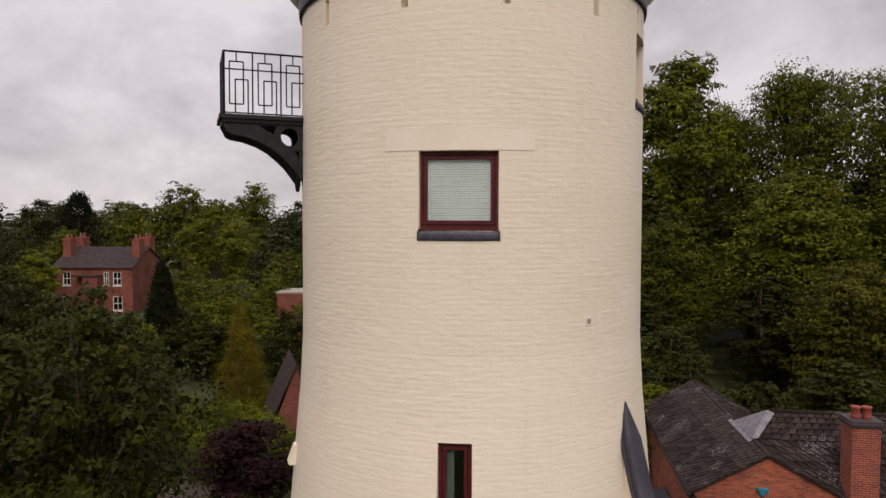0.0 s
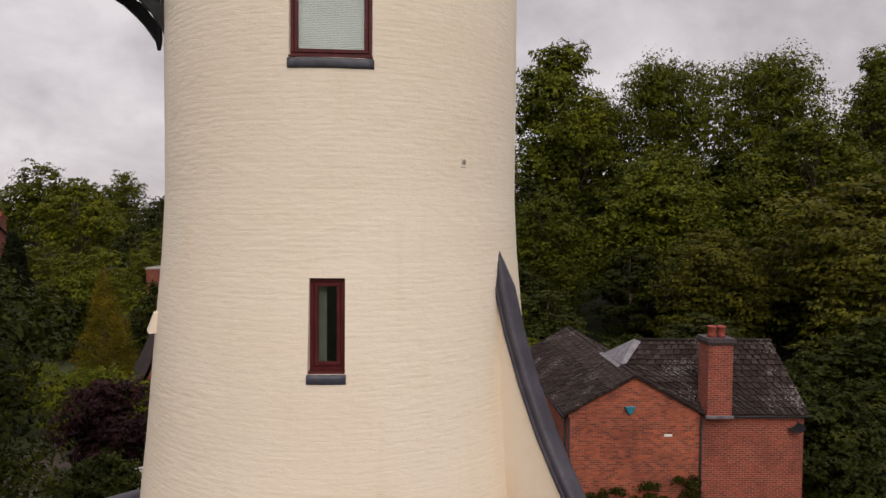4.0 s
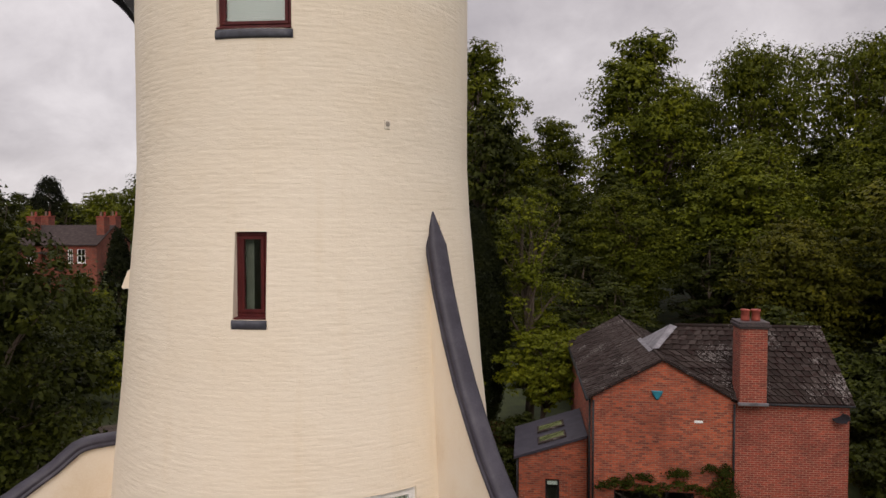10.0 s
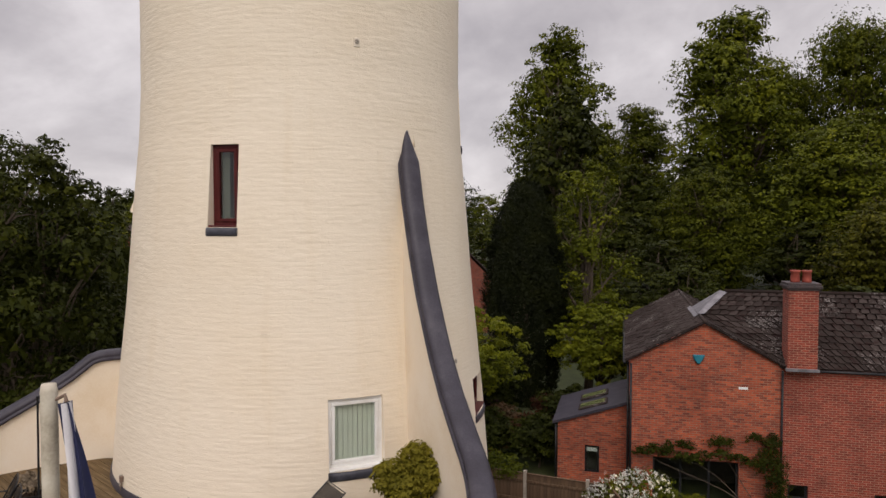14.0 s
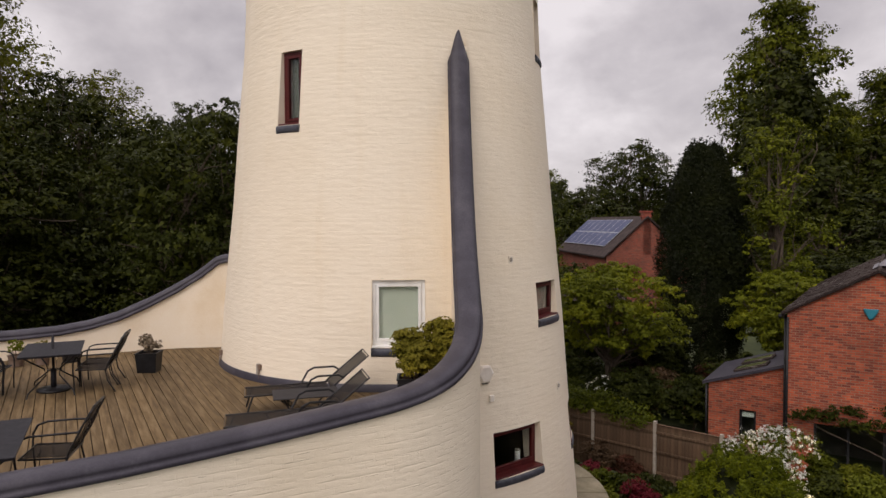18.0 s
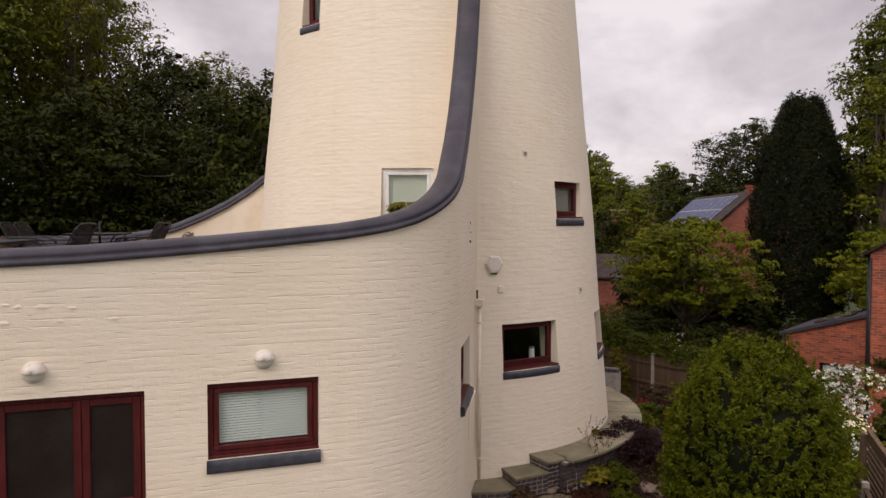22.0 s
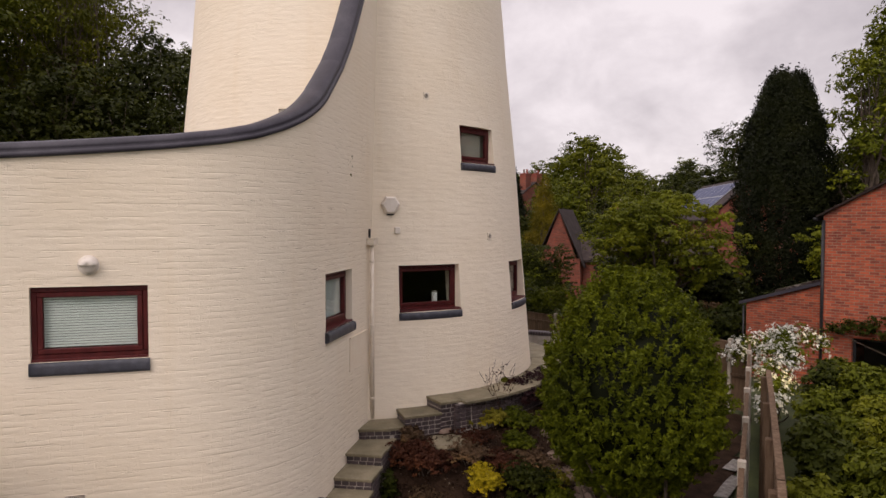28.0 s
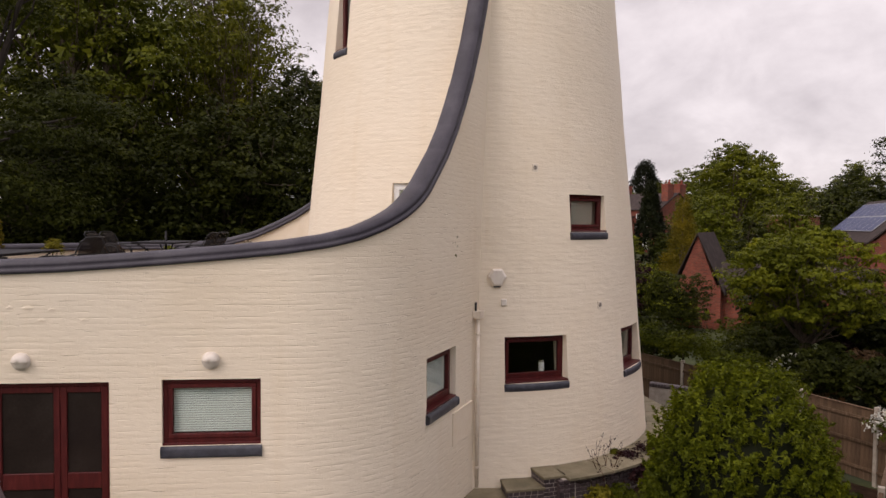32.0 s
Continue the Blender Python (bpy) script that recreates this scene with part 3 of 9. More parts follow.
def prism(bm, poly, z0, z1):
    """An upright block over a plan polygon (counter-clockwise)."""
    lo = [bm.verts.new((x, y, z0)) for x, y in poly]
    hi = [bm.verts.new((x, y, z1)) for x, y in poly]
    k = len(poly)
    bm.faces.new(lo[::-1])
    bm.faces.new(hi)
    for i in range(k):
        bm.faces.new((lo[i], lo[(i + 1) % k], hi[(i + 1) % k], hi[i]))
    return bm


def box_uv(ob, scale=1.0):
    """Metres on every face: along the wall and up it."""
    me = ob.data
    uv = me.uv_layers.new(name="UVMap").data
    for p in me.polygons:
        nx, ny, nz = p.normal
        for li in p.loop_indices:
            c = me.vertices[me.loops[li].vertex_index].co
            if abs(nz) > 0.75:
                uv[li].uv = (c.x * scale, c.y * scale)
            else:
                h = math.hypot(nx, ny)
                uv[li].uv = ((-ny * c.x + nx * c.y) / h * scale, c.z * scale)
    return ob


def nz(x, y, z=0.0):
    return noise.noise((x, y, z))


def interp(x, xs, ys):
    return float(np.interp(x, xs, ys))


# ---------------------------------------------------------------- the tower
CX, CY = 0.52, 13.2
TZ = (-1.5, 1.0, 3, 5, 7, 8, 9, 10, 11, 12, 13.5, 16, 17.5)
TR = (4.19, 3.973, 3.793, 3.633, 3.433, 3.352, 3.264, 3.177, 3.126, 3.118, 3.125, 3.112, 3.10)
COURSE = 0.075


def tower_r(z):
    return interp(z, TZ, TR)


def course_rows(z0, z1, extra):
    """Heights of the rows: two on the face of each course and one in its joint, and the openings' edges."""
    rows = []
    k = math.floor(z0 / COURSE)
    while k * COURSE < z1:
        z = k * COURSE
        rows += [(z, 1.0), (z + 0.014, 0.0), (z + COURSE * 0.55, -0.25)]
        k += 1
    rows = [r for r in rows if z0 <= r[0] <= z1 and all(abs(r[0] - q) > 0.008 for q in extra)]
    rows += [(q, 0.0) for q in extra if z0 <= q <= z1] + [(z0, 0.0), (z1, 0.0)]
    return sorted(set(rows))


def relief(s, z, joint):
    """Uneven brickwork under thick paint, in metres out from the wall."""
    soft = max(0.0, min(1.0, 0.5 + 1.3 * nz(s * 0.55, z * 0.6, 3.1)))
    broken = max(0.0, min(1.0, 0.45 + 1.5 * nz(s * 3.6, z * 5.2, 1.0)))
    d = -joint * 0.0022 * (0.25 + 0.75 * soft) * broken
    row = math.floor(z / COURSE + 1e-6)
    d += 0.0036 * nz(math.floor(s / 0.23 + 0.5 * (row % 2)) * 1.37 + 0.3, row * 1.71 + 0.2, 9.4) * (0.3 + 0.7 * soft)
    d += 0.0030 * nz(s * 5.4, z * 13.3, 7.7) * (0.35 + 0.65 * soft)
    d += 0.0022 * nz(s * 9, z * 21, 2.0)
    d += 0.010 * nz(s * 0.5, z * 0.6, 5.0)
    return d


def grid_mesh(name, us, rows, place, holes, material, parent=None, drop=None):
    """A sheet over (u, z) with holes cut out, placed by place(u, z, joint) and mapped in metres."""
    nu = len(us)
    verts, uvs = [], []
    for z, j in rows:
        for u in us:
            p, q = place(u, z, j)
            verts.append(p)
            uvs.append(q)
    faces = []
    for a in range(len(rows) - 1):
        zc = (rows[a][0] + rows[a + 1][0]) / 2
        live = [h for h in holes if h[2] < zc < h[3]]
        for b in range(nu - 1):
            uc = (us[b] + us[b + 1]) / 2
            if any(h[0] < uc < h[1] for h in live):
                continue
            if drop is not None and drop(us[b], us[b + 1], rows[a][0]):
                continue
            faces.append((a * nu + b, a * nu + b + 1, (a + 1) * nu + b + 1, (a + 1) * nu + b))
    me = bpy.data.meshes.new(name)
    me.from_pydata(verts, [], faces)
    me.update()
    uvl = me.uv_layers.new(name="UVMap")
    li = np.empty(len(me.loops), dtype=np.int32)
    me.loops.foreach_get("vertex_index", li)
    uvl.data.foreach_set("uv", np.array(uvs, dtype=np.float32)[li].ravel())
    me.polygons.foreach_set("use_smooth", [True] * len(me.polygons))
    return link_mesh(name, me, material, parent)


# openings: from and to angle, from and to height
T_WIN = {
    "upper": (-106.3, -84.7, 12.86, 14.02),
    "slit": (-100.6, -91.6, 8.42, 9.76),
    "deck": (-67.2, -52.5, 4.52, 5.67),
    "small": (-12.7, 3.0, 4.80, 5.50),
    "kitchen": (-34.0, -15.6, 2.10, 2.92),
    "garden": (8.5, 25.0, 2.08, 2.90),
    "top": (-31.5, -14.0, 15.0, 16.1),
    "east": (3.0, 14.0, 10.05, 11.2),
}
T_SLOT = [(a - 1.0, a + 1.0, 16.12, 16.5) for a in (-166, -139.5, -110.5, -82.8, -54.9, -30, -5, 20)]
HOLES = list(T_WIN.values()) + T_SLOT


def tower_angles(fine, extra):
    a = list(np.arange(-200, -172, 3.0)) + list(np.arange(-172, 50, fine)) + list(np.arange(50, 160.1, 4.0)) + [160.0]
    a = [x for x in a if all(abs(x - q) > fine * 0.35 for q in extra)]
    return sorted(set(round(float(x), 4) for x in a + list(extra)))


t_edges = sorted({h[0] for h in HOLES} | {h[1] for h in HOLES})
t_zs = sorted({h[2] for h in HOLES} | {h[3] for h in HOLES})


def on_tower(a, z, out=0.0):
    r = tower_r(z) + out
    return (CX + r * math.cos(radians(a)), CY + r * math.sin(radians(a)), z)


def t_place(a, z, j):
    s = radians(a) * 3.4
    blend = 1.0 if -196 < a < 150 else 0.0
    return on_tower(a, z, relief(s, z, j) * blend), (s, z)


tower = thing("tower", pose(0, 0, 0), "round cream-painted brick windmill tower with battered walls", "tower", kind="structure")
shell = grid_mesh("wall_tower", tower_angles(1.25, t_edges), course_rows(-1.5, 16.62, t_zs), t_place, HOLES, M["cream"], tower)
# dark-coloured inner shell, so that the tower rooms look unlit
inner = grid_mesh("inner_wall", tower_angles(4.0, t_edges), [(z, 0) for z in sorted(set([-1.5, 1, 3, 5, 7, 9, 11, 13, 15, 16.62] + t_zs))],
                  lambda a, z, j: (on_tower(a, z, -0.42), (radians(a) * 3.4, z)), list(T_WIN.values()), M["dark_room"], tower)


def reveals(h, depth=0.42, parent=None):
    a0, a1, z0, z1 = h
    bm = bmesh.new()
    aa = list(np.linspace(a0, a1, 7))
    for z in (z0, z1):
        o = [bm.verts.new(on_tower(a, z, 0.004)) for a in aa]
        i = [bm.verts.new(on_tower(a, z, -depth)) for a in aa]
        for k in range(len(aa) - 1):
            bm.faces.new((o[k], o[k + 1], i[k + 1], i[k]))
    for a in (a0, a1):
        o0, o1 = bm.verts.new(on_tower(a, z0, 0.004)), bm.verts.new(on_tower(a, z1, 0.004))
        i0, i1 = bm.verts.new(on_tower(a, z0, -depth)), bm.verts.new(on_tower(a, z1, -depth))
        bm.faces.new((o0, o1, i1, i0))
    ob = part("reveal", bm, M["render"], parent)
    return ob


for h in T_WIN.values():
    reveals(h, parent=tower)
for h in T_SLOT:
    reveals(h, 0.3, tower)
    bm = bmesh.new()
    vs = [bm.verts.new(on_tower(a, z, -0.29)) for a, z in ((h[0], h[2]), (h[1], h[2]), (h[1], h[3]), (h[0], h[3]))]
    bm.faces.new(vs)
    part("slot_back", bm, M["render"], tower)


# ---------------------------------------------------------------- windows
def window_unit(name, m, w, h, frame_mat, label, blind=None, sill="brick", slat=0.025, sill_w=None, sill_out=0.10, curve=0.0):
    """A window whose outer bottom centre is the origin; x runs along the wall, y into it, z up."""
    win = thing(name, m, label, "window", kind="structure")
    fw = 0.062
    bm = bmesh.new()
    bx(bm, -w / 2, w / 2, 0.0, 0.09, 0, fw + 0.02, 0.006)
    bx(bm, -w / 2, w / 2, 0.0, 0.09, h - fw, h, 0.006)
    bx(bm, -w / 2, -w / 2 + fw, 0.0, 0.09, fw + 0.021, h - fw - 0.001, 0.006)
    bx(bm, w / 2 - fw, w / 2, 0.0, 0.09, fw + 0.021, h - fw - 0.001, 0.006)
    part("window_frame", bm, frame_mat, win)
    sw = 0.055
    x0, x1, z0, z1 = -w / 2 + fw + 0.003, w / 2 - fw - 0.003, fw + 0.023, h - fw - 0.003
    bm = bmesh.new()
    bx(bm, x0, x1, -0.012, 0.06, z0, z0 + sw, 0.006)
    bx(bm, x0, x1, -0.012, 0.06, z1 - sw, z1, 0.006)
    bx(bm, x0, x0 + sw, -0.012, 0.06, z0 + sw + 0.001, z1 - sw - 0.001, 0.006)
    bx(bm, x1 - sw, x1, -0.012, 0.06, z0 + sw + 0.001, z1 - sw - 0.001, 0.006)
    part("sash", bm, frame_mat, win)
    gx0, gx1, gz0, gz1 = x0 + sw, x1 - sw, z0 + sw, z1 - sw
    bm = bmesh.new()
    bx(bm, gx0 - 0.004, gx1 + 0.004, 0.022, 0.030, gz0 - 0.004, gz1 + 0.004)
    pane = part("pane", bm, M["glass"], win)
    pane.visible_shadow = False
    if blind == "venetian":
        bm = bmesh.new()
        z = gz0 + 0.012
        while z < gz1:
            bx(bm, gx0 - 0.02, gx1 + 0.02, 0.058, 0.062, z, z + slat * 0.80, 0.0)
            z += slat
        part("venetian_blind", bm, M["blind"], win, "pale horizontal slatted blind, closed")
    elif blind == "vertical":
        bm = bmesh.new()
        x = gx0 - 0.01
        k = 0
        while x < gx1:
            c = Matrix.Translation((x + 0.042, 0.085, 0)) @ Matrix.Rotation(radians(21), 4, "Z")
            bx(bm, -0.046, 0.046, -0.001, 0.001, gz0 - 0.02, gz1 + 0.02, 0, c)
            x += 0.082
        part("vertical_blind", bm, M["vblind"], win, "pale green vertical fabric blind")
    elif blind == "curtain":
        part("curtain", bx(bmesh.new(), gx0 - 0.02, gx0 + (gx1 - gx0) * 0.42, 0.13, 0.136, gz0 - 0.02, gz1 + 0.02), M["curtain"], win, "grey-green curtain drawn to one side")
    elif blind == "roller":
        part("roller_blind", bx(bmesh.new(), gx0 - 0.02, gx1 - (gx1 - gx0) * 0.1, 0.068, 0.074, gz0 - 0.02, gz1 + 0.02), M["roller"], win, "half-drawn pale brown blind")
    if sill == "brick":
        ww = sill_w or w + 0.05
        bm = bmesh.new()
        prof = [(0.12, -0.152), (-0.70, -0.152), (-0.93, -0.143), (-1.0, -0.118), (-1.0, -0.052), (-0.94, -0.016), (-0.78, -0.003), (0.12, -0.001)]
        k = max(6, round(ww / 0.115))
        rows = []
        for i in range(k + 1):
            x = -ww / 2 + ww * i / k
            bow = curve - math.sqrt(curve * curve - x * x) if curve else 0.0
            rows.append([bm.verts.new((x, (q * sill_out if q < 0 else q) + (bow if q < 0 else 0), z + 0.0025 * nz(i * 1.9, w * 3, z * 9))) for q, z in prof])
        for r0, r1 in zip(rows, rows[1:]):
            for j in range(len(prof) - 1):
                bm.faces.new((r0[j], r0[j + 1], r1[j + 1], r1[j]))
        bm.faces.new(rows[0]); bm.faces.new(rows[-1][::-1])
        part("window_sill", bm, M["sill"], win, "dark painted bullnose brick sill", True)
        bm = bmesh.new()
        bx(bm, -w / 2 - 0.005, w / 2 + 0.005, -max(0.03, sill_out - 0.055), 0.0, 0.001, 0.03, 0.006)
        part("drip_rail", bm, frame_mat, win)
    return win


def tower_window(name, key, frame_mat, label, inset=0.07, **kw):
    a0, a1, z0, z1 = T_WIN[key]
    ac, half = (a0 + a1) / 2, radians((a1 - a0) / 2)
    r = tower_r(z1)
    w = 2 * r * math.sin(half)
    d = tower_r((z0 + z1) / 2) * math.cos(half) - inset
    n = Vector((math.cos(radians(ac)), math.sin(radians(ac)), 0))
    m = Matrix.Translation((CX + d * n.x, CY + d * n.y, z0)) @ Matrix.Rotation(radians(ac + 90), 4, "Z")
    return window_unit(name, m, w, z1 - z0, frame_mat, label, sill_out=tower_r(z0 - 0.1) - d + 0.03, curve=tower_r(z0), **kw)


tower_window("window_1", "upper", M["mahogany"], "square mahogany-framed window with a closed slatted blind, in the tower", blind="venetian")
tower_window("window_2", "slit", M["mahogany"], "tall narrow mahogany-framed window with a pale curtain, in the tower", inset=0.11, blind="curtain")
tower_window("window_3", "deck", M["white"], "white plastic-framed window with a vertical blind, above the deck", inset=0.09, blind="vertical")
tower_window("window_4", "small", M["mahogany"], "small mahogany-framed window high on the tower", inset=0.10, blind="roller")
tower_window("window_5", "kitchen", M["mahogany"], "wide mahogany-framed window with a white jar behind the glass", inset=0.14)
tower_window("window_6", "garden", M["mahogany"], "mahogany-framed window above the garden path", inset=0.12)
tower_window("window_7", "top", M["mahogany"], "tall mahogany-framed window under the tower's eaves", inset=0.22)
tower_window("window_8", "east", M["mahogany"], "mahogany-framed window on the far side of the tower", inset=0.10)

# smooth lintel above the square window
bm = bmesh.new()
aa = np.linspace(-116, -75, 22)
for z0, z1 in ((14.03, 14.33),):
    for k in range(len(aa) - 1):
        q = [on_tower(aa[k], z0, 0.009), on_tower(aa[k + 1], z0, 0.009), on_tower(aa[k + 1], z1, 0.001), on_tower(aa[k], z1, 0.001)]
        bm.faces.new([bm.verts.new(p) for p in q])
        bm.faces.new([bm.verts.new(p) for p in (on_tower(aa[k], z0, -0.02), on_tower(aa[k + 1], z0, -0.02), q[1], q[0])])
bmesh.ops.remove_doubles(bm, verts=bm.verts[:], dist=0.0005)
part("lintel", bm, M["plainpaint"], tower, "smooth cream rendered lintel")

# cap: dark band, coved eaves, gutter and boat-shaped roof
for nm, prof, mt, lb in (
    ("eaves_band", [(3.10, 16.60), (3.155, 16.60), (3.165, 16.64), (3.165, 16.86), (3.15, 16.90), (3.10, 16.90)], "coping", "dark grey ring band below the eaves"),
    ("eaves_cove", [(3.10, 16.88), (3.16, 16.90), (3.26, 16.98), (3.38, 17.10), (3.47, 17.24), (3.52, 17.40), (3.45, 17.42), (3.1, 17.42)], "render", "cream coved eaves"),
    ("gutter", [(3.50, 17.34), (3.60, 17.36), (3.63, 17.46), (3.60, 17.52), (3.50, 17.52)], "coping", "dark grey gutter"),
    ("cap_roof", [(3.55, 17.5), (3.3, 18.4), (2.6, 19.6), (1.4, 20.6), (0.15, 21.1)], "slate", "dark domed cap roof"),
):
    bm = lathe(bmesh.new(), prof, 96, Matrix.Translation((CX, CY, 0)), cap=(nm == "cap_roof"))
    part(nm, bm, M[mt], tower, lb, True)

# ---------------------------------------------------------------- annex wall, in plan a straight run, a round corner and a run into the tower
D1 = Vector((0.587, 0.81)).normalized()
D2 = Vector((-0.45, 0.893)).normalized()
CORNER = Vector((5.02, 7.42))
TAN = 1.3
PA_, PB_ = CORNER - TAN * D1, CORNER + TAN * D2
ARC = math.acos(D1.dot(D2))
ARC_R = TAN / math.tan(ARC / 2)
ARC_C = PA_ + ARC_R * Vector((-D1.y, D1.x))
A0 = math.atan2(PA_.y - ARC_C.y, PA_.x - ARC_C.x)
S1, S2 = 9.0, 9.0 + ARC * ARC_R
S_END = S2 + 3.05


def annex(s):
    """Point and outward normal of the annex wall s metres along."""
    s = float(s)
    if s <= S1:
        p, d = PA_ + (s - S1) * D1, D1
    elif s <= S2:
        a = A0 + (s - S1) / ARC_R
        p, d = ARC_C + ARC_R * Vector((math.cos(a), math.sin(a))), Vector((-math.sin(a), math.cos(a)))
    else:
        p, d = PB_ + (s - S2) * D2, D2
    return p, Vector((d.y, -d.x))


TOP_S = (0, 5.3, 6.3, 7.0, 7.64, 8.3, 9.0, 9.55, 10.0, 10.4, 10.75, 11.1, 11.4, 11.75, 12.1, 12.52, 12.85, 13.2, 13.6, 13.95, 14.2, 14.42)
TOP_Z = (4.22, 4.29, 4.33, 4.38, 4.43, 4.49, 4.56, 4.64, 4.74, 4.88, 5.03, 5.22, 5.41, 5.69, 5.98, 6.42, 6.85, 7.35, 8.05, 8.80, 9.50, 10.17)


def annex_top(s):
    return interp(s, TOP_S, TOP_Z)


A_HOLES = {"door": (4.35, 6.88, 0.80, 2.94), "bath": (7.51, 8.72, 2.12, 2.96), "side": (11.38, 12.60, 2.12, 2.95)}
DECK_Z = 3.78
a_edges = sorted({h[0] for h in A_HOLES.values()} | {h[1] for h in A_HOLES.values()})
a_zs = sorted({h[2] for h in A_HOLES.values()} | {h[3] for h in A_HOLES.values()})
ss = [s for s in np.arange(0, S_END + 0.01, 0.085) if all(abs(s - q) > 0.03 for q in a_edges)]
ss = sorted([round(float(s), 4) for s in ss] + a_edges)


def a_place(s, z, j):
    p, n = annex(s)
    d = 0.6 * relief(s + 31, z, j)
    zz = min(z, annex_top(s))
    belly = 0.05 * max(0.0, 1 - (z + 1.5) / 2.2)
    return (p.x + n.x * (d + belly), p.y + n.y * (d + belly), zz), (s, z)


annex_house = thing("annex", pose(0, 0, 0), "low cream-painted brick annex sweeping up into the tower", "building", kind="structure")
grid_mesh("wall_annex", ss, course_rows(-1.5, 10.05, a_zs), a_place, list(A_HOLES.values()), M["cream_annex"], annex_house,
          drop=lambda s0, s1, z: z > max(annex_top(s0), annex_top(s1)))
WALL_T = 0.30


def strip(name, fa, fb, s_list, material, parent, smooth=True, label=""):
    bm = bmesh.new()
    A = [bm.verts.new(fa(s)) for s in s_list]
    B = [bm.verts.new(fb(s)) for s in s_list]
    for k in range(len(s_list) - 1):
        bm.faces.new((A[k], A[k + 1], B[k + 1], B[k]))
    return part(name, bm, material, parent, label, smooth)


def off(s, d, z):
    p, n = annex(s)
    return (p.x + n.x * d, p.y + n.y * d, z)


# smooth rendered inner face of the parapet and fin, from below the deck to the coping
strip("parapet_inner_face", lambda s: off(s, -WALL_T, DECK_Z - 0.2), lambda s: off(s, -WALL_T, annex_top(s)), list(np.arange(0, S_END + 0.3, 0.1)), M["render"], annex_house)
strip("parapet_core", lambda s: off(s, -WALL_T, annex_top(s)), lambda s: off(s, 0, annex_top(s)), list(np.arange(0, S_END + 0.01, 0.1)), M["render"], annex_house)
strip("inner_lining", lambda s: off(s, -0.36, -0.2), lambda s: off(s, -0.36, DECK_Z - 0.25), [s for s in np.arange(0, 4.35, 0.3)] + [4.35], M["dark_room"], annex_house)


def coping(name, fn, s_list, parent, width=0.175, high=0.15, end_taper=True):
    """A fat half-round coping with a drip lip, along fn(s) -> (point, side, up)."""
    bm = bmesh.new()
    half = [(1.0, -0.03, 0.0), (1.0, -0.022, 0.016), (1.0, 0.012, 0.018), (1.0, 0.026, 0.006), (0.90, 0.037, 0.0), (0.96, 0.062, 0.0), (0.95, high * 0.58, 0), (0.80, high * 0.84, 0), (0.48, high * 1.0, 0)]
    prof = [(-width * q - e, y) for q, y, e in half] + [(0, high * 1.04)] + [(width * q + e, y) for q, y, e in half[::-1]]
    rings = []
    for i, s in enumerate(s_list):
        p, side, up = fn(s)
        k = 1.0
        if end_taper and p.z > 9.5:
            k = max(0.05, (10.2 - p.z) / 0.7)
        wob = 1 + 0.02 * nz(s * 1.7, 3.3)
        rings.append([bm.verts.new(p + side * (x * k * wob) + up * (y * (0.35 + 0.65 * k))) for x, y in prof])
    n = len(prof)
    for a, b in zip(rings, rings[1:]):
        for k in range(n):
            bm.faces.new((a[k], a[(k + 1) % n], b[(k + 1) % n], b[k]))
    bm.faces.new(rings[0])
    bm.faces.new(rings[-1][::-1])
    bmesh.ops.recalc_face_normals(bm, faces=bm.faces[:])
    return part(name, bm, M["coping"], parent, "dark grey painted half-round coping", True)


def annex_rail(s):
    h = 0.04
    p, n = annex(s)
    a, b = annex_top(s - h), annex_top(s + h)
    t = Vector((-n.y, n.x, 0)) * (2 * h) + Vector((0, 0, b - a))
    t.normalize()
    side = Vector((n.x, n.y, 0))
    up = side.cross(t)
    q = p - n * (WALL_T / 2)
    return Vector((q.x, q.y, annex_top(s))), side, up


# follow the steep fin by height, the rest by length
rail_s = list(np.arange(0.0, 12.0, 0.12)) + list(np.arange(12.0, 14.425, 0.02))
coping("coping", annex_rail, rail_s, annex_house)

# ---------------------------------------------------------------- back parapet of the deck
BACK = [(-2.75, 12.5), (-3.35, 12.06), (-4.15, 11.52), (-4.62, 11.08), (-5.35, 10.18), (-6.1, 9.25), (-6.86, 8.32), (-7.45, 7.6)]
WEST = [(-7.45, 7.6), (-7.0, 4.6), (-5.6, 1.2), (-1.02, -0.92)]
BACK_S, BACK_ZS = (0, 0.70, 0.88, 1.26, 1.82, 2.4, 3.0, 3.6, 4.2, 5.0, 7.2), (5.77, 5.77, 5.73, 5.43, 5.08, 4.78, 4.52, 4.36, 4.27, 4.23, 4.20)


def poly_at(path, s):
    s = float(s)
    for (x0, y0), (x1, y1) in zip(path, path[1:]):
        d = math.hypot(x1 - x0, y1 - y0)
        if s <= d or (x1, y1) == path[-1]:
            t = s / d
            return Vector((x0 + (x1 - x0) * t, y0 + (y1 - y0) * t)), Vector(((x1 - x0) / d, (y1 - y0) / d))
        s -= d


def poly_len(path):
    return sum(math.hypot(b[0] - a[0], b[1] - a[1]) for a, b in zip(path, path[1:]))


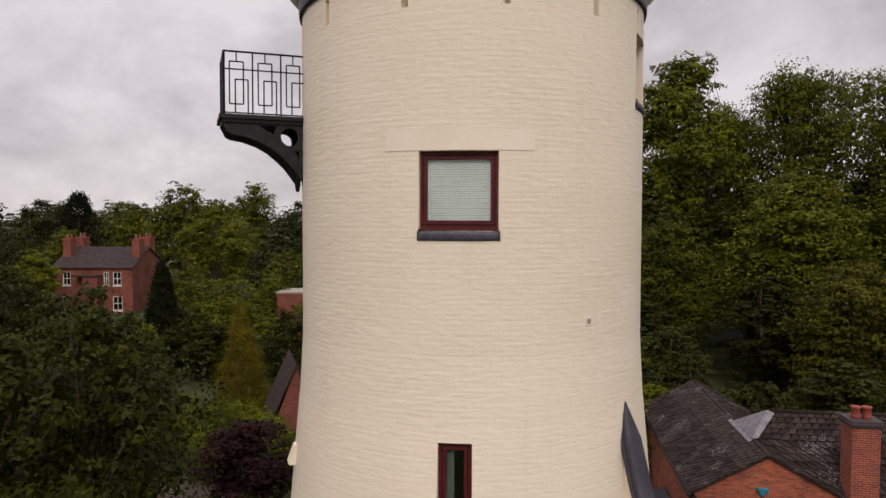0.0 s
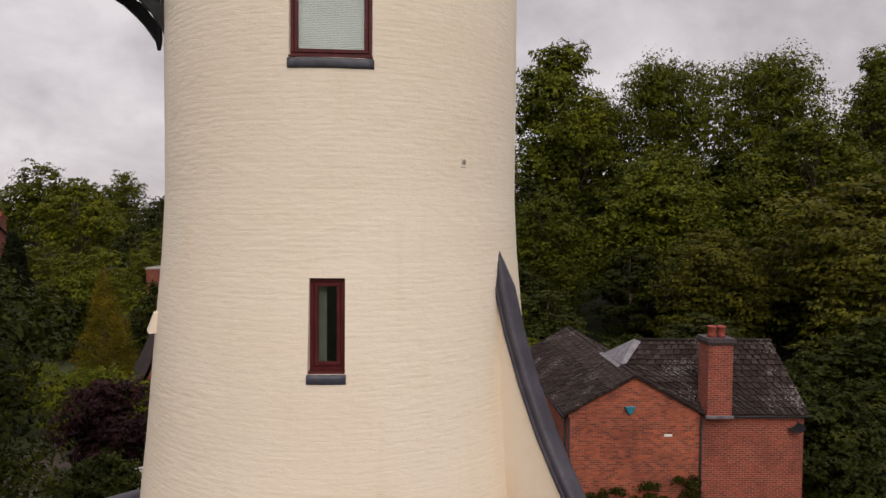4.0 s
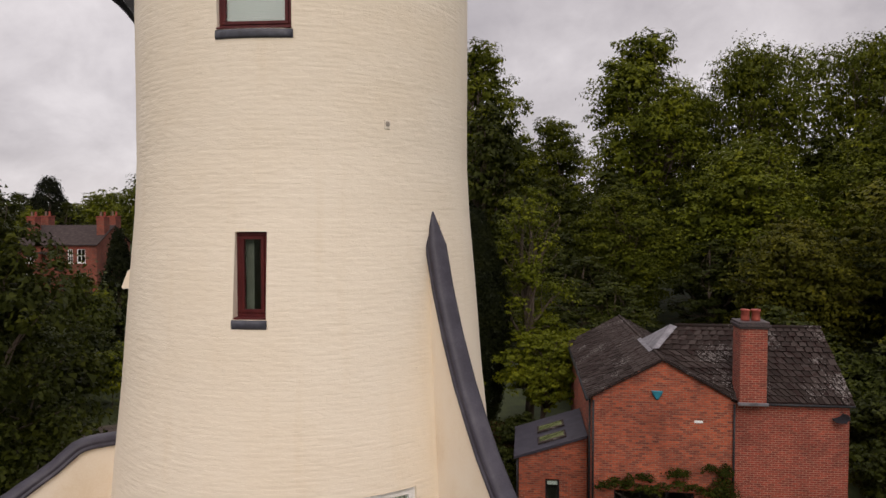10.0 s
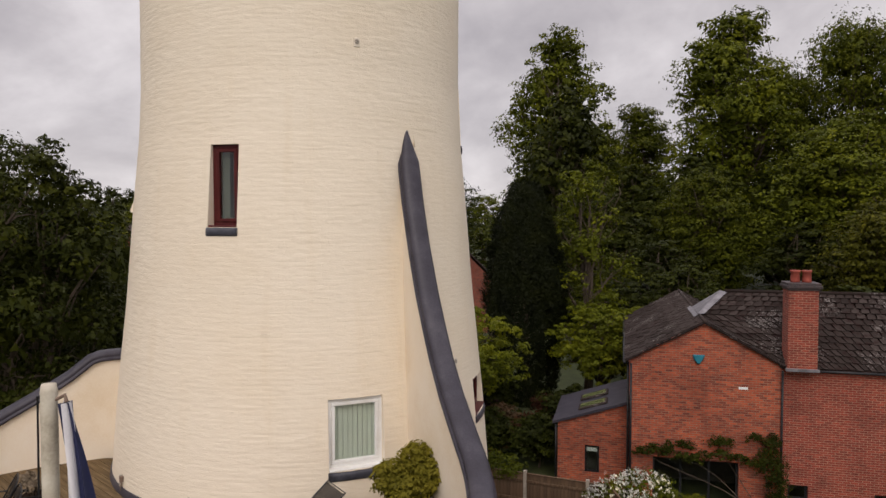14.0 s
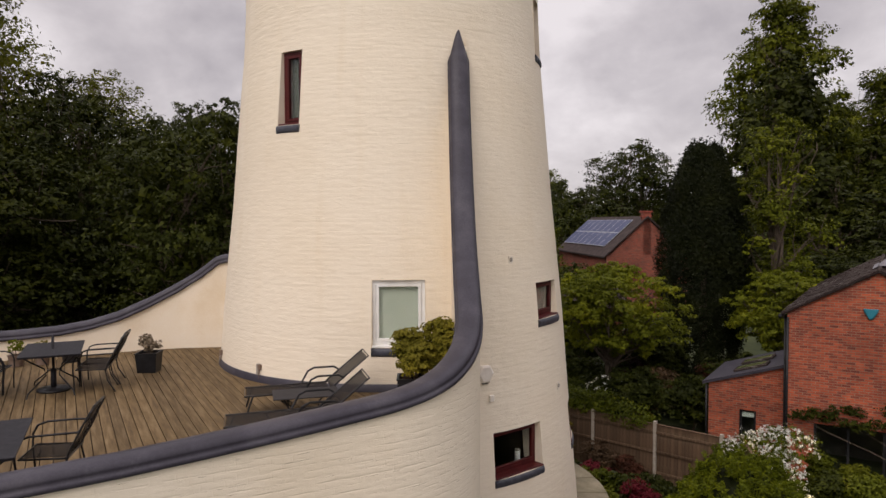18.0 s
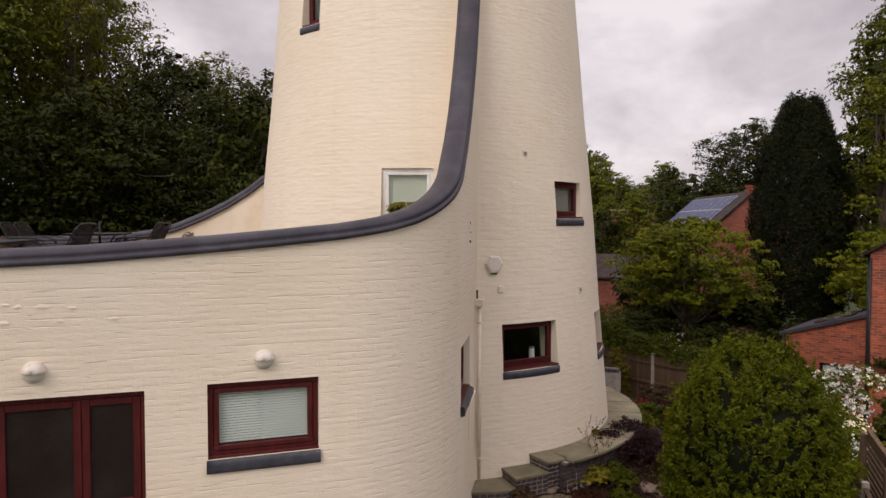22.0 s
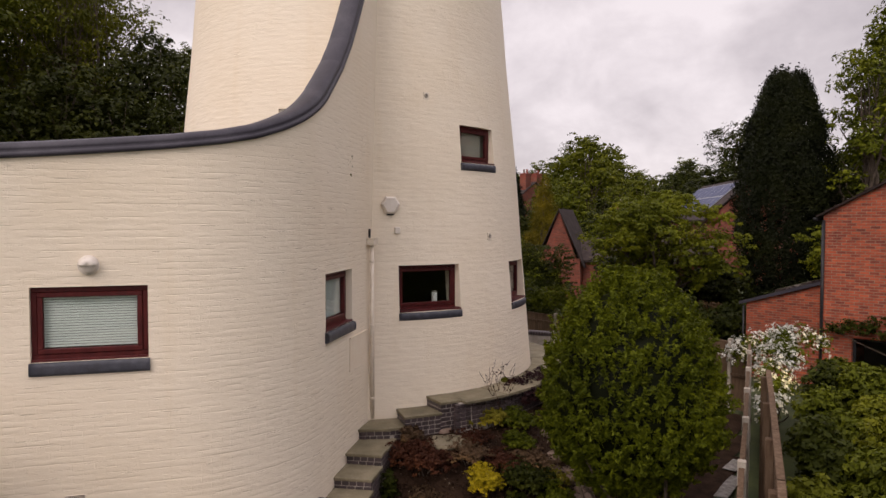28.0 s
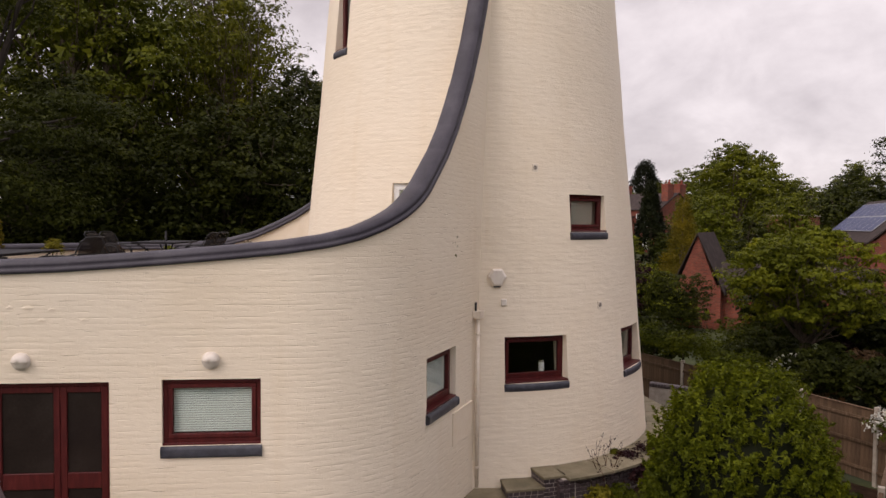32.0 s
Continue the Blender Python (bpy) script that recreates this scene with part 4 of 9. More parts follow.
def parapet(path, top, name):
    """A parapet whose deck face follows path; its thickness lies to the right of the run."""
    L = poly_len(path)
    sl = list(np.arange(0, L, 0.09)) + [L]
    ob = thing(name, pose(0, 0, 0), "smooth cream rendered parapet wall with a dark grey coping", "parapet", kind="structure")

    def pt(s, d, z):
        p, t = poly_at(path, s)
        n = Vector((-t.y, t.x))
        return (p.x - n.x * d, p.y - n.y * d, z)
    strip("parapet_inner_face", lambda s: pt(s, 0, DECK_Z - 0.3), lambda s: pt(s, 0, top(s)), sl, M["render"], ob)
    strip("parapet_outer_face", lambda s: pt(s, 0.28, -1.6), lambda s: pt(s, 0.28, top(s)), sl, M["render"], ob)
    strip("parapet_core", lambda s: pt(s, 0, top(s) - 0.004), lambda s: pt(s, 0.28, top(s) - 0.004), sl, M["render"], ob)

    def rail(s):
        p, t = poly_at(path, min(max(s, 0), L))
        n = Vector((-t.y, t.x))
        tt = Vector((t.x * 0.1, t.y * 0.1, top(s + 0.05) - top(s - 0.05))).normalized()
        side = Vector((-n.x, -n.y, 0))
        return Vector((p.x - n.x * 0.14, p.y - n.y * 0.14, top(s))), side, side.cross(tt) * (1 if side.cross(tt).z > 0 else -1)
    coping("coping", rail, sl, ob, width=0.19, high=0.16, end_taper=False)
    return ob


parapet([(p[0], p[1]) for p in BACK], lambda s: interp(s, BACK_S, BACK_ZS), "wall_parapet_back")
parapet(WEST, lambda s: 4.20, "wall_parapet_west")

# ---------------------------------------------------------------- deck
BOARD_ANG = math.atan2(-0.587, 0.81)
deck = thing("deck", Matrix.Rotation(BOARD_ANG, 4, "Z"), "weathered brown timber deck on the annex roof", "deck", kind="structure")
outline = [off(s, -WALL_T + 0.01, 0)[:2] for s in np.arange(0, 13.0, 0.25)]
outline += [on_tower(a, DECK_Z, 0.03)[:2] for a in np.arange(-43, -166, -4.0)]
outline += [(x, y) for x, y in BACK[1:]] + WEST[1:-1]
ca, sa = math.cos(-BOARD_ANG), math.sin(-BOARD_ANG)
outline = [(x * ca - y * sa, x * sa + y * ca) for x, y in outline]


def clip_strip(poly, y0, y1):
    for axis_y, keep in ((y0, 1), (y1, -1)):
        out = []
        for i, (x, y) in enumerate(poly):
            px, py = poly[i - 1]
            a, b = (py - axis_y) * keep, (y - axis_y) * keep
            if (a < 0) != (b < 0):
                t = a / (a - b)
                out.append((px + (x - px) * t, axis_y))
            if b >= 0:
                out.append((x, y))
        poly = out
        if len(poly) < 3:
            return []
    return poly


def area(poly):
    return 0.5 * sum(poly[i - 1][0] * p[1] - p[0] * poly[i - 1][1] for i, p in enumerate(poly))


ys = [p[1] for p in outline]
yb, k = min(ys), 0
PITCH = 0.145
while yb < max(ys):
    poly = clip_strip(outline, yb + 0.006, yb + PITCH - 0.006)
    if len(poly) > 2 and abs(area(poly)) > 0.01:
        if area(poly) < 0:
            poly = poly[::-1]
        clean = [p for i, p in enumerate(poly) if math.dist(p, poly[i - 1]) > 1e-4]
        bm = prism(bmesh.new(), clean, DECK_Z - 0.03, DECK_Z + 0.0015 * nz(k * 1.7, 2.2))
        part("deck_board", bm, M["deck"], deck)
    yb += PITCH
    k += 1
# one dark sheet below the boards paints the shade in their gaps
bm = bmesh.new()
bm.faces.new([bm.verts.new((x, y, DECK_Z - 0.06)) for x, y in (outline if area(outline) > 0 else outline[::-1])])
part("deck_gap_shade", bm, M["underdeck"], deck)
# dark skirting where the tower meets the deck
bm = bmesh.new()
aa = np.linspace(-165, -46, 60)
lo = [bm.verts.new(on_tower(a, DECK_Z + 0.0, 0.035)) for a in aa]
hi = [bm.verts.new(on_tower(a, DECK_Z + 0.11, 0.03)) for a in aa]
tp = [bm.verts.new(on_tower(a, DECK_Z + 0.13, 0.005)) for a in aa]
for k in range(len(aa) - 1):
    bm.faces.new((lo[k], lo[k + 1], hi[k + 1], hi[k]))
    bm.faces.new((hi[k], hi[k + 1], tp[k + 1], tp[k]))
tagged(part("baseboard", bm, M["coping"], None, "dark grey painted skirting round the tower's foot", True), category="skirting", kind="structure")


# ---------------------------------------------------------------- openings of the annex
def annex_window(name, key, label, inset=0.09, **kw):
    s0, s1, z0, z1 = A_HOLES[key]
    p, n = annex((s0 + s1) / 2)
    m = Matrix.Translation((p.x - n.x * inset, p.y - n.y * inset, z0)) @ Matrix.Rotation(math.atan2(n.y, n.x) + math.pi / 2, 4, "Z")
    bm = bmesh.new()
    for s in (s0, s1):
        bm.faces.new([bm.verts.new(off(s, d, z)) for d, z in ((0.003, z0), (0.003, z1), (-0.36, z1), (-0.36, z0))])
    for z in (z0, z1):
        bm.faces.new([bm.verts.new(off(s, d, z)) for s, d in ((s0, 0.003), (s1, 0.003), (s1, -0.36), (s0, -0.36))])
    part("reveal", bm, M["cream"], annex_house)
    return window_unit(name, m, s1 - s0, z1 - z0, M["mahogany"], label, **kw)


annex_window("window_9", "bath", "wide mahogany-framed window with a closed slatted blind, in the annex", inset=0.05, blind="venetian", slat=0.03, sill_w=1.24, sill_out=0.085)
annex_window("window_10", "side", "mahogany-framed window with a pale blind, beside the downpipe", inset=0.10, blind="venetian", sill_out=0.165)
s0, s1, z0, z1 = A_HOLES["door"]
bm = bmesh.new()
for s in (s0, s1):
    bm.faces.new([bm.verts.new(off(s, d, z)) for d, z in ((0.003, z0), (0.003, z1), (-0.36, z1), (-0.36, z0))])
bm.faces.new([bm.verts.new(off(s, d, z1)) for s, d in ((s0, 0.003), (s1, 0.003), (s1, -0.36), (s0, -0.36))])
part("reveal", bm, M["cream"], annex_house)
p, n = annex((s0 + s1) / 2)
dm = Matrix.Translation((p.x - n.x * 0.06, p.y - n.y * 0.06, z0)) @ Matrix.Rotation(math.atan2(n.y, n.x) + math.pi / 2, 4, "Z")
door = thing("door_1", dm, "closed mahogany glazed doors with dark glass, in the annex", "door", kind="structure")
W, H = s1 - s0, z1 - z0
bm = bmesh.new()
bx(bm, -W / 2, W / 2, 0, 0.1, H - 0.06, H, 0.006)
bx(bm, -W / 2, -W / 2 + 0.04, 0, 0.1, 0, H - 0.061, 0.006)
bx(bm, W / 2 - 0.04, W / 2, 0, 0.1, 0, H - 0.061, 0.006)
part("door_frame", bm, M["mahogany"], door)
xe = [W / 2 - 0.042, W / 2 - 0.61, W / 2 - 1.38, W / 2 - 1.96, -W / 2 + 0.042]
for a, b in zip(xe, xe[1:]):
    x0, x1 = b + 0.002, a - 0.002
    bm = bmesh.new()
    q = 0.078
    bx(bm, x0, x0 + q, 0.01, 0.065, 0.01, H - 0.063, 0.006)
    bx(bm, x1 - q, x1, 0.01, 0.065, 0.01, H - 0.063, 0.006)
    bx(bm, x0 + q + 0.001, x1 - q - 0.001, 0.01, 0.065, H - 0.14, H - 0.063, 0.006)
    bx(bm, x0 + q + 0.001, x1 - q - 0.001, 0.01, 0.065, 0.01, 0.22, 0.006)
    bx(bm, x0 + q + 0.001, x1 - q - 0.001, 0.01, 0.065, 0.79, 0.99, 0.006)
    leaf = part("door_leaf", bm, M["mahogany"], door)
    for q0, q1 in ((0.22, 0.79), (0.99, H - 0.14)):
        bm = bmesh.new()
        bx(bm, x0 + 0.076, x1 - 0.076, 0.034, 0.042, q0 - 0.004, q1 + 0.004)
        part("pane", bm, M["obscured"], leaf, "brown obscured glass")
bm = bmesh.new()
bx(bm, -0.012, 0.012, -0.004, 0.008, 0.88, 1.02, 0.003)
tube(bm, [(0, 0.01, 0.93), (0, -0.042, 0.93), (-0.1, -0.046, 0.93)], 0.009, 6)
part("door_handle", bm, M["alu"], door, "pale metal lever handle").location = (xe[2] + 0.04, 0, 0)
# rooms behind the annex glass, with their dimness put into the lining's colour
bm = bmesh.new()
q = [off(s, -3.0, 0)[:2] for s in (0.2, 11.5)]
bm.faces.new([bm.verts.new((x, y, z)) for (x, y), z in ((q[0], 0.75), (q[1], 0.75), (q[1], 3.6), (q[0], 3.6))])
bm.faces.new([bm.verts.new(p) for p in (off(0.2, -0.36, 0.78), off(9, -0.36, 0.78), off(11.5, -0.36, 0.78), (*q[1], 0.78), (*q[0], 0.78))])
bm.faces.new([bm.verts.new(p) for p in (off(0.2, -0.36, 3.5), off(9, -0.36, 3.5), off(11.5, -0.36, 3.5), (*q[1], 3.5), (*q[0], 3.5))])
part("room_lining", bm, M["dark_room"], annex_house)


# ---------------------------------------------------------------- fixtures on the walls
def tower_frame(a, z, out=0.0):
    p = on_tower(a, z, out)
    return Matrix.Translation(p) @ Matrix.Rotation(radians(a + 90), 4, "Z")


def wall_frame(s, z, out=0.0):
    p, n = annex(s)
    return Matrix.Translation((p.x + n.x * out, p.y + n.y * out, z)) @ Matrix.Rotation(math.atan2(n.y, n.x) + math.pi / 2, 4, "Z")


def vent(m, label):
    v = thing("wall_vent", m, label, "vent", "vents on the tower")
    bm = bmesh.new()
    bx(bm, -0.055, 0.055, -0.012, 0.03, -0.075, 0.075, 0.006)
    part("plate", bm, M["cream_plastic"], v)
    bm = lathe(bmesh.new(), [(0.034, 0.0), (0.040, 0.008), (0.034, 0.016), (0.024, 0.012)], 20, Matrix.Translation((0, -0.012, 0.01)) @ Matrix.Rotation(radians(90), 4, "X"))
    part("grille_ring", bm, M["concrete"], v, smooth=True)
    bm = bmesh.new()
    bx(bm, -0.028, 0.028, -0.018, -0.012, -0.016, 0.036, 0.002)
    bx(bm, -0.003, 0.003, -0.026, -0.018, -0.018, 0.038, 0.001)
    part("grille", bm, M["table"], v)
    return v


vent(tower_frame(-56.8, 11.47), "small square cream wall vent with a dark round grille")
vent(tower_frame(-24.2, 5.96), "small square cream wall vent with a dark round grille")
vent(tower_frame(-2.3, 3.41), "small square cream wall vent with a dark round grille")


def bulkhead(m):
    b = thing("bulkhead_lamp", m, "round off-white half-hooded bulkhead lamp on the annex wall", "wall lamp", "bulkhead lamps")
    R = Matrix.Rotation(radians(90), 4, "X")
    bm = lathe(bmesh.new(), [(0.125, 0), (0.132, 0.02), (0.125, 0.04), (0.06, 0.045)], 28, R)
    part("base", bm, M["lampwhite"], b, smooth=True)
    bm = lathe(bmesh.new(), [(0.112, 0.042), (0.106, 0.056), (0.085, 0.076), (0.05, 0.090), (0.01, 0.096)], 28, R)
    part("diffuser", bm, M["lampwhite"], b, "pale frosted glass", True)
    bm = bmesh.new()
    rings = []
    for r, d in ((0.122, 0.03), (0.120, 0.062), (0.103, 0.102), (0.065, 0.132), (0.012, 0.145)):
        rings.append([bm.verts.new((r * math.cos(t), -d, r * math.sin(t) + 0.002)) for t in np.linspace(-0.06, math.pi + 0.06, 19)])
    for u, v in zip(rings, rings[1:]):
        for k in range(18):
            bm.faces.new((u[k], u[k + 1], v[k + 1], v[k]))
    hood = part("hood", bm, M["lampwhite"], b, "off-white half hood", True)
    sm = hood.modifiers.new("solid", "SOLIDIFY"); sm.thickness = 0.006
    return b


SMALLER = Matrix.Diagonal((0.86, 0.86, 0.86, 1))
lamp1 = bulkhead(wall_frame(8.11, 3.20) @ SMALLER)
copy_thing(lamp1, wall_frame(5.86, 3.21))

# alarm box, its sounder, and the small box below
al = thing("alarm_box", tower_frame(-36.0, 3.98), "off-white hexagonal burglar alarm box on the tower", "alarm box")
bm = bmesh.new()
hexa = [(-0.085, 0.15), (0.085, 0.15), (0.165, 0.02), (0.075, -0.15), (-0.075, -0.15), (-0.165, 0.02)]
for y, k in ((0.02, 1.0), (-0.055, 1.0), (-0.085, 0.8)):
    for x, z in hexa:
        bm.verts.new((x * k, y, z * k))
vv = bm.verts[:]
for a in (0, 6):
    for k in range(6):
        bm.faces.new((vv[a + k], vv[a + (k + 1) % 6], vv[a + 6 + (k + 1) % 6], vv[a + 6 + k]))
bm.faces.new(vv[12:18])
bmesh.ops.recalc_face_normals(bm, faces=bm.faces[:])
part("cover", bm, M["lampwhite"], al)
bm = bmesh.new()
bx(bm, -0.06, 0.06, -0.05, 0.01, -0.175, -0.15, 0.006)
part("strobe", bm, M["blackplastic"], al, "dark strip below the cover")
jb = thing("junction_box", tower_frame(-34.2, 3.54), "small off-white junction box on the tower", "junction box")
bm = bmesh.new(); bx(bm, -0.05, 0.05, -0.045, 0.01, -0.06, 0.06, 0.012)
part("cover", bm, M["lampwhite"], jb)

# downpipe in the corner between annex and tower
dp = thing("downpipe", wall_frame(13.50, 0.29, 0.075), "cream-painted downpipe with a hopper in the wall corner", "downpipe")
bm = tube(bmesh.new(), [(0, 0, 0.02), (0, 0, 3.0)], 0.036, 12)
part("pipe", bm, M["cream_plastic"], dp, smooth=True)
for z in (0.35, 1.6, 2.7):
    bm = lathe(bmesh.new(), [(0.037, 0), (0.045, 0.004), (0.045, 0.036), (0.037, 0.04)], 12, Matrix.Translation((0, 0, z)))
    part("pipe_collar", bm, M["cream_plastic"], dp)
bm = bmesh.new()
bx(bm, -0.09, 0.13, -0.07, 0.07, 3.0, 3.11, 0.01)
bx(bm, -0.10, 0.14, -0.08, 0.08, 3.111, 3.125, 0.004)
part("hopper", bm, M["cream_plastic"], dp)
bm = bmesh.new(); bx(bm, -0.045, 0.0, 0.02, 0.05, 3.126, 3.28, 0.004)
part("bracket", bm, M["blackplastic"], dp, "short black bracket above the hopper")

# small sealed hatch and air brick
hatch = thing("meter_hatch", wall_frame(12.93, 1.34), "cream-painted flush hatch in the annex wall", "hatch")
bm = bmesh.new(); bx(bm, -0.46, 0.46, -0.012, 0.05, -0.02, 0.5, 0.004)
part("door", bm, M["render"], hatch)
bm = bmesh.new(); bx(bm, -0.47, 0.47, -0.03, 0.04, 0.501, 0.53, 0.006)
part("ledge", bm, M["render"], hatch)
ab = thing("air_brick", wall_frame(7.93, 0.56), "cream-painted perforated air brick low in the annex wall", "air brick")
bm = bmesh.new(); bx(bm, -0.11, 0.11, -0.008, 0.03, -0.035, 0.035, 0.002)
part("body", bm, M["cream_plastic"], ab)
bm = bmesh.new()
for i in range(10):
    for j in range(4):
        bx(bm, -0.096 + i * 0.02, -0.084 + i * 0.02, -0.0092, -0.007, -0.028 + j * 0.016, -0.018 + j * 0.016)
part("holes", bm, M["black"], ab, "rows of small dark holes")

# bracket stone and the stub on the tower's far flank
cb = thing("corbel", tower_frame(-163, 8.72), "cream-painted corbel block on the tower", "corbel")
bm = bmesh.new()
for x in (-0.12, 0.12):
    for y, z in ((0.1, 0.34), (-0.02, 0.30), (-0.13, 0.0), (-0.11, -0.03), (0.1, -0.03)):
        bm.verts.new((x, y, z))
vv = bm.verts[:]
bm.faces.new(vv[:5]); bm.faces.new(vv[5:][::-1])
for k in range(5):
    bm.faces.new((vv[k], vv[k + 5], vv[5 + (k + 1) % 5], vv[(k + 1) % 5]))
bmesh.ops.recalc_face_normals(bm, faces=bm.faces[:])
part("block", bm, M["render"], cb)

# twin outside sockets on the tower above the deck
for a in (-102.2, -131):
    so = thing("outdoor_socket", tower_frame(a, 4.02), "small grey outdoor tap box at the tower's foot", "socket", "sockets at the tower's foot")
    bm = bmesh.new()
    bx(bm, -0.05, -0.003, -0.05, 0.02, -0.11, 0.09, 0.008)
    part("box", bm, M["concrete"], so)
    bm = bmesh.new(); bx(bm, 0.004, 0.05, -0.06, 0.02, -0.02, 0.08, 0.008)
    tube(bm, [(0.03, -0.03, -0.02), (0.035, -0.045, -0.1), (0.01, -0.04, -0.2)], 0.008, 6)
    part("tap", bm, M["stone"], so)

# ---------------------------------------------------------------- iron balcony
bal = thing("balcony", pose(0, 0, 0), "black iron balcony with an openwork rail and pierced brackets", "balcony")
BZ = 14.80
bn = Vector((-0.940, -0.342, 0)).normalized()
by = Vector((-0.342, 0.940, 0)).normalized()
b0, depth, bw = Vector((-2.37, 12.31, BZ)), 1.42, 1.0


def bp(u, v, z):
    """u out from the tower, v along the balcony, z up from its floor."""
    return b0 + bn * float(u) + by * float(v) + Vector((0, 0, float(z)))


bm = bmesh.new()
for u0, u1, v0, v1, z0, z1 in ((-0.5, depth + 0.08, -0.08, bw + 0.08, -0.07, 0.0), (-0.5, depth + 0.03, -0.03, bw + 0.03, -0.13, -0.071)):
    c = [bp(u, v, z) for z in (z0, z1) for u, v in ((u0, v0), (u1, v0), (u1, v1), (u0, v1))]
    vs = [bm.verts.new(p) for p in c]
    for f in ((0, 1, 2, 3), (4, 7, 6, 5), (0, 4, 5, 1), (1, 5, 6, 2), (2, 6, 7, 3), (3, 7, 4, 0)):
        bm.faces.new([vs[i] for i in f])
bmesh.ops.recalc_face_normals(bm, faces=bm.faces[:])
part("floor_plate", bm, M["black"], bal)
RH = 1.06


def rail_panel(p0, p1, n):
    """Top rail, mid rail, posts and nested rectangles between two floor points."""
    d = (p1 - p0)
    L = d.length
    e = d / L
    z = Vector((0, 0, 1))
    for h in (0.03, RH * 0.72, RH):
        part("rail", tube(bmesh.new(), [p0 + z * h, p1 + z * h], 0.017 if h == RH else 0.013, 6), M["black"], bal)
    for k in range(n + 1):
        bm = tube(bmesh.new(), [p0 + e * (L * k / n), p0 + e * (L * k / n) + z * RH], 0.014 if k not in (0, n) else 0.024, 6)
        part("post", bm, M["black"], bal)
    for k in range(n):
        c = p0 + e * (L * (k + 0.5) / n)
        w = L / n
        bm = bmesh.new()
        for x0, x1, h0, h1 in ((-0.18, 0.30, 0.17, 0.84), (-0.34, 0.10, 0.03, 0.56)):
            q = [c + e * (w * x) + z * (RH * h) for x, h in ((x0, h0), (x1, h0), (x1, h1), (x0, h1))]
            for i in range(4):
                tube(bm, [q[i], q[(i + 1) % 4]], 0.013, 5)
        tube(bm, [c + e * (w * 0.06) + z * (RH * 0.84), c + e * (w * 0.06) + z * RH], 0.012, 5)
        part("ornament", bm, M["black"], bal, "two interlocked upright rectangles of flat iron bar")


rail_panel(bp(0.0, 0, 0), bp(depth, 0, 0), 3)
rail_panel(bp(depth, 0, 0), bp(depth, bw, 0), 2)
for v in (0.06, bw - 0.06):
    # quarter-round bracket with a round eye and two triangles
    bm = bmesh.new()
    outer = [(0.02, 0), (depth + 0.02, 0), (depth - 0.06, -0.16)]
    outer += [(1.28, -0.20), (1.05, -0.24), (0.82, -0.32), (0.62, -0.43), (0.44, -0.58), (0.30, -0.72), (0.18, -0.88), (0.10, -1.00), (0.02, -1.04)]

    def hole(pts):
        return [bm.verts.new(bp(u, v, -0.131 + h)) for u, h in pts]
    o = hole(outer)
    eye = hole([(0.32 + 0.155 * math.cos(t), -0.21 + 0.155 * math.sin(t)) for t in np.linspace(0, 2 * math.pi, 21)[:-1]])
    t1 = hole([(0.55, -0.03), (0.86, -0.03), (0.60, -0.19)])
    t2 = hole([(0.15, -0.45), (0.26, -0.45), (0.15, -0.60)])
    es = []
    for ring in (o, eye, t1, t2):
        es += [bm.edges.new((ring[i], ring[(i + 1) % len(ring)])) for i in range(len(ring))]
    bmesh.ops.triangle_fill(bm, use_beauty=True, use_dissolve=False, edges=es)
    br = part("bracket", bm, M["black"], bal, "pierced black iron bracket")
    sm = br.modifiers.new("solid", "SOLIDIFY"); sm.thickness, sm.offset = 0.09, 0
    bm = tube(bmesh.new(), [bp(0.06, v, -1.26), bp(0.06, v, -1.12), bp(0.05, v, -0.13)], [0.03, 0.06, 0.06], 8)
    part("wall_post", bm, M["black"], bal)

# flakes of lifted paint in a row high on the annex wall
rng_f = random.Random(12)
for k in range(9):
    s, z = 5.15 + 0.21 * k + rng_f.uniform(-0.05, 0.05), 3.92 - 0.012 * k + rng_f.uniform(-0.015, 0.015)
    if k > 5:
        s, z = 5.6 + 0.5 * (k - 6), 3.74 + rng_f.uniform(-0.02, 0.02)
    bm = bmesh.new()
    w, h = rng_f.uniform(0.03, 0.075), rng_f.uniform(0.010, 0.022)
    ring = [bm.verts.new(off(s + w * math.cos(t) * rng_f.uniform(0.7, 1.2), 0.006 + 0.006 * (math.sin(t) < 0), z + h * math.sin(t) * rng_f.uniform(0.6, 1.3))) for t in np.linspace(0, 2 * math.pi, 11)[:-1]]
    mid = bm.verts.new(off(s, 0.013, z))
    for i in range(10):
        bm.faces.new((ring[i], ring[(i + 1) % 10], mid))
    part("paint_flake", bm, M["cream_annex"], annex_house, "lifted flake of cream paint")

# ---------------------------------------------------------------- ground
def ground_z(x, y):
    """Lawns and beds fall away from the tower; the woods beyond stand on a slow rise."""
    d = math.hypot(x - CX, y - CY)
    z = -1.2
    k = max(0.0, min(1.0, (7.6 - d) / 3.2))
    if x > 2.5:
        z += ((1.22 + 0.12 * max(0.0, min(1.0, (y - 11.8) / 1.5))) * k * k * (3 - 2 * k)) * max(0.0, min(1.0, (y - 8.0) / 2.5))
    far = max(0.0, min(1.0, (math.hypot(x, y) - 45) / 60))
    z += 3.2 * far * far + 0.25 * nz(x * 0.05, y * 0.05, 0.3) * min(1.0, d / 30)
    return z + 0.05 * nz(x * 0.5, y * 0.5, 4.0)


